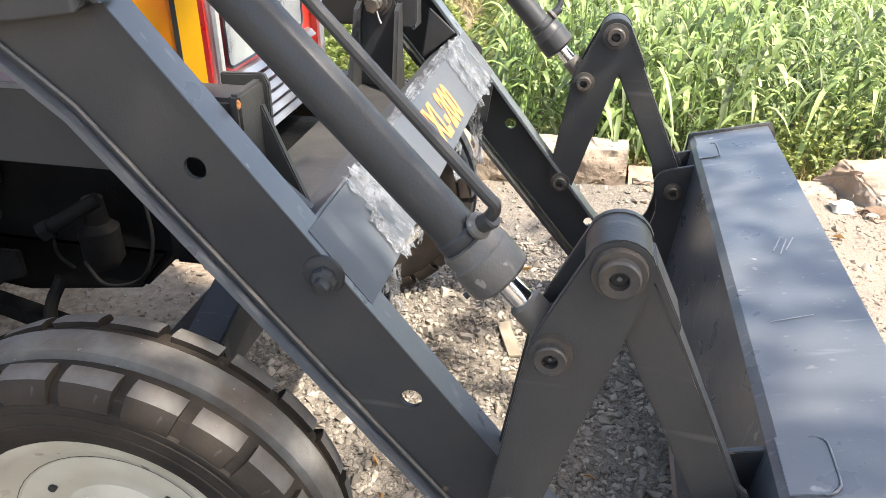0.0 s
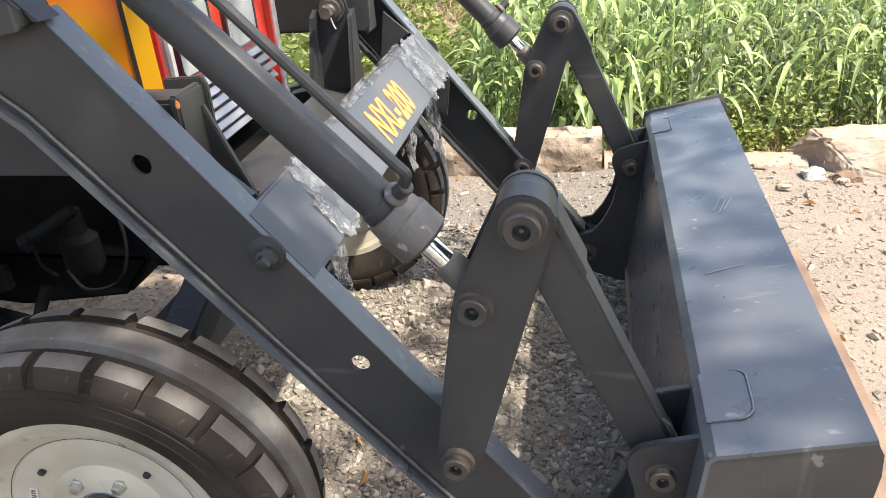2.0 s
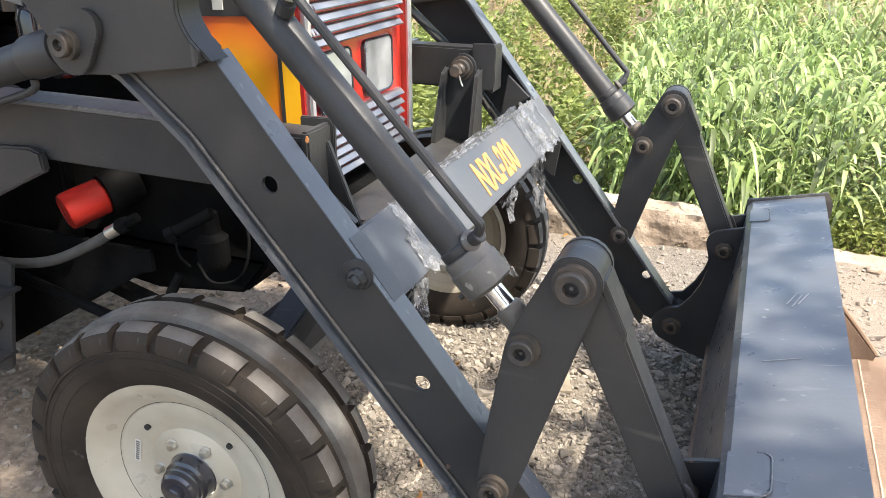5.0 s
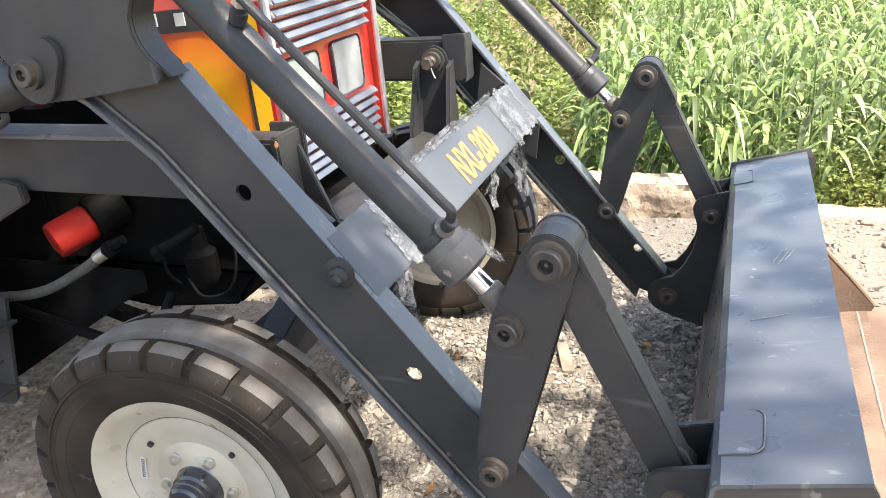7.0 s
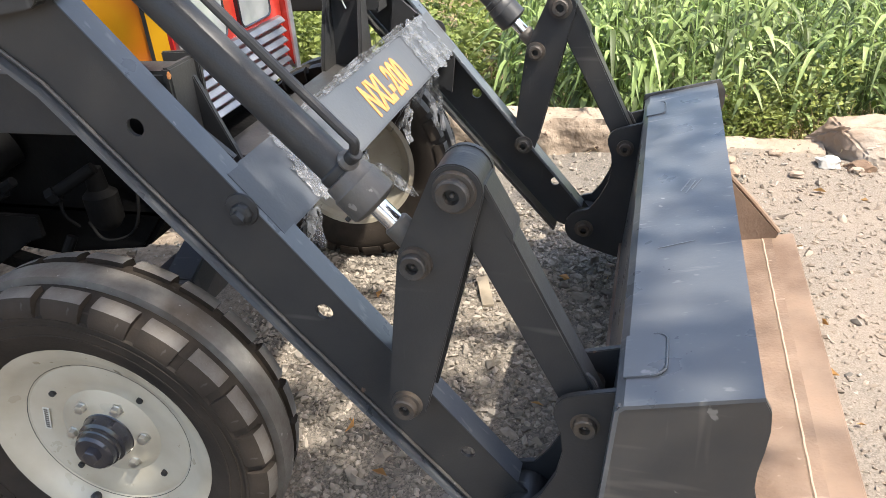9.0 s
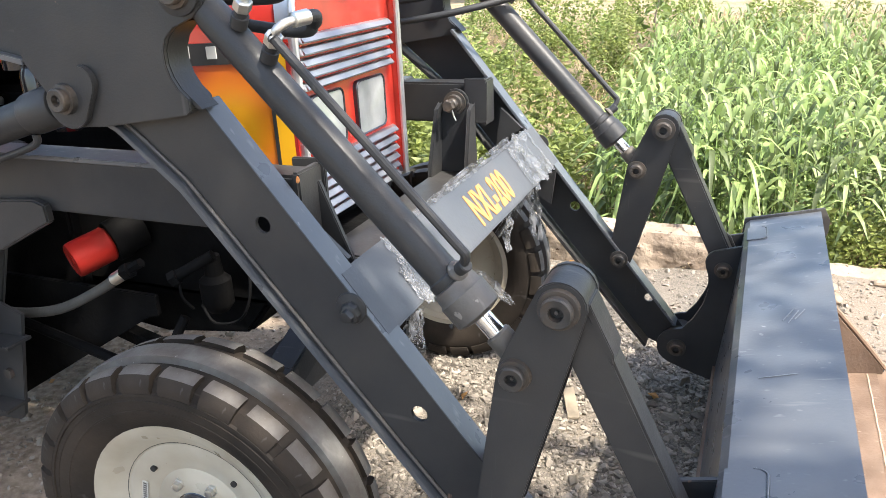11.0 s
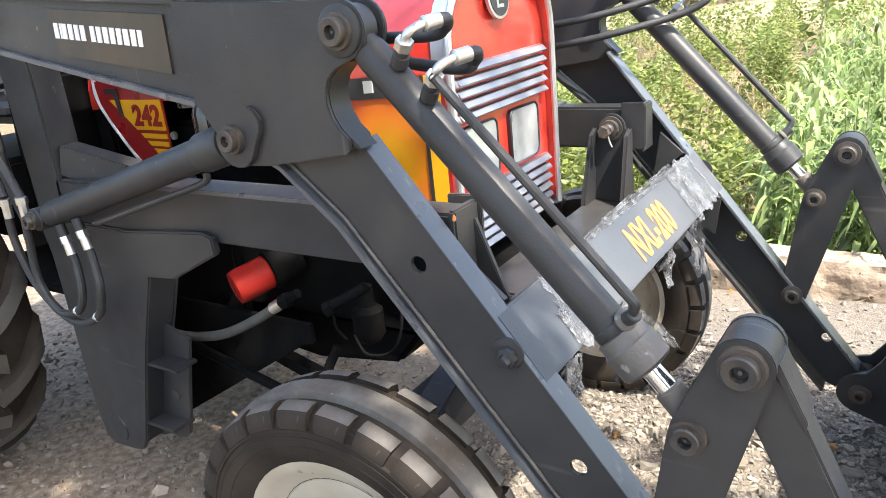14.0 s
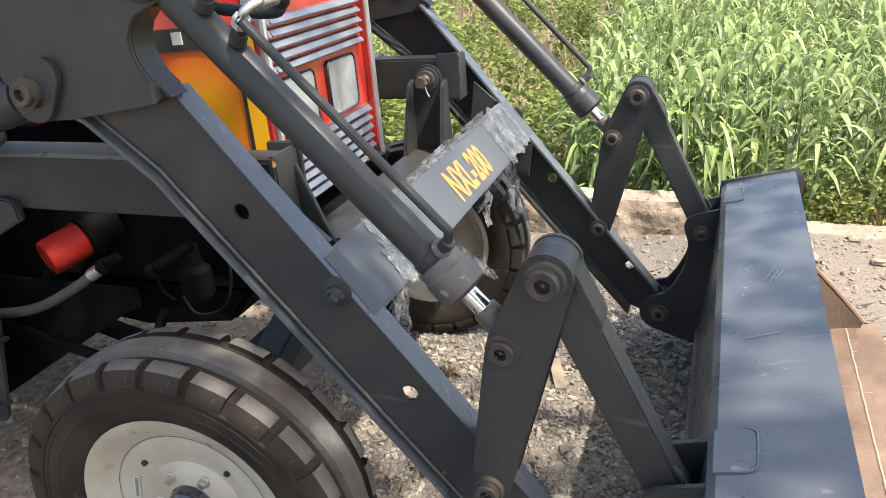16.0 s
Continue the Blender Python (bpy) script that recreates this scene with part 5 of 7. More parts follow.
# near and far side panels with their decals
for s in (-1, 1):
    ys = HC + s * (HW + 0.003)
    d = s * 0.003

    def dec(name, pts, mt, k=1, parent=hood, label=""):
        return part(name, prism(B(), pts, ys + d * (k - 1), ys + d * k), mt, parent, label)

    dec("side_panel", [(-0.440, 0.800), (-0.440, 1.185), (-0.86, 1.168), (-0.845, 0.88), (-0.70, 0.86)], SUNBURST, 1, label="amber yellow side panel")
    dec("stripe", [(-0.440, 0.800), (-0.440, 1.18), (-0.449, 1.18), (-0.449, 0.803)], MAROON, 2)
    dec("stripe", [(-0.449, 0.803), (-0.449, 1.18), (-0.490, 1.18), (-0.490, 0.806)], YELLOW, 2)
    dec("stripe", [(-0.490, 0.806), (-0.490, 1.18), (-0.500, 1.18), (-0.500, 0.807)], BLACK_INK, 2)
    dec("name_band", [(-0.515, 1.135), (-0.515, 1.182), (-1.00, 1.165), (-1.00, 1.115)], BLACK_INK, 2)
    for k in range(6):
        dec("print_bar", [(-0.552 - 0.075 * k, 1.144), (-0.552 - 0.075 * k, 1.171), (-0.578 - 0.075 * k, 1.170), (-0.578 - 0.075 * k, 1.143)], STICKER, 3)
    rp = dec("rear_panel", [(-1.375, 1.185), (-1.375, 0.94), (-1.50, 0.930), (-1.575, 1.00), (-1.66, 1.11), (-1.672, 1.185)], MAROON, 1, label="dark red rear side panel with a number")
    tube(tr := B(), [(-1.672, ys, 1.20), (-1.675, ys, 1.14), (-1.64, ys, 1.075), (-1.575, ys, 0.995), (-1.51, ys, 0.925)], 0.007, 8, 5)
    part("trim", tr, WHITE_INK, rp)
    dec("decal", [(-1.382, 1.132), (-1.382, 1.045), (-1.510, 1.046), (-1.612, 1.132)], YELLOW, 2, rp)
    for k in range(4):
        z = 1.024 - 0.022 * k
        dec("decal_bar", [(-1.382, z + 0.01), (-1.382, z - 0.003), (-1.483 + 0.022 * k, z - 0.002), (-1.497 + 0.022 * k, z + 0.012)], YELLOW, 2, rp)
    dec("handle", [(-1.625, 1.150), (-1.622, 1.165), (-1.565, 1.165), (-1.558, 1.085), (-1.575, 1.085), (-1.582, 1.150)], BLACK_INK, 3, rp)
    if s < 0:
        lettering("242", basis((-1.452, ys - 0.0075, 1.088), (1, 0, 0), (0, 0, 1)), (0.122, 0.062), rp, MAROON)


def front_wheel(at, far, steer):
    x, y, z = at
    ax = Vector((0, -1 if not far else 1, 0))
    ax = (Matrix.Rotation(radians(steer), 3, "Z") @ ax)
    R = 0.350
    w = part("front_wheel", lathe(B(), Vector(at), ax, [(-0.060, 0.206), (-0.062, 0.222), (-0.052, 0.224), (-0.048, 0.204), (-0.02, 0.170), (0.02, 0.168), (0.046, 0.204), (0.050, 0.212), (0.058, 0.2235), (0.064, 0.222), (0.060, 0.206), (0.050, 0.192), (0.038, 0.178), (0.030, 0.160), (-0.060, 0.206)], 48), CREAM, tractor, "cream painted front wheel with a ribbed black tyre")
    part("tyre", lathe(B(), Vector(at), ax, [(-0.056, 0.214), (-0.074, 0.240), (-0.084, 0.280), (-0.0825, 0.298), (-0.0795, R - 0.040), (-0.070, R - 0.024), (-0.054, R - 0.017), (0.0, R - 0.016), (0.054, R - 0.017), (0.070, R - 0.024), (0.0795, R - 0.040), (0.0830, 0.298), (0.085, 0.280), (0.076, 0.242), (0.058, 0.214), (-0.056, 0.214)], 72), RUBBER, w, "dusty black ribbed tyre")
    a = ax.orthogonal().normalized()
    a = (Vector((0, 0, 1)) - ax * ax.z).normalized()
    b = ax.cross(a)
    # the centre rib and the notched shoulder blocks
    for off, hw in ((0.002, 0.026),):
        part("tread_rib", lathe(B(), Vector(at) + ax * off, ax, [(-hw, R - 0.026), (-hw * 0.93, R - 0.002), (0, R), (hw * 0.93, R - 0.002), (hw, R - 0.026), (-hw, R - 0.026)], 72), WORN_LIT_TREAD, w)
    N = 24
    frame_ = basis(Vector(at), a, b)
    for side in (-1, 1):
        tb = B()
        a0, a1 = 0.07 * math.tau / N, 0.86 * math.tau / N
        prof3 = ((0.048, R - 0.026), (0.048, R - 0.007), (0.060, R - 0.007), (0.0765, R - 0.012), (0.0800, R - 0.017), (0.0868, R - 0.036), (0.0855, R - 0.046), (0.070, R - 0.046))
        rows3 = []
        for k in range(4):
            ang = a0 + (a1 - a0) * k / 3
            skew = 0.010 * side
            rows3.append([tb.verts.new(Vector((math.cos(ang + skew * (sv - 0.05) / 0.04) * r, math.sin(ang + skew * (sv - 0.05) / 0.04) * r, side * sv))) for sv, r in prof3])
        for p, q in zip(rows3, rows3[1:]):
            for k in range(8):
                tb.faces.new((p[k], p[(k + 1) % 8], q[(k + 1) % 8], q[k]))
        tb.faces.new(rows3[0])
        tb.faces.new(rows3[-1][::-1])
        bmesh.ops.bevel(tb, geom=[e for e in tb.edges if e.calc_face_angle(0) > radians(40)], offset=0.0018, segments=1, affect="EDGES", clamp_overlap=True)
        bmesh.ops.recalc_face_normals(tb, faces=tb.faces)
        me = bpy.data.meshes.new("shoulder_lug")
        tb.to_mesh(me)
        tb.free()
        me.shade_smooth()
        me.set_sharp_from_angle(angle=radians(30))
        me.materials.append(RUBBER)
        me.materials.append(WORN_LIT_TREAD)
        # outward faces get the lighter rubber: wear plus painted-in top light
        for f in me.polygons:
            c = f.center
            n = f.normal
            if (c.x * n.x + c.y * n.y) / max(1e-6, math.hypot(c.x, c.y)) > 0.75:
                f.material_index = 1
        for k in range(N):
            lug = new("shoulder_lug", me)
            lug.parent = w
            lug.matrix_basis = frame_ @ Matrix.Rotation(math.tau * k / N, 4, "Z")
    part("sidewall_ring", lathe(B(), Vector(at) + ax * 0.0805, ax, [(-0.004, 0.262), (0.0025, 0.264), (0.0025, 0.267), (-0.004, 0.269), (-0.004, 0.262)], 72), RUBBER, w)
    part("sidewall_ring", lathe(B(), Vector(at) + ax * 0.0835, ax, [(-0.004, 0.285), (0.0022, 0.2865), (0.0022, 0.289), (-0.004, 0.2905), (-0.004, 0.285)], 72), RUBBER, w)
    part("sidewall_ring", lathe(B(), Vector(at) + ax * 0.0835, ax, [(-0.004, 0.296), (0.0025, 0.298), (0.0025, 0.303), (-0.004, 0.306), (-0.004, 0.296)], 72), RUBBER, w)
    disc = part("wheel_disc", lathe(B(), Vector(at), ax, [(0.010, 0.172), (0.030, 0.166), (0.034, 0.150), (0.026, 0.120), (0.022, 0.100), (0.030, 0.082), (0.034, 0.060), (0.030, 0.002), (0.0, 0.002), (0.0, 0.172), (0.010, 0.172)], 48), CREAM, w, "cream dished wheel disc")
    part("rim_gap", lathe(B(), Vector(at), ax, [(0.0255, 0.1655), (0.0330, 0.1655), (0.0330, 0.1685), (0.0255, 0.1685), (0.0255, 0.1655)], 48), DARK, disc)
    for k in range(4):
        ang = math.tau * (k + 0.5) / 4
        p = Vector(at) + ax * 0.0265 + (a * math.cos(ang) + b * math.sin(ang)) * 0.128
        part("vent_hole", lathe(B(), p, ax, [(0, 0.0062), (0.0072, 0.0062)], 14), DARK, disc)
    for k in range(6):
        ang = math.tau * (k + 0.5) / 6
        p = Vector(at) + ax * 0.030 + (a * math.cos(ang) + b * math.sin(ang)) * 0.074
        part("wheel_bolt", lathe(B(), p, ax, [(-0.006, 0.0125), (0.003, 0.0125), (0.004, 0.0095), (0.013, 0.0095), (0.014, 0.007)], 6), STEEL, disc)
    hub = part("hub_cap", lathe(B(), Vector(at) + ax * 0.025, ax, [(0, 0.053), (0.006, 0.055), (0.010, 0.050), (0.030, 0.047), (0.034, 0.041), (0.037, 0.040), (0.039, 0.0425), (0.044, 0.0425), (0.046, 0.0395), (0.056, 0.0385), (0.061, 0.034), (0.0625, 0.018)], 36), GLOSS_BLACK, w, "glossy black grease hub")
    part("hub_nut", lathe(B(), Vector(at) + ax * 0.085, ax, [(0, 0.0165), (0.010, 0.0165), (0.012, 0.014)], 6), GLOSS_BLACK, hub)
    p = Vector(at) + ax * 0.044 + (a * math.cos(2.72) + b * math.sin(2.72)) * 0.180
    part("valve_stem", lathe(B(), p, ax + a * 0.25, [(-0.01, 0.010), (0.004, 0.010), (0.008, 0.0062), (0.030, 0.0058), (0.031, 0.0072), (0.040, 0.0072), (0.041, 0.004)], 12), HOSE, w, "black rubber tyre valve")
    st = B()
    ang = 1.36 if not far else -1.36
    rad = a * math.cos(ang) + b * math.sin(ang)
    o = Vector(at) + ax * 0.0300 + rad * 0.128
    tg = ax.cross(rad)
    part("sticker", bar(B(), o + tg * -0.027, o + tg * 0.027, 0.013, 0.0012, ax), STICKER, disc, "small white printed sticker")
    o = o + ax * 0.0006
    for k in range(9):
        bar(st, o + tg * (-0.022 + 0.0055 * k) - rad * 0.004, o + tg * (-0.022 + 0.0055 * k) + rad * 0.004, 0.0030, 0.0014, ax)
    part("sticker_print", st, GREY_WORN, disc)
    return w


front_wheel((-0.435, -0.085, 0.340), False, 4)
front_wheel((-0.445, 1.235, 0.345), True, 4)


def rear_wheel(y, far):
    at = Vector((-2.285, y, 0.585))
    ax = Vector((0, 1 if far else -1, 0))
    R, H = 0.555, 0.155
    w = part("rear_wheel", lathe(B(), at, ax, [(-0.14, 0.30), (-0.13, 0.36), (0.13, 0.36), (0.14, 0.30), (0.10, 0.29), (0.02, 0.14), (0.02, 0.02), (-0.02, 0.02), (-0.02, 0.14), (-0.14, 0.30)], 40), CREAM, tractor, "large rear wheel with a lugged tractor tyre")
    part("tyre", lathe(B(), at, ax, [(-0.13, 0.36), (-H, 0.42), (-H, 0.50), (-0.135, R - 0.035), (-0.06, R), (0.06, R), (0.135, R - 0.035), (H, 0.50), (H, 0.42), (0.13, 0.36), (-0.13, 0.36)], 60), RUBBER, w, "black lugged tyre")
    for k in range(16):
        for side in (-1, 1):
            lb = B()
            a0 = math.tau * (k + (0.5 if side > 0 else 0)) / 16
            rows = []
            for s, r, da, hw in ((-0.014, R + 0.032, -0.015, 0.021), (0.03, R + 0.034, 0.025, 0.019), (0.07, R + 0.030, 0.080, 0.019), (0.105, R + 0.021, 0.145, 0.022), (0.138, R + 0.002, 0.198, 0.028), (0.158, R - 0.030, 0.222, 0.033), (0.168, R - 0.085, 0.232, 0.034)):
                ring = []
                for dd, dr in ((-hw - 0.012, -0.050), (-hw, 0.0), (hw, 0.0), (hw + 0.012, -0.050)):
                    ang = a0 + da + dd / R * 1.5
                    ring.append(lb.verts.new(at + ax * s * side + Vector((math.cos(ang), 0, math.sin(ang))) * (r + dr)))
                rows.append(ring)
            for p, q in zip(rows, rows[1:]):
                for i in range(3):
                    lb.faces.new((p[i], p[i + 1], q[i + 1], q[i]))
            lb.faces.new(rows[0])
            lb.faces.new(rows[-1][::-1])
            lug = part("lug", lb, LUG, w, angle=40)
            lug.data.materials.append(RUBBER)
            for f in lug.data.polygons:
                c = f.center - at
                c.y = 0
                if abs(f.normal.dot(c.normalized())) < 0.60 and abs(f.normal.y) < 0.75:
                    f.material_index = 1


rear_wheel(-0.078, False)
rear_wheel(2 * MID + 0.125, True)

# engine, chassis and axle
# These parts carry the bay's shade in their black colour.
engine = part("engine", box(B(), (-1.50, 0.44, 0.50), (-0.50, 0.83, 1.06)), BLACK_WITH_SHADE, tractor, "black painted engine with pipes and filters", bevel=0.02)
part("gearbox", box(B(), (-2.40, 0.40, 0.40), (-1.45, 0.86, 0.95)), BLACK_WITH_SHADE, tractor, bevel=0.03)
part("sump", prism(B(), [(-1.48, 0.52), (-0.62, 0.52), (-0.72, 0.40), (-1.02, 0.36), (-1.40, 0.40)], 0.46, 0.80), BLACK_WITH_SHADE, tractor, bevel=0.012)
part("chassis_plate", box(B(), (-1.60, 0.36, 0.42), (-1.18, 0.40, 0.86)), BLACK_WITH_SHADE, tractor, bevel=0.008)
part("underside_plate", prism(B(), [(-1.62, 0.15), (-1.46, 0.163), (-1.122, 0.368), (-0.90, 0.502), (-0.86, 0.515), (-0.86, 0.57), (-1.62, 0.57)], 0.292, 0.306), BLACK_WITH_SHADE, tractor, bevel=0.002)
part("bolster", box(B(), (-0.62, 0.42, 0.50), (-0.34, 0.84, 0.70)), BLACK_WITH_SHADE, tractor, bevel=0.015)
part("radiator", box(B(), (-0.60, 0.42, 0.72), (-0.478, 0.86, 1.16)), BLACK_WITH_SHADE, tractor)
part("firewall", box(B(), (-1.74, 0.40, 0.85), (-1.66, 0.88, 1.28)), BLACK_WITH_SHADE, tractor, bevel=0.01)
part("flywheel_housing", lathe(B(), (-1.42, 0.63, 0.70), (1, 0, 0), [(0, 0.24), (0.14, 0.24), (0.16, 0.20)], 32), BLACK_WITH_SHADE, tractor)
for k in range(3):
    part("cylinder_head", box(B(), (-1.34 + 0.24 * k, 0.45, 1.05), (-1.14 + 0.24 * k, 0.80, 1.13)), BLACK_WITH_SHADE, engine, bevel=0.012)
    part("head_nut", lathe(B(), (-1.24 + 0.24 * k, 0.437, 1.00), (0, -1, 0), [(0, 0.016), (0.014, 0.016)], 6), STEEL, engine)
can = part("filter_can", lathe(B(), (-1.092, 0.268, 0.647), (0.42, 0.88, 0.22), [(0, 0.012), (0.003, 0.014), (0.003, 0.038), (0.000, 0.040), (0.002, 0.045), (0.010, 0.048), (0.098, 0.048), (0.106, 0.042), (0.108, 0.030)], 32), RED_CAN, engine, "bright red oil filter can")
part("filter_head", lathe(B(), (-1.048, 0.360, 0.670), (0.42, 0.88, 0.22), [(0, 0.040), (0.002, 0.056), (0.030, 0.058), (0.05, 0.05), (0.09, 0.05)], 24), BLACK_WITH_SHADE, engine)
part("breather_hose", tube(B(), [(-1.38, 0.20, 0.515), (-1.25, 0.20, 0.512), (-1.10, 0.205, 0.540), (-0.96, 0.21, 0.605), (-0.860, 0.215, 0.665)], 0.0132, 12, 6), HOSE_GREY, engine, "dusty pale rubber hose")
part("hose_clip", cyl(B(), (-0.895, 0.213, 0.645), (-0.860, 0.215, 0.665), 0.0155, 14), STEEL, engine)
part("hose_nut", lathe(B(), (-0.860, 0.215, 0.665), (0.85, 0.1, 0.5), [(0, 0.020), (0.022, 0.020), (0.024, 0.012), (0.06, 0.012)], 6), BLACK_WITH_SHADE, engine)
part("fuel_pump", lathe(B(), (-0.72, 0.36, 0.52), (0, 0, 1), [(0, 0.026), (0.02, 0.040), (0.085, 0.040), (0.10, 0.024), (0.15, 0.020)], 24), BLACK_WITH_SHADE, engine)
part("pump_arm", cyl(B(), (-0.74, 0.26, 0.655), (-0.66, 0.30, 0.70), 0.014, 14), BLACK_WITH_SHADE, engine)
part("pump_nut", lathe(B(), (-0.755, 0.25, 0.645), (0.08, 0.04, 0.045), [(0, 0.02), (0.02, 0.02)], 6), BLACK_WITH_SHADE, engine)
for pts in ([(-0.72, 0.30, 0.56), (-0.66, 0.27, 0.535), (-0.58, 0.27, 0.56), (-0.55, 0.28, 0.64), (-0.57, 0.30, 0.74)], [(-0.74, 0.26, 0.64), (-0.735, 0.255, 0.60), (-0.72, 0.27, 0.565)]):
    part("fuel_line", tube(B(), pts, 0.0035, 8, 6), BLACK_WITH_SHADE, engine)
part("drain_pipe", tube(B(), [(-0.78, 0.30, 0.52), (-0.80, 0.27, 0.46), (-0.805, 0.26, 0.38)], 0.013, 10, 5), BLACK_WITH_SHADE, engine)
for k in range(3):
    part("can", lathe(B(), (-1.12 + 0.05 * k, 0.34 - 0.02 * k, 0.99), (0, 0, 1), [(0, 0.045), (0.01, 0.055), (0.12 + 0.05 * k, 0.055), (0.14 + 0.05 * k, 0.048), (0.15 + 0.05 * k, 0.02)], 24), GLOSS_BLACK, engine, "gloss black filter body") if k != 1 else None
for z in (0.985, 1.032):
    part("terminal", lathe(B(), (-1.352, 0.385, z), (0, -1, 0), [(0, 0.012), (0.008, 0.011)], 16), ALU, engine)
part("steering_rod", tube(B(), [(-1.75, 0.30, 0.50), (-1.20, 0.26, 0.42), (-0.62, 0.20, 0.36)], 0.014, 10, 3), BLACK_WITH_SHADE, tractor, "black steering drag rod")
part("radius_rod", bar(B(), (-1.40, 0.50, 0.36), (-0.50, 0.20, 0.42), 0.035, 0.035), BLACK_WITH_SHADE, tractor)
axle = part("front_axle", bar(B(), (-0.43, 0.16, 0.475), (-0.43, 2 * MID - 0.16, 0.475), 0.11, 0.085), GREY, tractor, "black front axle beam", bevel=0.006)
for yy, s in ((0.10, 1), (2 * MID - 0.10, -1)):
    part("axle_arm", bar(B(), (-0.395, yy + s * 0.20, 0.56), (-0.43, yy - s * 0.03, 0.42), 0.075, 0.06), GREY, axle, bevel=0.004)
    part("king_pin", cyl(B(), (-0.43, yy - s * 0.06, 0.28), (-0.43, yy - s * 0.06, 0.48), 0.032, 20, 0.004), BLACK_WITH_SHADE, axle)
    part("spindle", cyl(B(), (-0.43, yy - s * 0.06, 0.36), (-0.43, yy - s * 0.17, 0.358), 0.03, 16), BLACK_WITH_SHADE, axle)
part("tie_rod", tube(B(), [(-0.60, 0.12, 0.33), (-0.60, 2 * MID - 0.12, 0.33)], 0.014, 10, 2), BLACK_WITH_SHADE, axle)

# air intake, exhaust, canopy, seat and controls
AX, AY = -1.215, 0.36
air = part("air_cleaner", lathe(B(), (AX, AY, 1.12), (0, 0, 1), [(0, 0.042), (0.19, 0.042), (0.195, 0.048), (0.215, 0.048), (0.22, 0.042), (0.255, 0.042)], 28), GLOSS_BLACK, tractor, "air intake with a smoky bowl and black cap")
part("rain_skirt", lathe(B(), (AX, AY, 1.362), (0, 0, 1), [(0, 0.122), (0.004, 0.124), (0.036, 0.098), (0.050, 0.096), (0.050, 0.085), (0, 0.12), (0, 0.122)], 36), BLUE_GREY, air, "dark grey plastic rain skirt")
part("bowl", lathe(B(), (AX, AY, 1.405), (0, 0, 1), [(0, 0.092), (0.006, 0.099), (0.085, 0.103), (0.092, 0.103)], 36), SMOKY, air, "smoky yellowed plastic bowl")
part("cap", lathe(B(), (AX, AY, 1.490), (0, 0, 1), [(0, 0.1065), (0.010, 0.108), (0.018, 0.106), (0.028, 0.095), (0.042, 0.088), (0.050, 0.066), (0.056, 0.03), (0.058, 0.022), (0.066, 0.022), (0.070, 0.014)], 36), GLOSS_BLACK, air, "gloss black domed cap")
for k in range(6):
    ang = k * math.tau / 6 + 0.4
    part("bowl_rib", box(B(), (AX + 0.103 * math.cos(ang) - 0.003, AY + 0.103 * math.sin(ang) - 0.003, 1.41), (AX + 0.103 * math.cos(ang) + 0.003, AY + 0.103 * math.sin(ang) + 0.003, 1.49)), SMOKY, air)
ex_ = part("exhaust_pipe", cyl(B(), (-0.955, 0.63, 1.25), (-0.985, 0.60, 2.35), 0.024, 24), GLOSS_BLACK, tractor, "tall black exhaust pipe")
part("heat_guard", lathe(B(), (-0.955, 0.63, 1.33), (0, 0, 1), [(0, 0.045), (0.02, 0.045), (0.03, 0.03)], 24), GLOSS_BLACK, ex_)
can_ = part("canopy", loft([(-2.62, [(1.17, 1.60), (1.49, 1.625), (1.815, 1.64)]), (-2.30, [(0.86, 1.71), (1.25, 1.75), (1.63, 1.77)]), (-1.98, [(0.58, 1.83), (1.03, 1.88), (1.48, 1.90)]), (-1.70, [(0.32, 2.02), (0.80, 2.07), (1.36, 2.09)])], 0.004), CANVAS, tractor, "dark ribbed canopy sheet with a pale valance")
for k in range(18):
    t = (k + 0.5) / 18
    p = Vector((-2.62, 1.17, 1.60)).lerp(Vector((-2.62, 1.815, 1.64)), t)
    q = Vector((-1.70, 0.32, 2.02)).lerp(Vector((-1.70, 1.36, 2.09)), t)
    m2 = Vector((-2.30, 0.86, 1.71)).lerp(Vector((-2.30, 1.63, 1.77)), t)
    n2 = Vector((-1.98, 0.58, 1.83)).lerp(Vector((-1.98, 1.48, 1.90)), t)
    part("canopy_rib", tube(B(), [v + Vector((0.004, 0, -0.006)) for v in (p, m2, n2, q)], 0.0035, 6, 0), CANVAS, can_)
for p, q in (((-2.58, 1.30, 1.59), (-1.72, 0.95, 2.02)), ((-2.45, 1.60, 1.66), (-1.85, 0.62, 1.90)), ((-2.20, 1.50, 1.50), (-1.76, 1.20, 2.02)), ((-2.58, 1.20, 1.57), (-2.58, 1.80, 1.60))):
    part("canopy_strut", bar(B(), p, q, 0.03, 0.03), HOSE, can_)
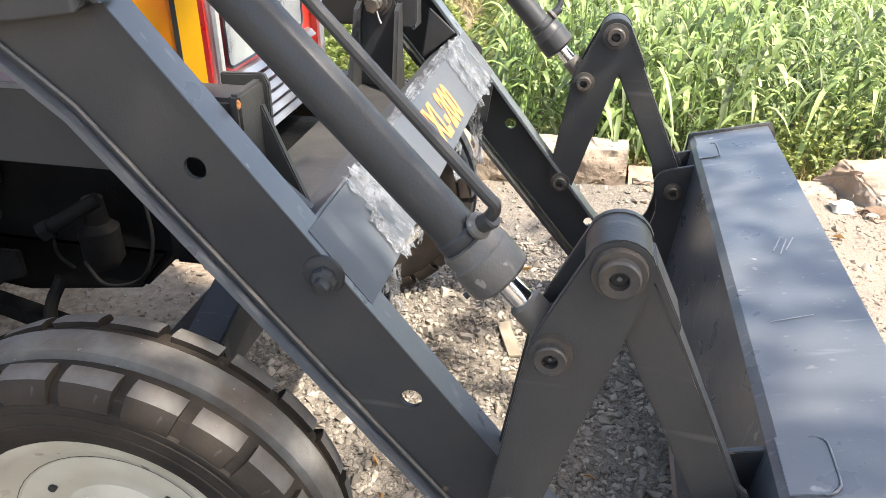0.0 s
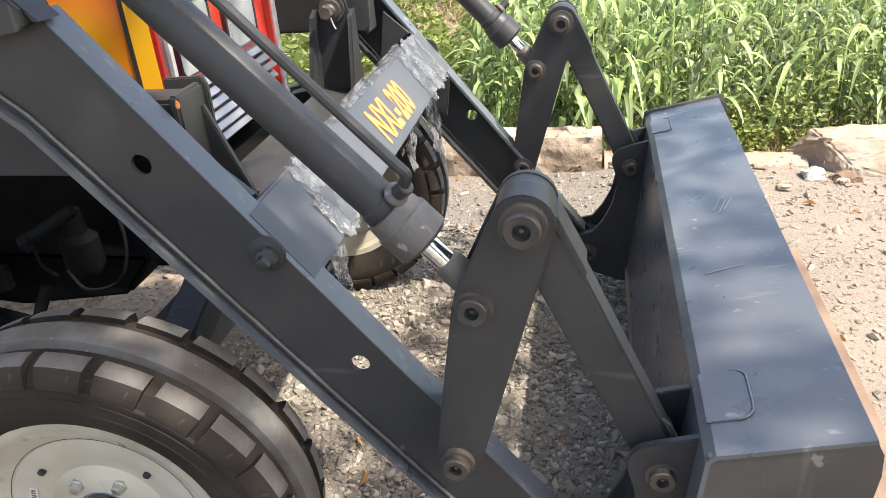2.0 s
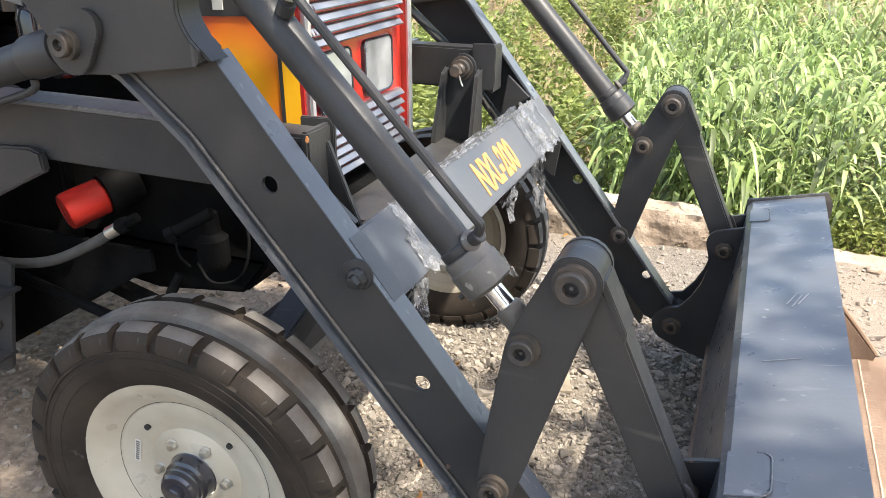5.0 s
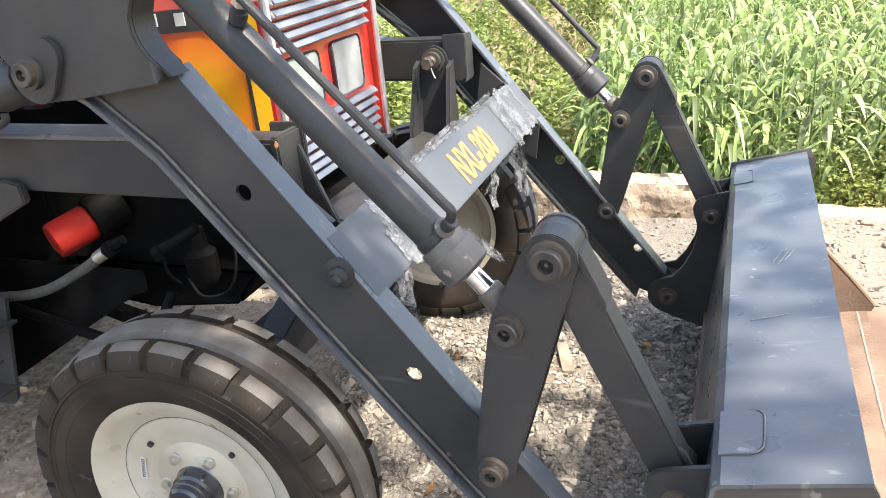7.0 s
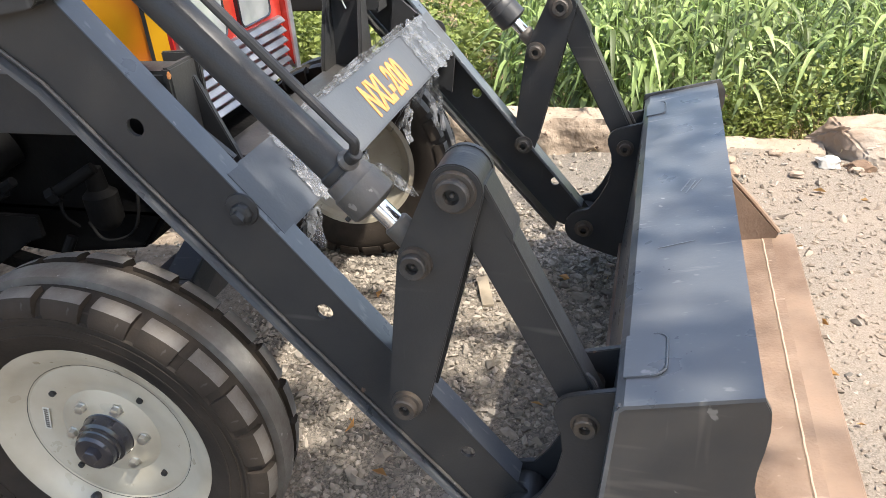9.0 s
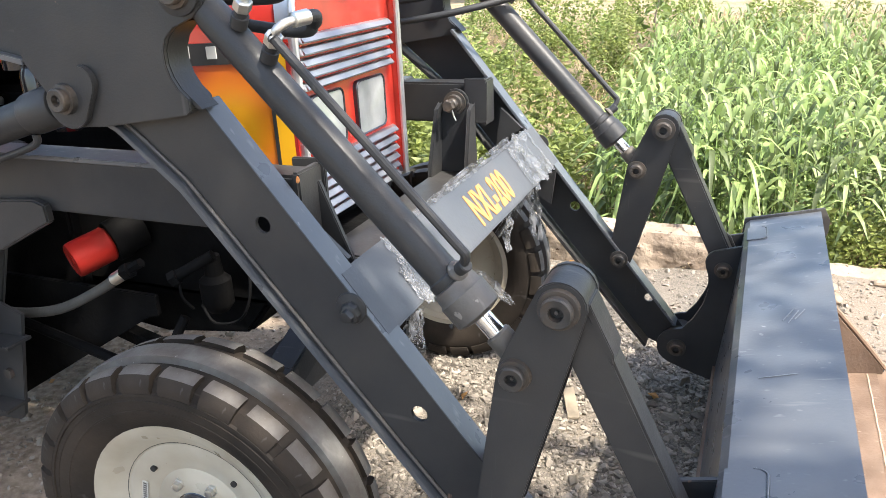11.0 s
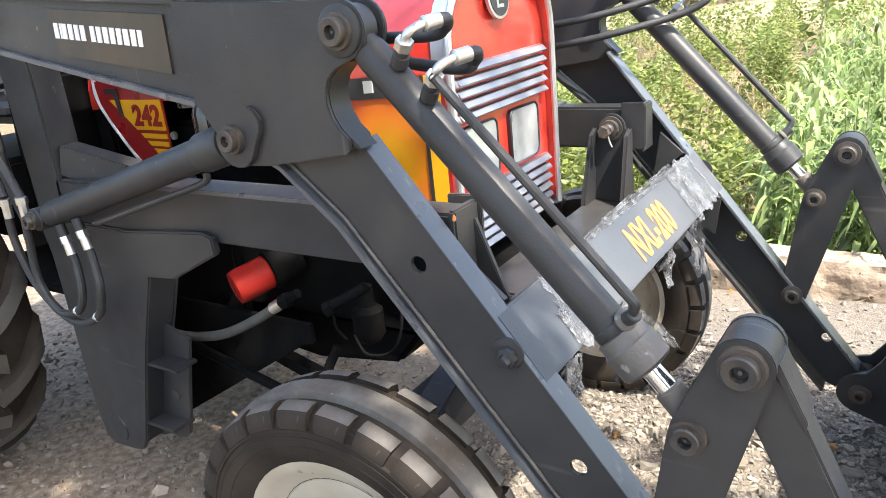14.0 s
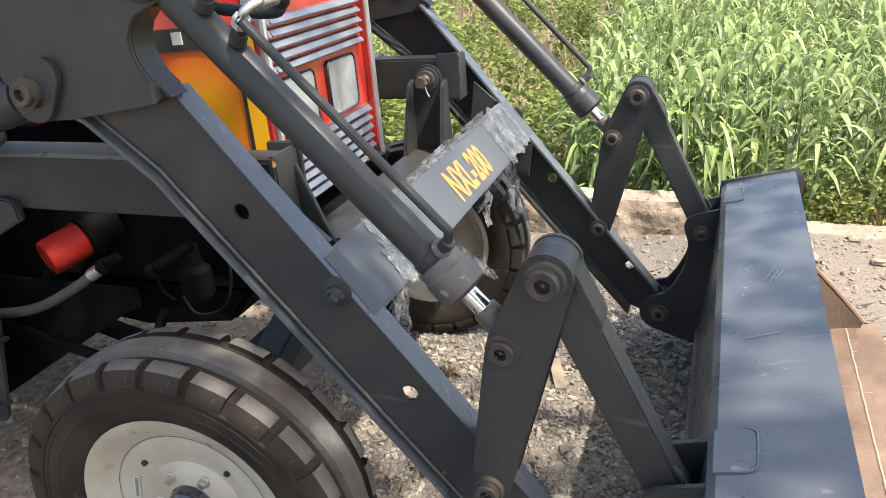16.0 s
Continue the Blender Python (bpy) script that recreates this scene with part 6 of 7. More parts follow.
for e in (0, 1):
    ed = [Vector((-2.62, 1.17, 1.60)), Vector((-2.30, 0.86, 1.71)), Vector((-1.98, 0.58, 1.83)), Vector((-1.70, 0.32, 2.02))] if e == 0 else [Vector((-2.62, 1.815, 1.64)), Vector((-2.30, 1.63, 1.77)), Vector((-1.98, 1.48, 1.90)), Vector((-1.70, 1.36, 2.09))]
    vb = B()
    up_ = [vb.verts.new(v + Vector((0.006, 0, 0.02))) for v in ed]
    dn_ = [vb.verts.new(v + Vector((0.03, -0.035 if e == 0 else 0.05, -0.05))) for v in ed]
    for i in range(3):
        vb.faces.new((up_[i], up_[i + 1], dn_[i + 1], dn_[i]))
    bmesh.ops.solidify(vb, geom=vb.faces[:], thickness=0.004)
    va = part("valance", vb, WHITE_PAINT, can_, "pale printed canopy valance")
    for k in range(3):
        c = ed[2].lerp(ed[3], 0.12 + 0.22 * k) + Vector((0.022, -0.016 if e == 0 else 0.018, -0.012))
        part("print_bar", box(B(), c - Vector((0.012, 0.012, 0.014)), c + Vector((0.012, 0.012, 0.014))), BLACK_INK, va)
part("canopy_post", tube(B(), [(-2.35, 1.16, 1.0), (-2.36, 1.16, 1.72)], 0.02, 10, 2), GLOSS_BLACK, can_)
part("canopy_post", tube(B(), [(-2.55, 0.35, 1.0), (-2.40, 0.95, 1.68)], 0.02, 10, 2), GLOSS_BLACK, can_)
seat = part("seat", box(B(), (-2.50, 0.36, 1.05), (-2.12, 0.86, 1.15)), HOSE, tractor, "black padded driver seat", bevel=0.04, seg=3)
part("seat_back", box(B(), (-2.58, 0.35, 1.12), (-2.47, 0.86, 1.465)), HOSE, seat, bevel=0.05, seg=3)
sw = part("steering_wheel", lathe(B(), (-1.95, 0.62, 1.36), (-0.45, 0, 1), [(0.012 * math.sin(k * math.tau / 8), 0.19 + 0.012 * math.cos(k * math.tau / 8)) for k in range(9)], 36), HOSE, tractor, "black steering wheel")
part("steering_column", cyl(B(), (-1.75, 0.62, 0.95), (-1.945, 0.62, 1.355), 0.022, 14), BLACK_WITH_SHADE, sw)
part("spoke", bar(B(), (-2.05, 0.46, 1.315), (-1.85, 0.78, 1.405), 0.02, 0.01), HOSE, sw)
lev = part("control_lever", tube(B(), [(-1.88, 0.10, 1.30), (-2.02, 0.12, 1.42), (-2.10, 0.14, 1.50)], 0.006, 8, 4), BLACK_WITH_SHADE, tractor, "control lever with a black grip")
part("grip", cyl(B(), (-2.09, 0.138, 1.485), (-2.165, 0.155, 1.575), 0.014, 12, 0.004), HOSE, lev)
CAST = mat("cast_aluminium", (0.30, 0.31, 0.31), 0.45, 0.5, (0.40, 0.40, 0.39), 26, 0.4, 130, grime=(0.17, 0.13, 0.09), gscale=14, gamount=0.42)
valve = part("control_valve", prism(B(), [(-1.905, 1.255), (-1.905, 1.325), (-1.885, 1.350), (-1.800, 1.345), (-1.770, 1.330), (-1.765, 1.265), (-1.790, 1.235), (-1.880, 1.232)], 0.015, 0.11), CAST, tractor, "dusty cast hydraulic control valve", bevel=0.007)
part("valve_cover", lathe(B(), (-1.868, 0.018, 1.292), (-0.25, -1, 0), [(0, 0.046), (0.012, 0.046), (0.017, 0.040), (0.018, 0.02)], 24), CAST, valve)
for k in range(4):
    ka = radians(45 + 90 * k)
    part("cap_screw", lathe(B(), (-1.872 + 0.031 * math.cos(ka), 0.002, 1.292 + 0.031 * math.sin(ka)), (-0.25, -1, 0), [(0, 0.008), (0.007, 0.008), (0.0075, 0.004), (0.003, 0.0035)], 10), STEEL, valve)
part("valve_lug", box(B(), (-1.83, 0.03, 1.205), (-1.785, 0.09, 1.24)), CAST, valve, bevel=0.006)
for k in range(3):
    px_ = -1.815 + 0.032 * k
    part("valve_port", lathe(B(), (px_, 0.020, 1.318 - 0.022 * k), (0.35, -0.6, 0.5), [(0, 0.016), (0.014, 0.016), (0.015, 0.0125), (0.034, 0.0125), (0.036, 0.015), (0.050, 0.015)], 6), STEEL, valve)
    part("hose", tube(B(), [(px_ + 0.014, -0.008, 1.342 - 0.022 * k), (px_ + 0.030, -0.022, 1.335 - 0.022 * k), (px_ + 0.050, 0.010, 1.29 - 0.02 * k), (-1.715 + 0.03 * k, 0.055, 1.18), (-1.69 + 0.02 * k, 0.06, 1.0), (-1.66, 0.07, 0.85)], 0.0095, 8, 5), HOSE, valve)
part("hose_sleeve", tube(B(), [(-1.78, 0.07, 1.33), (-1.80, 0.06, 1.38), (-1.86, 0.05, 1.42)], 0.022, 12, 4), HOSE, valve)
for far in (0, 1):
    Y = (lambda y: 2 * MID - y) if far else (lambda y: y)
    fpts = [(-1.838, 1.075), (-1.850, 1.150), (-1.858, 1.200), (-1.885, 1.232), (-1.95, 1.252), (-2.10, 1.268), (-2.30, 1.268), (-2.48, 1.240), (-2.66, 1.170), (-2.80, 1.060), (-2.88, 0.960)]
    inn = [(x - 0.010 if x > -2.0 else x + (0.004 if x < -2.5 else 0), z - (0.012 if x < -1.87 else 0.002)) for x, z in fpts]
    fn = part("fender", prism(B(), fpts + inn[::-1], Y(-0.30), Y(0.125)), WHITE_PAINT, tractor, "cream white rear fender with a round decal", bevel=0)
    part("fender_panel", prism(B(), fpts + [(-2.85, 0.85), (-2.2, 0.75)], Y(0.125), Y(0.135)), WHITE_PAINT, fn)
    if not far:
        part("fender_mat", box(B(), (-2.05, -0.28, 1.272), (-1.90, 0.12, 1.284)), HOSE, fn, "black rubber mat on the fender")
        part("tail_lamp", box(B(), (-1.846, -0.19, 1.125), (-1.824, -0.055, 1.185)), BLACK_INK, fn, "recessed black lamp housing", bevel=0.006)
        part("valve_bracket", prism(B(), [(-1.93, 1.262), (-1.88, 1.240), (-1.76, 1.222), (-1.70, 1.20), (-1.70, 1.19), (-1.84, 1.205), (-1.93, 1.25)], -0.02, 0.135), GREY, fn)
        dn = Vector((1, 0, 0.14)).normalized()
        dup = Vector((-0.14, 0, 1)).normalized()
        dp = Vector((-1.8515, 0.030, 1.172))
        dc = part("decal", lathe(B(), dp, dn, [(0, 0.0235), (0.0025, 0.0235)], 28), RED, fn, "round red and yellow decal")
        part("decal_ring", lathe(B(), dp + dn * 0.002, dn, [(0, 0.019), (0.0008, 0.019)], 24), YELLOW, dc)
        part("decal_centre", lathe(B(), dp + dn * 0.0025, dn, [(0, 0.012), (0.0012, 0.012)], 24), AMBER, dc)
        for dy in (-0.044, 0.044):
            lettering("W", basis(dp + Vector((0, dy, 0.002)) + dn * 0.003, (0, 1, 0), dup), (0.034, 0.022), fn, RED)
part("dash_panel", prism(B(), [(-1.98, 0.80), (-1.76, 0.80), (-1.74, 1.22), (-1.80, 1.27), (-1.94, 1.20)], 0.26, 1.02), BLACK_WITH_SHADE, tractor, "black instrument panel", bevel=0.01)
part("transmission_cover", box(B(), (-2.55, 0.16, 0.74), (-1.95, 1.05, 0.98)), BLACK_WITH_SHADE, tractor, bevel=0.02)
part("footboard", box(B(), (-2.1, 0.10, 0.62), (-1.62, 0.40, 0.65)), BLACK_WITH_SHADE, tractor, bevel=0.006)
part("battery_box", box(B(), (-1.72, 0.18, 0.66), (-1.58, 0.38, 0.86)), BLACK_WITH_SHADE, tractor, bevel=0.008)


# ---- yard edge, stones and litter ----
def lump(name, at, size, seed, mt, label, category, sub=3, group=""):
    bm = B()
    bmesh.ops.create_icosphere(bm, subdivisions=sub, radius=1)
    for v in bm.verts:
        d = v.co.normalized()
        f = 1 + 0.45 * noise.noise(d * 1.5 + Vector((seed, 0, 0))) + 0.16 * noise.noise(d * 4 + Vector((0, seed, 0))) + 0.05 * noise.noise(d * 11 + Vector((0, seed, 0)))
        q = Vector([math.copysign(abs(c) ** 0.75, c) for c in d]) * f
        v.co = Vector((q.x * size[0], q.y * size[1], max(q.z, -0.6) * size[2])) + Vector(at)
    ob = part(name, bm, mt, None, angle=28)
    return tagged(ob, label, category, group)


def kerb_piece(x0, x1, y0, y1, h0, h1, seed):
    """A broken length of kerb: a rough stone profile drawn along x with chips at two scales."""
    bm = B()
    nx = max(12, int((x1 - x0) / 0.014))
    rows = []
    for i in range(nx + 1):
        t = i / nx
        x, y, h = x0 + (x1 - x0) * t, y0 + (y1 - y0) * t, h0 + (h1 - h0) * t
        outline = [(0.0, -0.08), (0.006, 0.0), (0.012, h * 0.35), (0.018, h * 0.72), (0.034, h * 0.95), (0.060, h), (0.13, h + 0.004), (0.17, h - 0.01), (0.19, h * 0.6), (0.20, -0.25)]
        fine = []
        for a, b in zip(outline, outline[1:]):
            n = max(1, int(math.dist(a, b) / 0.016))
            fine += [(a[0] + (b[0] - a[0]) * k / n, a[1] + (b[1] - a[1]) * k / n) for k in range(n)]
        fine = fine[:26] + [outline[-1]] * max(0, 27 - len(fine))
        sec = []
        for oy, oz in fine:
            p = Vector((x, oy, oz + seed))
            d = 0.020 * noise.noise(p * 7) + 0.012 * noise.noise(Vector((p.x * 14, p.y * 19, p.z * 42))) + 0.009 * noise.noise(p * 48)
            chip = -0.02 * max(0.0, noise.noise(p * 5 + Vector((9, 0, 0))) - 0.25)
            sec.append(bm.verts.new((x, y + oy - d - chip, oz + (0.8 * d + chip if oz > 0.03 else 0))))
        rows.append(sec)
    for a, b in zip(rows, rows[1:]):
        for k in range(len(a) - 1):
            bm.faces.new((a[k], a[k + 1], b[k + 1], b[k]))
    ob = part("kerb", bm, KERB, None, angle=50)
    tagged(ob, "weathered sandy concrete kerb piece along the field edge", "kerb", "kerb pieces", kind="structure")


kx = -6.0
for k, (x1, h0, h1) in enumerate(((-4.4, 0.15, 0.16), (-2.9, 0.16, 0.17), (-1.45, 0.17, 0.17), (-0.55, 0.17, 0.175), (0.40, 0.178, 0.172), (1.22, 0.066, 0.050), (2.1, 0.030, 0.035), (3.4, 0.06, 0.05))):
    kerb_piece(kx, x1 - 0.012, 2.135, 2.140, h0, h1, k * 3.1)
    kx = x1


def boulder(at, size, seed, label):
    """A broken block: the hull of scattered points with worn edges and a rough skin."""
    rng = random.Random(seed)
    bm = B()
    if size[0] > 0.25:
        # a split block: one steep broken face, a nearly flat top
        for q in ((-1.0, 0.75, -0.6), (-0.95, 0.7, 0.0), (-0.62, 0.75, 0.80), (-0.55, -0.35, 0.82), (-0.26, -1.0, -0.6), (-0.22, -0.9, 0.1), (0.2, -0.5, 0.66),
                  (0.8, -0.4, 0.85), (0.9, 0.8, 0.95), (0.1, 0.9, 0.75), (0.85, -1.05, -0.6), (0.4, -1.1, -0.3), (1.0, 0.8, -0.6), (0.0, 1.1, -0.6)):
            bm.verts.new([a * b for a, b in zip(q, size)])
    for k in range(15 if size[0] <= 0.25 else 0):
        d = Vector((rng.gauss(0, 1), rng.gauss(0, 1), rng.gauss(0, 1))).normalized()
        d = Vector([math.copysign(abs(c) ** 0.7, c) for c in d])
        bm.verts.new(Vector((d.x * size[0], d.y * size[1], d.z * size[2])))
    bmesh.ops.convex_hull(bm, input=bm.verts[:])
    bmesh.ops.delete(bm, geom=[v for v in bm.verts if not v.link_faces], context="VERTS")
    bmesh.ops.bevel(bm, geom=bm.edges[:], offset=0.008, segments=2, affect="EDGES", clamp_overlap=True)
    bmesh.ops.triangulate(bm, faces=bm.faces[:])
    bmesh.ops.subdivide_edges(bm, edges=[e for e in bm.edges if e.calc_length() > 0.03], cuts=3, use_grid_fill=True)
    bmesh.ops.triangulate(bm, faces=bm.faces[:])
    bmesh.ops.subdivide_edges(bm, edges=[e for e in bm.edges if e.calc_length() > 0.016], cuts=2, use_grid_fill=True)
    for v in bm.verts:
        v.co += v.co.normalized() * (0.009 * noise.noise(v.co * 13 + Vector((seed, 0, 0))) + 0.009 * noise.noise(v.co * 38) + 0.004 * noise.noise(v.co * 95))
        v.co += Vector(at)
    ob = part("boulder", bm, ROCK, None, angle=30)
    tagged(ob, label, "rock")


boulder((1.40, 2.205, 0.060), (0.27, 0.13, 0.115), 7, "pale angular boulder lying on the gravel edge")
boulder((1.95, 2.42, 0.05), (0.20, 0.14, 0.10), 12, "pale broken boulder on the gravel edge")
lump("stone", (1.20, 2.045, ground_z(1.20, 2.045) + 0.012), (0.042, 0.03, 0.024), 3.3, WHITE_STONE, "white broken stone at the foot of the boulder", "stone", 3, "rubble stones")
lump("stone", (1.31, 2.035, ground_z(1.31, 2.035) + 0.006), (0.05, 0.03, 0.022), 8.1, CLOD, "brown earth clod at the foot of the boulder", "clod", 3)
rs = random.Random(5)
for k in range(26):
    x, y = rs.uniform(0.45, 2.3), rs.gauss(2.02, 0.10)
    s = rs.uniform(0.018, 0.05)
    lump("stone", (x, y, ground_z(x, y) + s * 0.25), (s * 0.8, s * rs.uniform(0.5, 0.75), s * rs.uniform(0.25, 0.45)), k * 1.7, ROCK if k % 3 else KERB, "small broken stone in the kerb rubble", "stone", 2, "rubble stones")


def scatter_stones():
    """Loose chippings over the yard: flat crooked pebbles, smaller and denser near the tractor."""
    rng = np.random.RandomState(3)
    ico = bmesh.new()
    bmesh.ops.create_icosphere(ico, subdivisions=1, radius=1)
    bv = np.array([v.co[:] for v in ico.verts])
    bf = np.array([[v.index for v in f.verts] for f in ico.faces])
    ico.free()
    N = 41000
    M = N * 5 // 9
    xs = np.concatenate([rng.uniform(-2.9, 2.2, N - M), rng.uniform(-0.7, 0.95, M), rng.uniform(0.5, 4.5, N // 4)])
    ys = np.concatenate([rng.uniform(-0.9, 2.13, N - M), rng.uniform(-0.55, 1.65, M), rng.uniform(0.3, 2.1, N // 4)])
    s = np.clip(rng.lognormal(math.log(0.0053), 0.42, len(xs)), 0.003, 0.022)
    verts = []
    for i in range(len(xs)):
        a = rng.uniform(0, math.tau)
        sc = s[i] * np.array([1.2, rng.uniform(0.6, 1.0), rng.uniform(0.5, 0.95)])
        v = bv * sc * ((0.75 if i % 12 else 1.5) if xs[i] > 0.88 else 1.0) * (1 + 0.35 * rng.standard_normal((len(bv), 1)))
        c, n = math.cos(a), math.sin(a)
        tx = rng.normal(0, 0.3)
        v = np.stack([v[:, 0] * c - v[:, 1] * n, v[:, 0] * n + v[:, 1] * c, v[:, 2] + v[:, 0] * tx * 0.6], 1)
        v += np.array([xs[i], ys[i], ground_z(xs[i], ys[i]) + s[i] * (0.04 if xs[i] > 0.88 else 0.26)])
        verts.append(v)
    tan = (xs + 0.15 * rng.standard_normal(len(xs)) > 0.88) | ((xs < -0.75) & (rng.uniform(0, 1, len(xs)) < 0.65))
    for pick, mt, label in ((~tan, STONE, "loose grey crushed stone chippings"), (tan, SAND_STONE, "loose sandy tan gravel stones")):
        ids = np.nonzero(pick)[0]
        ob = sheet_part("gravel", np.concatenate([verts[i] for i in ids]).tolist(), np.concatenate([bf + len(bv) * k for k in range(len(ids))]).tolist(), mt, smooth=False)
        tagged(ob, label, "gravel", kind="stuff")


scatter_stones()
wood = part("wood_offcut", bar(B(), (0.074, 0.908, 0.010), (0.020, 1.062, 0.014), 0.036, 0.009), WOOD, None, bevel=0.001)
tagged(wood, "pale broken wooden offcut lying on gravel", "wood scrap")


def leaf_cloud(name, pts, dirs, sizes, mt, label="", parent=None, seed=0, aspect=0.55, fold=0.18):
    """Many small pointed leaves, each two folded quads, at pts."""
    rng = np.random.RandomState(seed)
    n = len(pts)
    d = dirs / np.linalg.norm(dirs, axis=1, keepdims=True)
    r = rng.standard_normal((n, 3))
    w = np.cross(d, r)
    w /= np.linalg.norm(w, axis=1, keepdims=True) + 1e-9
    u = np.cross(w, d)
    L, W = sizes[:, None], sizes[:, None] * aspect
    v = np.stack([pts, pts + d * L * 0.45 + w * W * 0.5 + u * L * fold, pts + d * L, pts + d * L * 0.45 - w * W * 0.5 + u * L * fold], 1).reshape(-1, 3)
    i = np.arange(n)[:, None] * 4
    f = np.concatenate([i + np.array([[0, 1, 2]]), i + np.array([[0, 2, 3]])], 1).reshape(-1, 3)
    return sheet_part(name, v.tolist(), f.tolist(), mt, parent, label, smooth=False)


rng = np.random.RandomState(11)
n = 150
px, py = rng.uniform(-2.2, 2.2, n), rng.uniform(-0.7, 2.1, n)
lf = leaf_cloud("fallen_leaves", np.stack([px, py, [ground_z(a, b) + 0.012 for a, b in zip(px, py)]], 1), np.stack([rng.normal(0, 1, n), rng.normal(0, 1, n), rng.normal(0, 0.12, n)], 1), rng.uniform(0.02, 0.055, n), DRY_LEAF, seed=2)
tagged(lf, "dry brown leaves scattered on the gravel", "fallen leaves", kind="stuff")


# ---- fodder crop and weeds behind the kerb ----
def blades(name, bases, heads, lens, widths, droop, mt, label, category, seg=6):
    """Long arching blades: each a tapered folded ribbon from its base."""
    n = len(bases)
    h = heads / np.linalg.norm(heads, axis=1, keepdims=True)
    flat = h * np.array([1, 1, 0])
    flat /= np.linalg.norm(flat, axis=1, keepdims=True) + 1e-9
    side = np.stack([-flat[:, 1], flat[:, 0], np.zeros(n)], 1)
    rows = []
    for k in range(seg + 1):
        t = k / seg
        c = bases + h * lens[:, None] * t + flat * (lens * droop * 0.35 * t * t)[:, None] - np.array([0, 0, 1]) * (lens * droop * t ** 2.8)[:, None]
        w = widths * (0.35 + 1.3 * t) * (1 - t) ** 0.72 * 0.98 if k < seg else widths * 0.0 + 1e-4
        w = np.maximum(w, 1e-4)[:, None]
        rows += [c - side * w * 0.5 + np.array([0, 0, 1]) * w * 0.16, c, c + side * w * 0.5 + np.array([0, 0, 1]) * w * 0.16]
    v = np.stack(rows, 1).reshape(-1, 3)
    m = 3 * (seg + 1)
    quad = []
    for k in range(seg):
        a = 3 * k
        quad += [(a, a + 1, a + 4, a + 3), (a + 1, a + 2, a + 5, a + 4)]
    f = (np.arange(n)[:, None, None] * m + np.array(quad)[None]).reshape(-1, 4)
    ob = sheet_part(name, v.tolist(), f.tolist(), mt)
    return tagged(ob, label, category, kind="stuff")


def crop():
    rng = np.random.RandomState(21)
    pos = []
    while len(pos) < 1900:
        x, y = rng.uniform(-1.4, 6.5), 2.42 + 6.5 * rng.uniform(0, 1) ** 1.45
        if x > -0.12 - 0.10 * (y - 2.3) + 0.18 * noise.noise(Vector((y * 1.5, 0, 0))):
            pos.append((x, y))
    B0, H0, L0, W0, D0 = [], [], [], [], []
    for x, y in pos:
        z0 = ground_z(x, y)
        ht = rng.uniform(0.72, 1.12) * (0.72 + 0.28 * min(1, (y - 2.3) / 0.6))
        lean = rng.normal(0, 0.07, 2)
        a0 = rng.uniform(0, math.tau)
        for k in range(11):
            t = 0.12 + 0.85 * k / 10
            a = a0 + k * math.pi * 0.93 + rng.normal(0, 0.35)
            up = rng.uniform(0.7, 2.0) + (1.2 if k >= 9 else 0)
            B0.append((x + lean[0] * t * ht, y + lean[1] * t * ht, z0 + t * ht * 0.82))
            H0.append((math.cos(a), math.sin(a), up))
            L0.append(rng.uniform(0.15, 0.29) * (0.75 if k < 2 else 1) * (0.8 if y < 2.7 else 1))
            W0.append(rng.uniform(0.026, 0.054))
            D0.append(rng.uniform(0.8, 1.75) * (0.6 if k >= 9 else 1))
    blades("fodder_crop", np.array(B0), np.array(H0), np.array(L0), np.array(W0), np.array(D0), CROP, "dense bright green fodder crop with arching leaves", "crop", 5)
    n = len(pos)
    p = np.array([(x, y, ground_z(x, y)) for x, y in pos])
    blades("crop_stems", p, np.stack([rng.normal(0, 0.06, n), rng.normal(0, 0.06, n), np.ones(n)], 1), rng.uniform(0.6, 0.95, n), np.full(n, 0.012), np.full(n, 0.02), CROP, "upright green stems of the fodder crop", "crop")


crop()


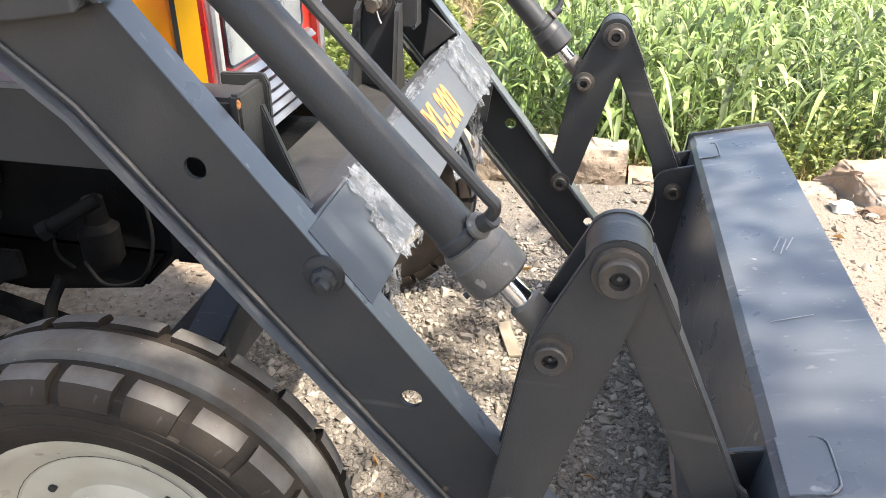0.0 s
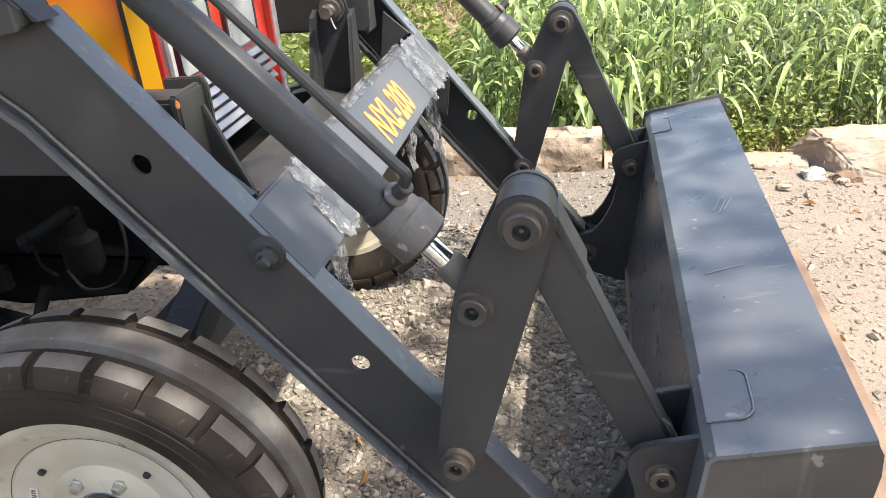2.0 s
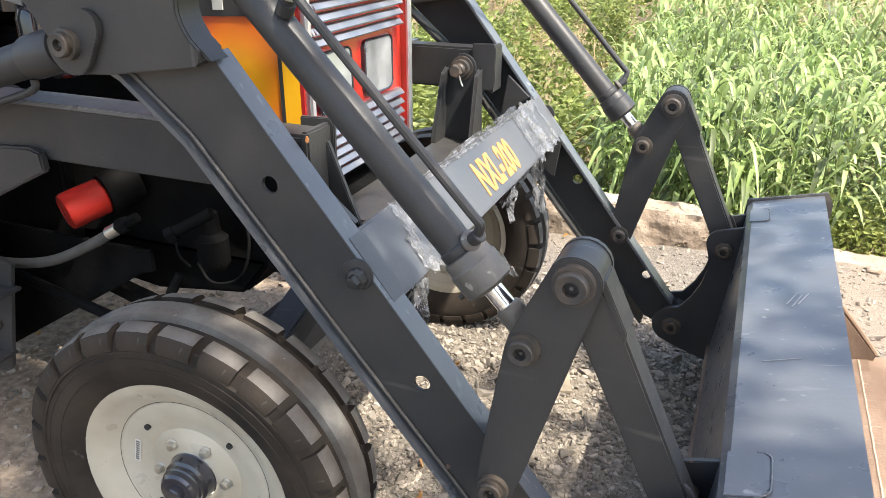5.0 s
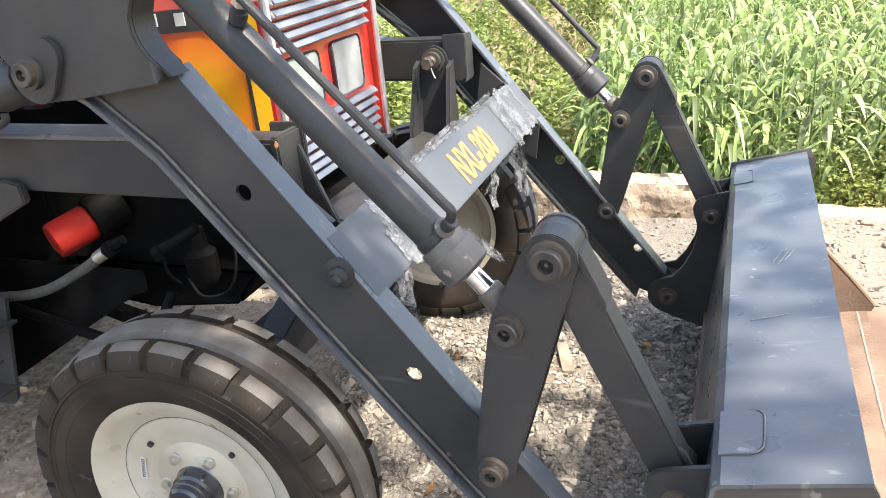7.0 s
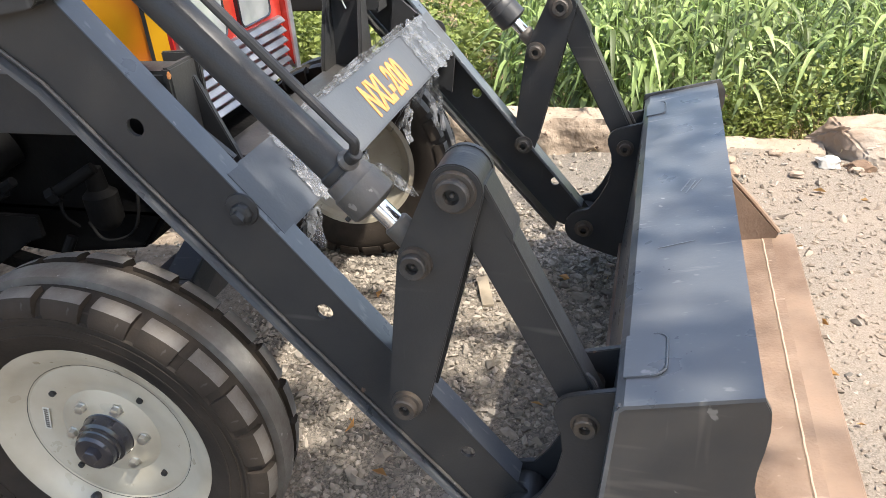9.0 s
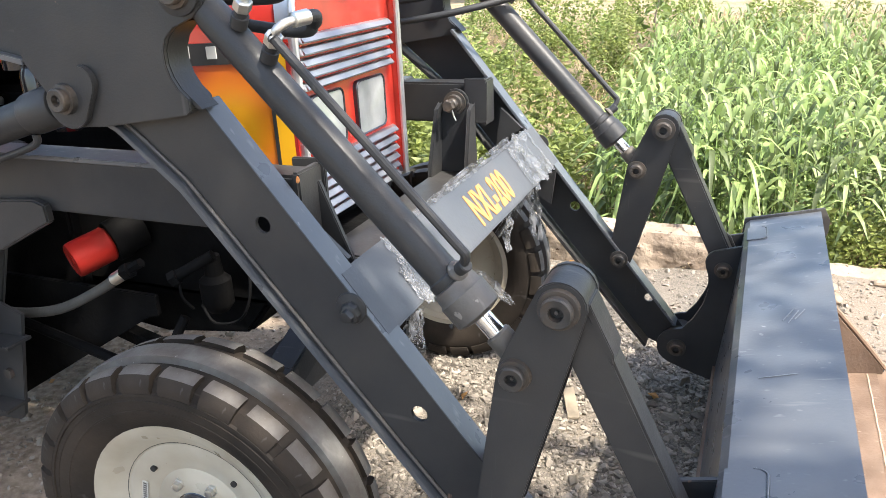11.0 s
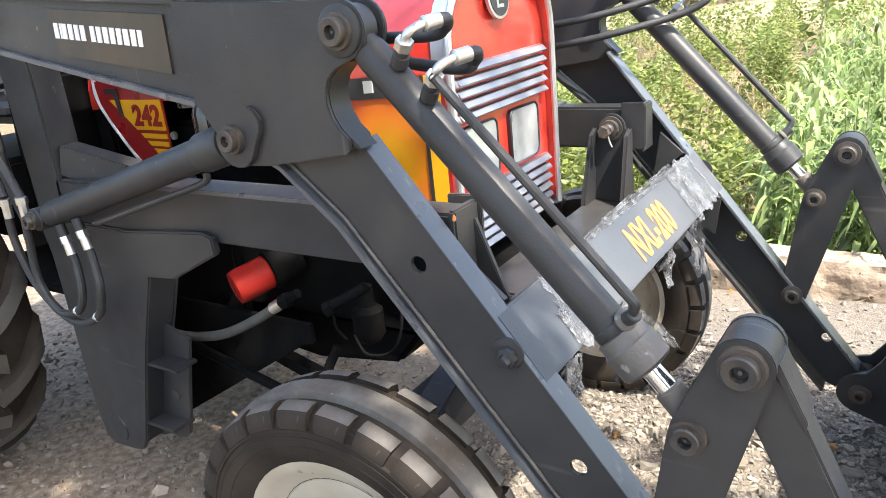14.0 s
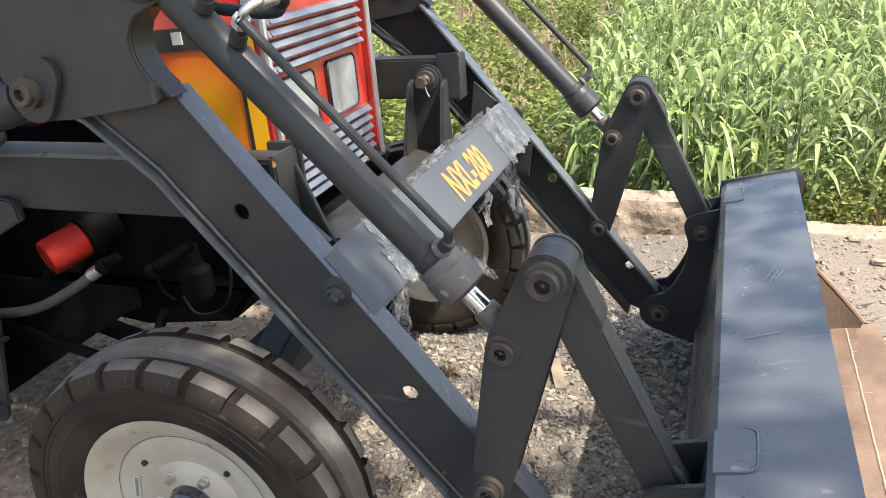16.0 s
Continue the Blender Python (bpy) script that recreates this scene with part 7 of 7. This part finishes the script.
def weeds():
    rng = np.random.RandomState(8)
    P, D, S = [], [], []
    straw = []
    for c in range(470):
        y = 2.55 + 11.5 * rng.uniform(0, 1) ** 1.3
        x = rng.uniform(-3.2 - 0.75 * y, -0.25 - 0.10 * (y - 2.3) + (0.35 if y > 5 else 0) + max(0, y - 7) * 0.9)
        z0 = ground_z(x, y)
        r, h = rng.uniform(0.16, 0.40) * (0.8 + 0.05 * y), rng.uniform(0.30, 1.10) ** 1.2 * (0.9 + 0.02 * y)
        if rng.uniform() < (0.36 if y < 5.5 else 0.62):
            straw.append((x, y, z0, r))
            continue
        n = 440
        a, q, t = rng.uniform(0, math.tau, n), rng.uniform(0, 1, n) ** 0.32, rng.uniform(0.05, 1, n) ** 0.7
        P.append(np.stack([x + r * q * np.cos(a) * (1.15 - 0.45 * t), y + r * q * np.sin(a) * (1.15 - 0.45 * t), z0 + h * t * (1.1 - 0.4 * q * q)], 1))
        D.append(np.stack([np.cos(a) + rng.normal(0, 0.5, n), np.sin(a) + rng.normal(0, 0.5, n), rng.uniform(-0.7, 0.7, n)], 1))
        S.append(rng.uniform(0.026, 0.064, n) * rng.uniform(0.75, 1.2) * (1 + 0.02 * y))
    for c in range(9):
        x, y, r, h, n = rng.uniform(0.72, 1.28), rng.uniform(2.40, 2.52), rng.uniform(0.08, 0.14), rng.uniform(0.16, 0.42), 170
        a, q, t = rng.uniform(0, math.tau, n), np.sqrt(rng.uniform(0, 1, n)), rng.uniform(0.05, 1, n)
        P.append(np.stack([x + r * q * np.cos(a), y + r * q * np.sin(a), ground_z(x, y) + h * t * (1.1 - 0.5 * q * q)], 1))
        D.append(np.stack([np.cos(a) + rng.normal(0, 0.5, n), np.sin(a) + rng.normal(0, 0.5, n), rng.uniform(-0.2, 0.9, n)], 1))
        S.append(rng.uniform(0.018, 0.040, n))
    ob = leaf_cloud("weeds", np.concatenate(P), np.concatenate(D), np.concatenate(S), WEED, seed=4, aspect=0.7)
    tagged(ob, "low yellow-green weeds covering the field margin", "weeds", kind="stuff")
    n = 44
    Bs, Hs, Ls, Ws, Ds = [], [], [], [], []
    extra = [(rng.uniform(0.3, 2.6), rng.uniform(2.32, 2.55), -0.05, 0.16) for _ in range(30)]
    for x, y, z0, r in straw + extra:
        for _ in range(n):
            a, q = rng.uniform(0, math.tau), math.sqrt(rng.uniform(0, 1))
            Bs.append((x + r * q * math.cos(a), y + r * q * math.sin(a), z0))
            Hs.append((rng.normal(0, 0.5), rng.normal(0, 0.5), 1))
            Ls.append(rng.uniform(0.18, 0.60) * (0.5 if y < 2.6 else 1))
            Ws.append(rng.uniform(0.005, 0.013))
            Ds.append(rng.uniform(0.1, 0.9))
    blades("dry_grass", np.array(Bs), np.array(Hs), np.array(Ls), np.array(Ws), np.array(Ds), STRAW, "dry straw-coloured grass among the weeds", "dry grass", 4)


weeds()


def sapling(x, y, height):
    """A lone thin stem with pairs of broad pale leaves standing out of the weeds."""
    rng = np.random.RandomState(23)
    z0 = ground_z(x, y)
    root = thing("sapling", (x, y, z0), "thin leafy green sapling standing among weeds", "sapling")
    line = [Vector((x + 0.05 * math.sin(2.1 * k), y, z0 + height * k / 4)) for k in range(5)]
    part("stem", tube(B(), line, 0.009, 7, 4), BARK, root)
    t = np.sort(rng.uniform(0.25, 1.0, 110))
    a = rng.uniform(0, math.tau, 110)
    q = rng.uniform(0.02, 0.16, 110) * (1.25 - 0.6 * t)
    pts = np.stack([x + 0.05 * np.sin(8.4 * t) + q * np.cos(a), y + q * np.sin(a), z0 + height * t], 1)
    leaf_cloud("foliage", pts, np.stack([np.cos(a), np.sin(a), rng.uniform(-0.8, 0.4, 110)], 1), rng.uniform(0.06, 0.12, 110), WEED, "broad pale green leaves", root, 5, 0.75)


sapling(-0.50, 7.05, 1.52)


# ---- trees ----
def tree(at, height, spread, mt, seed, label, leaves=2600, leaf=0.16, trunk_h=0.35, droop=0.0, name="tree", clump=1.0, core=0, hang=0.0):
    rng = np.random.RandomState(seed)
    x0, y0, z0 = at
    root = thing(name, at, label, "tree", "trees")
    tb = B()
    th = height * trunk_h
    top = Vector((x0 + rng.normal(0, 0.05) * height, y0, z0 + th))
    tr = height * 0.014 + 0.04

    def limb(p, q, r0, r1, sag=0.0):
        pts = [p, p.lerp(q, 0.5) + Vector((rng.normal(0, 0.06), rng.normal(0, 0.06), 0.04)) * (q - p).length, q]
        line = smooth_line(pts, 4)
        rings = []
        for i, c in enumerate(line):
            r = r0 + (r1 - r0) * i / (len(line) - 1)
            d = (line[min(i + 1, len(line) - 1)] - line[max(i - 1, 0)]).normalized()
            a = d.orthogonal().normalized()
            b = d.cross(a)
            rings.append([tb.verts.new(c + (a * math.cos(k * math.tau / 7) + b * math.sin(k * math.tau / 7)) * r) for k in range(7)])
        for a, b in zip(rings, rings[1:]):
            for k in range(7):
                tb.faces.new((a[k], a[(k + 1) % 7], b[(k + 1) % 7], b[k]))

    limb(Vector((x0, y0, z0 - 0.3)), top, tr * 1.25, tr * 0.8)
    P, D, S = [], [], []
    nl = 9
    for k in range(nl):
        a = k * math.tau / nl + rng.normal(0, 0.3)
        q = rng.uniform(0.35, 0.9)
        tip = Vector((x0 + spread * q * math.cos(a), y0 + spread * q * math.sin(a), z0 + th + (height - th) * rng.uniform(0.15, 0.9) * (1.05 - 0.4 * q)))
        limb(top.lerp(Vector((x0, y0, z0)), rng.uniform(0, 0.25)), tip, tr * 0.5, tr * 0.1)
        for _ in range(6 + (core if k == 0 else 0)):
            c = (tip if _ < 6 else top + Vector((0, 0, (height - th) * 0.45))) + Vector(rng.normal(0, 1, 3)) * spread * 0.24
            cr = spread * rng.uniform(0.16, 0.34) * clump
            n = leaves // (nl * 6)
            g = rng.standard_normal((n, 3))
            g /= np.linalg.norm(g, axis=1, keepdims=True)
            rad = cr * rng.uniform(0.35, 1.0, (n, 1)) ** 0.6
            pts = np.array(c) + g * rad * np.array([1 - 0.5 * hang, 1 - 0.5 * hang, 0.72 + hang])
            pts[:, 2] = np.maximum(pts[:, 2], z0 + th * (0.75 - droop))
            P.append(pts)
            D.append(g + rng.normal(0, 0.5, (n, 3)) - np.array([0, 0, 0.25 + droop]))
            S.append(rng.uniform(0.6, 1.3, n) * leaf)
    part("trunk", tb, BARK, root, "rough brown trunk with limbs")
    leaf_cloud("crown", np.concatenate(P), np.concatenate(D), np.concatenate(S), mt, "uneven leafy crown", root, seed)
    return root


far_row = [(-49, 24.5, 5.7, 2.6), (-53, 30, 5.4, 3.0), (-42.4, 25, 5.7, 4.4), (-46, 34, 6.3, 3.6), (-40, 33, 5.9, 4.0), (-41, 42, 7.6, 4.2), (-37, 44, 7.0, 3.6), (-45.8, 58, 6.8, 3.8), (-42, 61, 8.2, 3.6), (-37, 64, 7.6, 3.8), (-52, 14, 5.0, 3.2), (-60, 22, 5.6, 4.0), (-31, 66, 6.6, 3.6), (-24, 64, 6.8, 3.8), (-16, 66, 7.4, 4.0), (-8, 62, 7.0, 4.0), (2, 64, 7.4, 4.2)]
for k, (x, y, h, sp) in enumerate(far_row):
    tree((x, y, -0.3), h * 1.16, sp, FAR_LIGHT if k in (2, 4, 10) else FAR_HAZE_GREEN, 100 + k, "broad green field tree in the distance", (42000 if k in (2, 4) else 26000) if k < 10 else 6000, 0.21 if k < 10 else 0.32, 0.07)
tree((-5.6, 21.8, -0.1), 7.6, 3.4, TREE_LIGHT, 41, "yellow-green roadside tree with hanging branches", 30000, 0.12, 0.16, 0.6, clump=0.62, hang=0.75)
tree((-15.6, 32.0, -0.1), 10.6, 3.4, TREE_GREEN, 47, "tall green roadside tree behind the shop", 26000, 0.14, 0.30, 0.1)
for sx, sy, sh in ((-5.9, 21.4, 3.6), (-6.9, 22.6, 2.4)):
    tree((sx, sy, -0.15), sh, 1.5, TREE_LIGHT, int(sh * 10), "yellow-green saplings under the roadside tree", 8000, 0.085, 0.10, 0.3, "sapling")
for k in range(12):
    tree((-46 + 2.6 * k, 19.0 + 1.9 * k + 2.0 * (k % 2), -0.3), 2.2 + 0.4 * ((k * 7) % 4), 2.0, FAR_LIGHT if k % 3 == 0 else FAR_HAZE_GREEN, 160 + k, "low green shrub in the far field", 2600, 0.18, 0.05, 0.0, "shrub")
for k in range(5):
    tree((-9.0 + 1.3 * k, 34.5 - 0.9 * k, -0.2), 2.6 + 0.4 * (k % 3), 1.6, FAR_LIGHT if k % 2 else TREE_LIGHT, 150 + k, "low green shrub along the roadside", 2600, 0.16, 0.06, 0.0, "shrub")
for k in range(9):
    tree((-3.5 + 1.5 * k, 31.0 + 1.3 * (k % 3), -0.2), 2.3 + 0.5 * ((k * 5) % 4), 1.5, TREE_GREEN if k % 3 else FAR_LIGHT, 140 + k, "low green shrub along the roadside", 2600, 0.16, 0.06, 0.0, "shrub")
tree((-14.2, 34.0, -0.1), 8.6, 3.4, TREE_LIGHT, 42, "yellow-green roadside tree with hanging branches", 9000, 0.2, 0.40, 0.1)
tree((-3.4, 30.0, -0.1), 8.0, 4.2, TREE_GREEN, 43, "dark green roadside tree with a wide crown", 20000, 0.15, 0.30, 0.0)
tree((0.8, 26.0, -0.1), 7.0, 3.2, TREE_GREEN, 44, "dark green roadside tree with a wide crown", 6000, 0.16, 0.35, 0.0)
tree((2.00, -1.50, 0.0), 7.2, 2.4, TREE_GREEN, 64, "shade tree beside the yard casting dappled shadow", 1700, 0.14, 0.62, 0.0, clump=0.50, core=24)
tree((0.95, -1.85, 0.0), 7.4, 2.4, TREE_GREEN, 46, "shade tree beside the yard casting dappled shadow", 7000, 0.14, 0.60, 0.0, clump=0.60)

# ---- roadside building ----
shop = thing("shop_building", (-11.8, 27.0, 0), "low brick roadside shop with a blue awning", "building")
ba = Vector((-16.05, 24.1, 0))
bb = Vector((-13.05, 25.75, 0))
bx = (bb - ba).normalized()
by = Vector((-bx.y, bx.x, 0))


def wall_box(name, o, ex, ey, lx, ly, z0, z1, mt, parent, label=""):
    bm = B()
    vs = [bm.verts.new(o + ex * a + ey * b + Vector((0, 0, z))) for z in (z0, z1) for a, b in ((0, 0), (lx, 0), (lx, ly), (0, ly))]
    for f in ((3, 2, 1, 0), (4, 5, 6, 7), (0, 1, 5, 4), (1, 2, 6, 5), (2, 3, 7, 6), (3, 0, 4, 7)):
        bm.faces.new([vs[i] for i in f])
    return part(name, bm, mt, parent, label)


wall = wall_box("wall", ba, bx, by, 3.42, 0.23, -0.3, 2.28, MORTAR, shop, "bare red brick side wall")
wall_box("coping", ba - by * 0.02, bx, by, 3.44, 0.30, 2.28, 2.50, MORTAR, shop, "crumbling plaster coping")
wall_box("corner_pillar", bb - bx * 0.02 - by * 0.03, bx, by, 0.34, 0.30, -0.3, 2.62, PLASTER, shop, "grey plastered corner pillar")
fc = bb + bx * 0.30
fx = (Vector((-8.3, 28.6, 0)) - fc).normalized()
fy = Vector((-fx.y, fx.x, 0))
wall_box("shop_wall", fc + fy * 1.3, fx, fy, 5.2, 0.2, -0.3, 2.5, SHUTTER, shop, "shaded grey shop front with shutters")
wall_box("shop_roof", fc - fy * 0.2, fx, fy, 5.4, 4.0, 2.42, 2.56, PLASTER, shop)
aw = wall_box("awning", fc - fy * 1.1, fx, fy, 5.3, 1.6, 2.30, 2.36, BLUE_SHEET, shop, "blue corrugated awning")
wall_box("fascia", fc - fy * 1.13, fx, fy, 5.3, 0.03, 2.16, 2.44, BLUE_SHEET, aw)
for k in range(26):
    wall_box("awning_rib", fc - fy * 1.1 + fx * (0.1 + 0.2 * k), fx, fy, 0.05, 1.6, 2.36, 2.385, BLUE_SHEET, aw)
for k in range(5):
    wall_box("pillar", fc - fy * 0.3 + fx * (0.75 + 1.05 * k), fx, fy, 0.16, 0.16, -0.3, 2.42, WHITE_PAINT if k < 2 else PLASTER, shop, "pale shop-front pillar")
for k in range(4):
    sh = wall_box("shutter", fc + fy * 1.22 + fx * (0.3 + 1.2 * k), fx, fy, 1.0, 0.06, -0.2, 2.1, SHUTTER, shop, "grey rolling shutter")
wall_box("platform", fc - fy * 0.6, fx, fy, 6.4, 2.0, -0.3, -0.02, PLASTER, shop)
wall_box("rear_wall", ba + by * 4.0, bx, by, 3.6, 0.23, -0.3, 2.4, BRICK, shop)


def motorbike(at, yaw, mt, label, size=0.84):
    root = thing("motorbike", at, label, "motorbike", "parked motorbikes")
    R = Matrix.Translation(at) @ Matrix.Rotation(radians(yaw), 4, "Z") @ Matrix.Scale(size, 4)

    def P(x, y, z):
        return R @ Vector((x, y, z))
    d = (R.to_3x3() @ Vector((0, 1, 0))).normalized()
    for x in (-0.62, 0.62):
        wb = part("wheel", lathe(B(), P(x, 0, 0.3), d, [(-0.04 * size, 0.25 * size), (-0.03 * size, 0.30 * size), (0.03 * size, 0.30 * size), (0.04 * size, 0.25 * size), (-0.04 * size, 0.25 * size)], 28), HOSE, root, "black spoked wheel")
        sp = B()
        for k in range(8):
            a = k * math.tau / 8
            bar(sp, P(x, 0, 0.3), P(x + 0.25 * math.cos(a), 0, 0.3 + 0.25 * math.sin(a)), 0.008, 0.008, d)
        part("spokes", sp, STEEL, wb)
    fr = B()
    for a, b in (((0.62, 0, 0.3), (0.42, 0, 0.92)), ((0.42, 0, 0.85), (-0.1, 0, 0.35)), ((-0.1, 0, 0.35), (-0.62, 0, 0.3)), ((-0.62, 0, 0.3), (-0.45, 0, 0.7)), ((0.4, 0, 0.8), (-0.7, 0, 0.72))):
        bar(fr, P(*a), P(*b), 0.05, 0.05, d)
    part("frame", fr, HOSE, root)
    en = B()
    bmesh.ops.create_icosphere(en, subdivisions=2, radius=1)
    for v in en.verts:
        v.co = P(v.co.x * 0.22, v.co.y * 0.13, 0.42 + v.co.z * 0.17)
    part("engine", en, STEEL, root)
    tk = B()
    bmesh.ops.create_icosphere(tk, subdivisions=2, radius=1)
    for v in tk.verts:
        v.co = P(0.16 + v.co.x * 0.28, v.co.y * 0.14, 0.82 + v.co.z * 0.13)
    part("tank", tk, mt, root)
    st = B()
    bmesh.ops.create_icosphere(st, subdivisions=2, radius=1)
    for v in st.verts:
        v.co = P(-0.38 + v.co.x * 0.40, v.co.y * 0.13, 0.80 + v.co.z * 0.06 + 0.05 * max(0, -v.co.x))
    part("seat", st, HOSE, root)
    ml = B()
    bmesh.ops.create_icosphere(ml, subdivisions=2, radius=1)
    for v in ml.verts:
        v.co = P(0.50 + v.co.x * 0.12, v.co.y * 0.13, 0.92 + v.co.z * 0.14)
    part("headlamp_cowl", ml, mt, root)
    part("handlebar", tube(B(), [P(0.36, -0.35, 1.02), P(0.42, -0.2, 1.05), P(0.45, 0, 1.0), P(0.42, 0.2, 1.05), P(0.36, 0.35, 1.02)], 0.015, 6, 3), STEEL, root)
    part("mudguard", tube(B(), [P(-0.95, 0, 0.5), P(-0.85, 0, 0.62), P(-0.62, 0, 0.66)], 0.05, 8, 3), mt, root)
    part("exhaust", cyl(B(), P(-0.1, -0.14, 0.28), P(-0.8, -0.16, 0.36), 0.045, 12), STEEL, root)


motorbike((-4.45, 23.3, -0.12), 172, MAROON, "red motorbike parked on the dusty verge", 0.8)
motorbike((-3.85, 24.2, -0.12), 160, SHUTTER, "grey motorbike parked on the dusty verge", 0.8)


# ---- bricks of the shop's side wall ----
def brick_courses():
    bm = B()
    box(bm, (-0.115, -0.012, -0.043), (0.115, 0.10, 0.043))
    bmesh.ops.bevel(bm, geom=bm.edges[:], offset=0.006, segments=1, affect="EDGES", clamp_overlap=True)
    me = bpy.data.meshes.new("brick")
    bm.to_mesh(me)
    bm.free()
    me.materials.append(BRICK_PIECE)
    rng = random.Random(17)
    turn = basis(Vector((0, 0, 0)), bx, by)
    for row in range(21):
        z = 2.28 - 0.052 - row * 0.104
        for k in range(14):
            u = 0.125 + k * 0.246 - (0.123 if row % 2 and k else 0.0)
            p = ba + bx * u - by * rng.uniform(-0.006, 0.006) + Vector((0, 0, z + rng.uniform(-0.006, 0.006)))
            ob = new("brick", me)
            ob.parent = wall
            ob.matrix_basis = Matrix.Translation(p) @ turn @ Matrix.Rotation(rng.uniform(-0.03, 0.03), 4, "Y")


brick_courses()
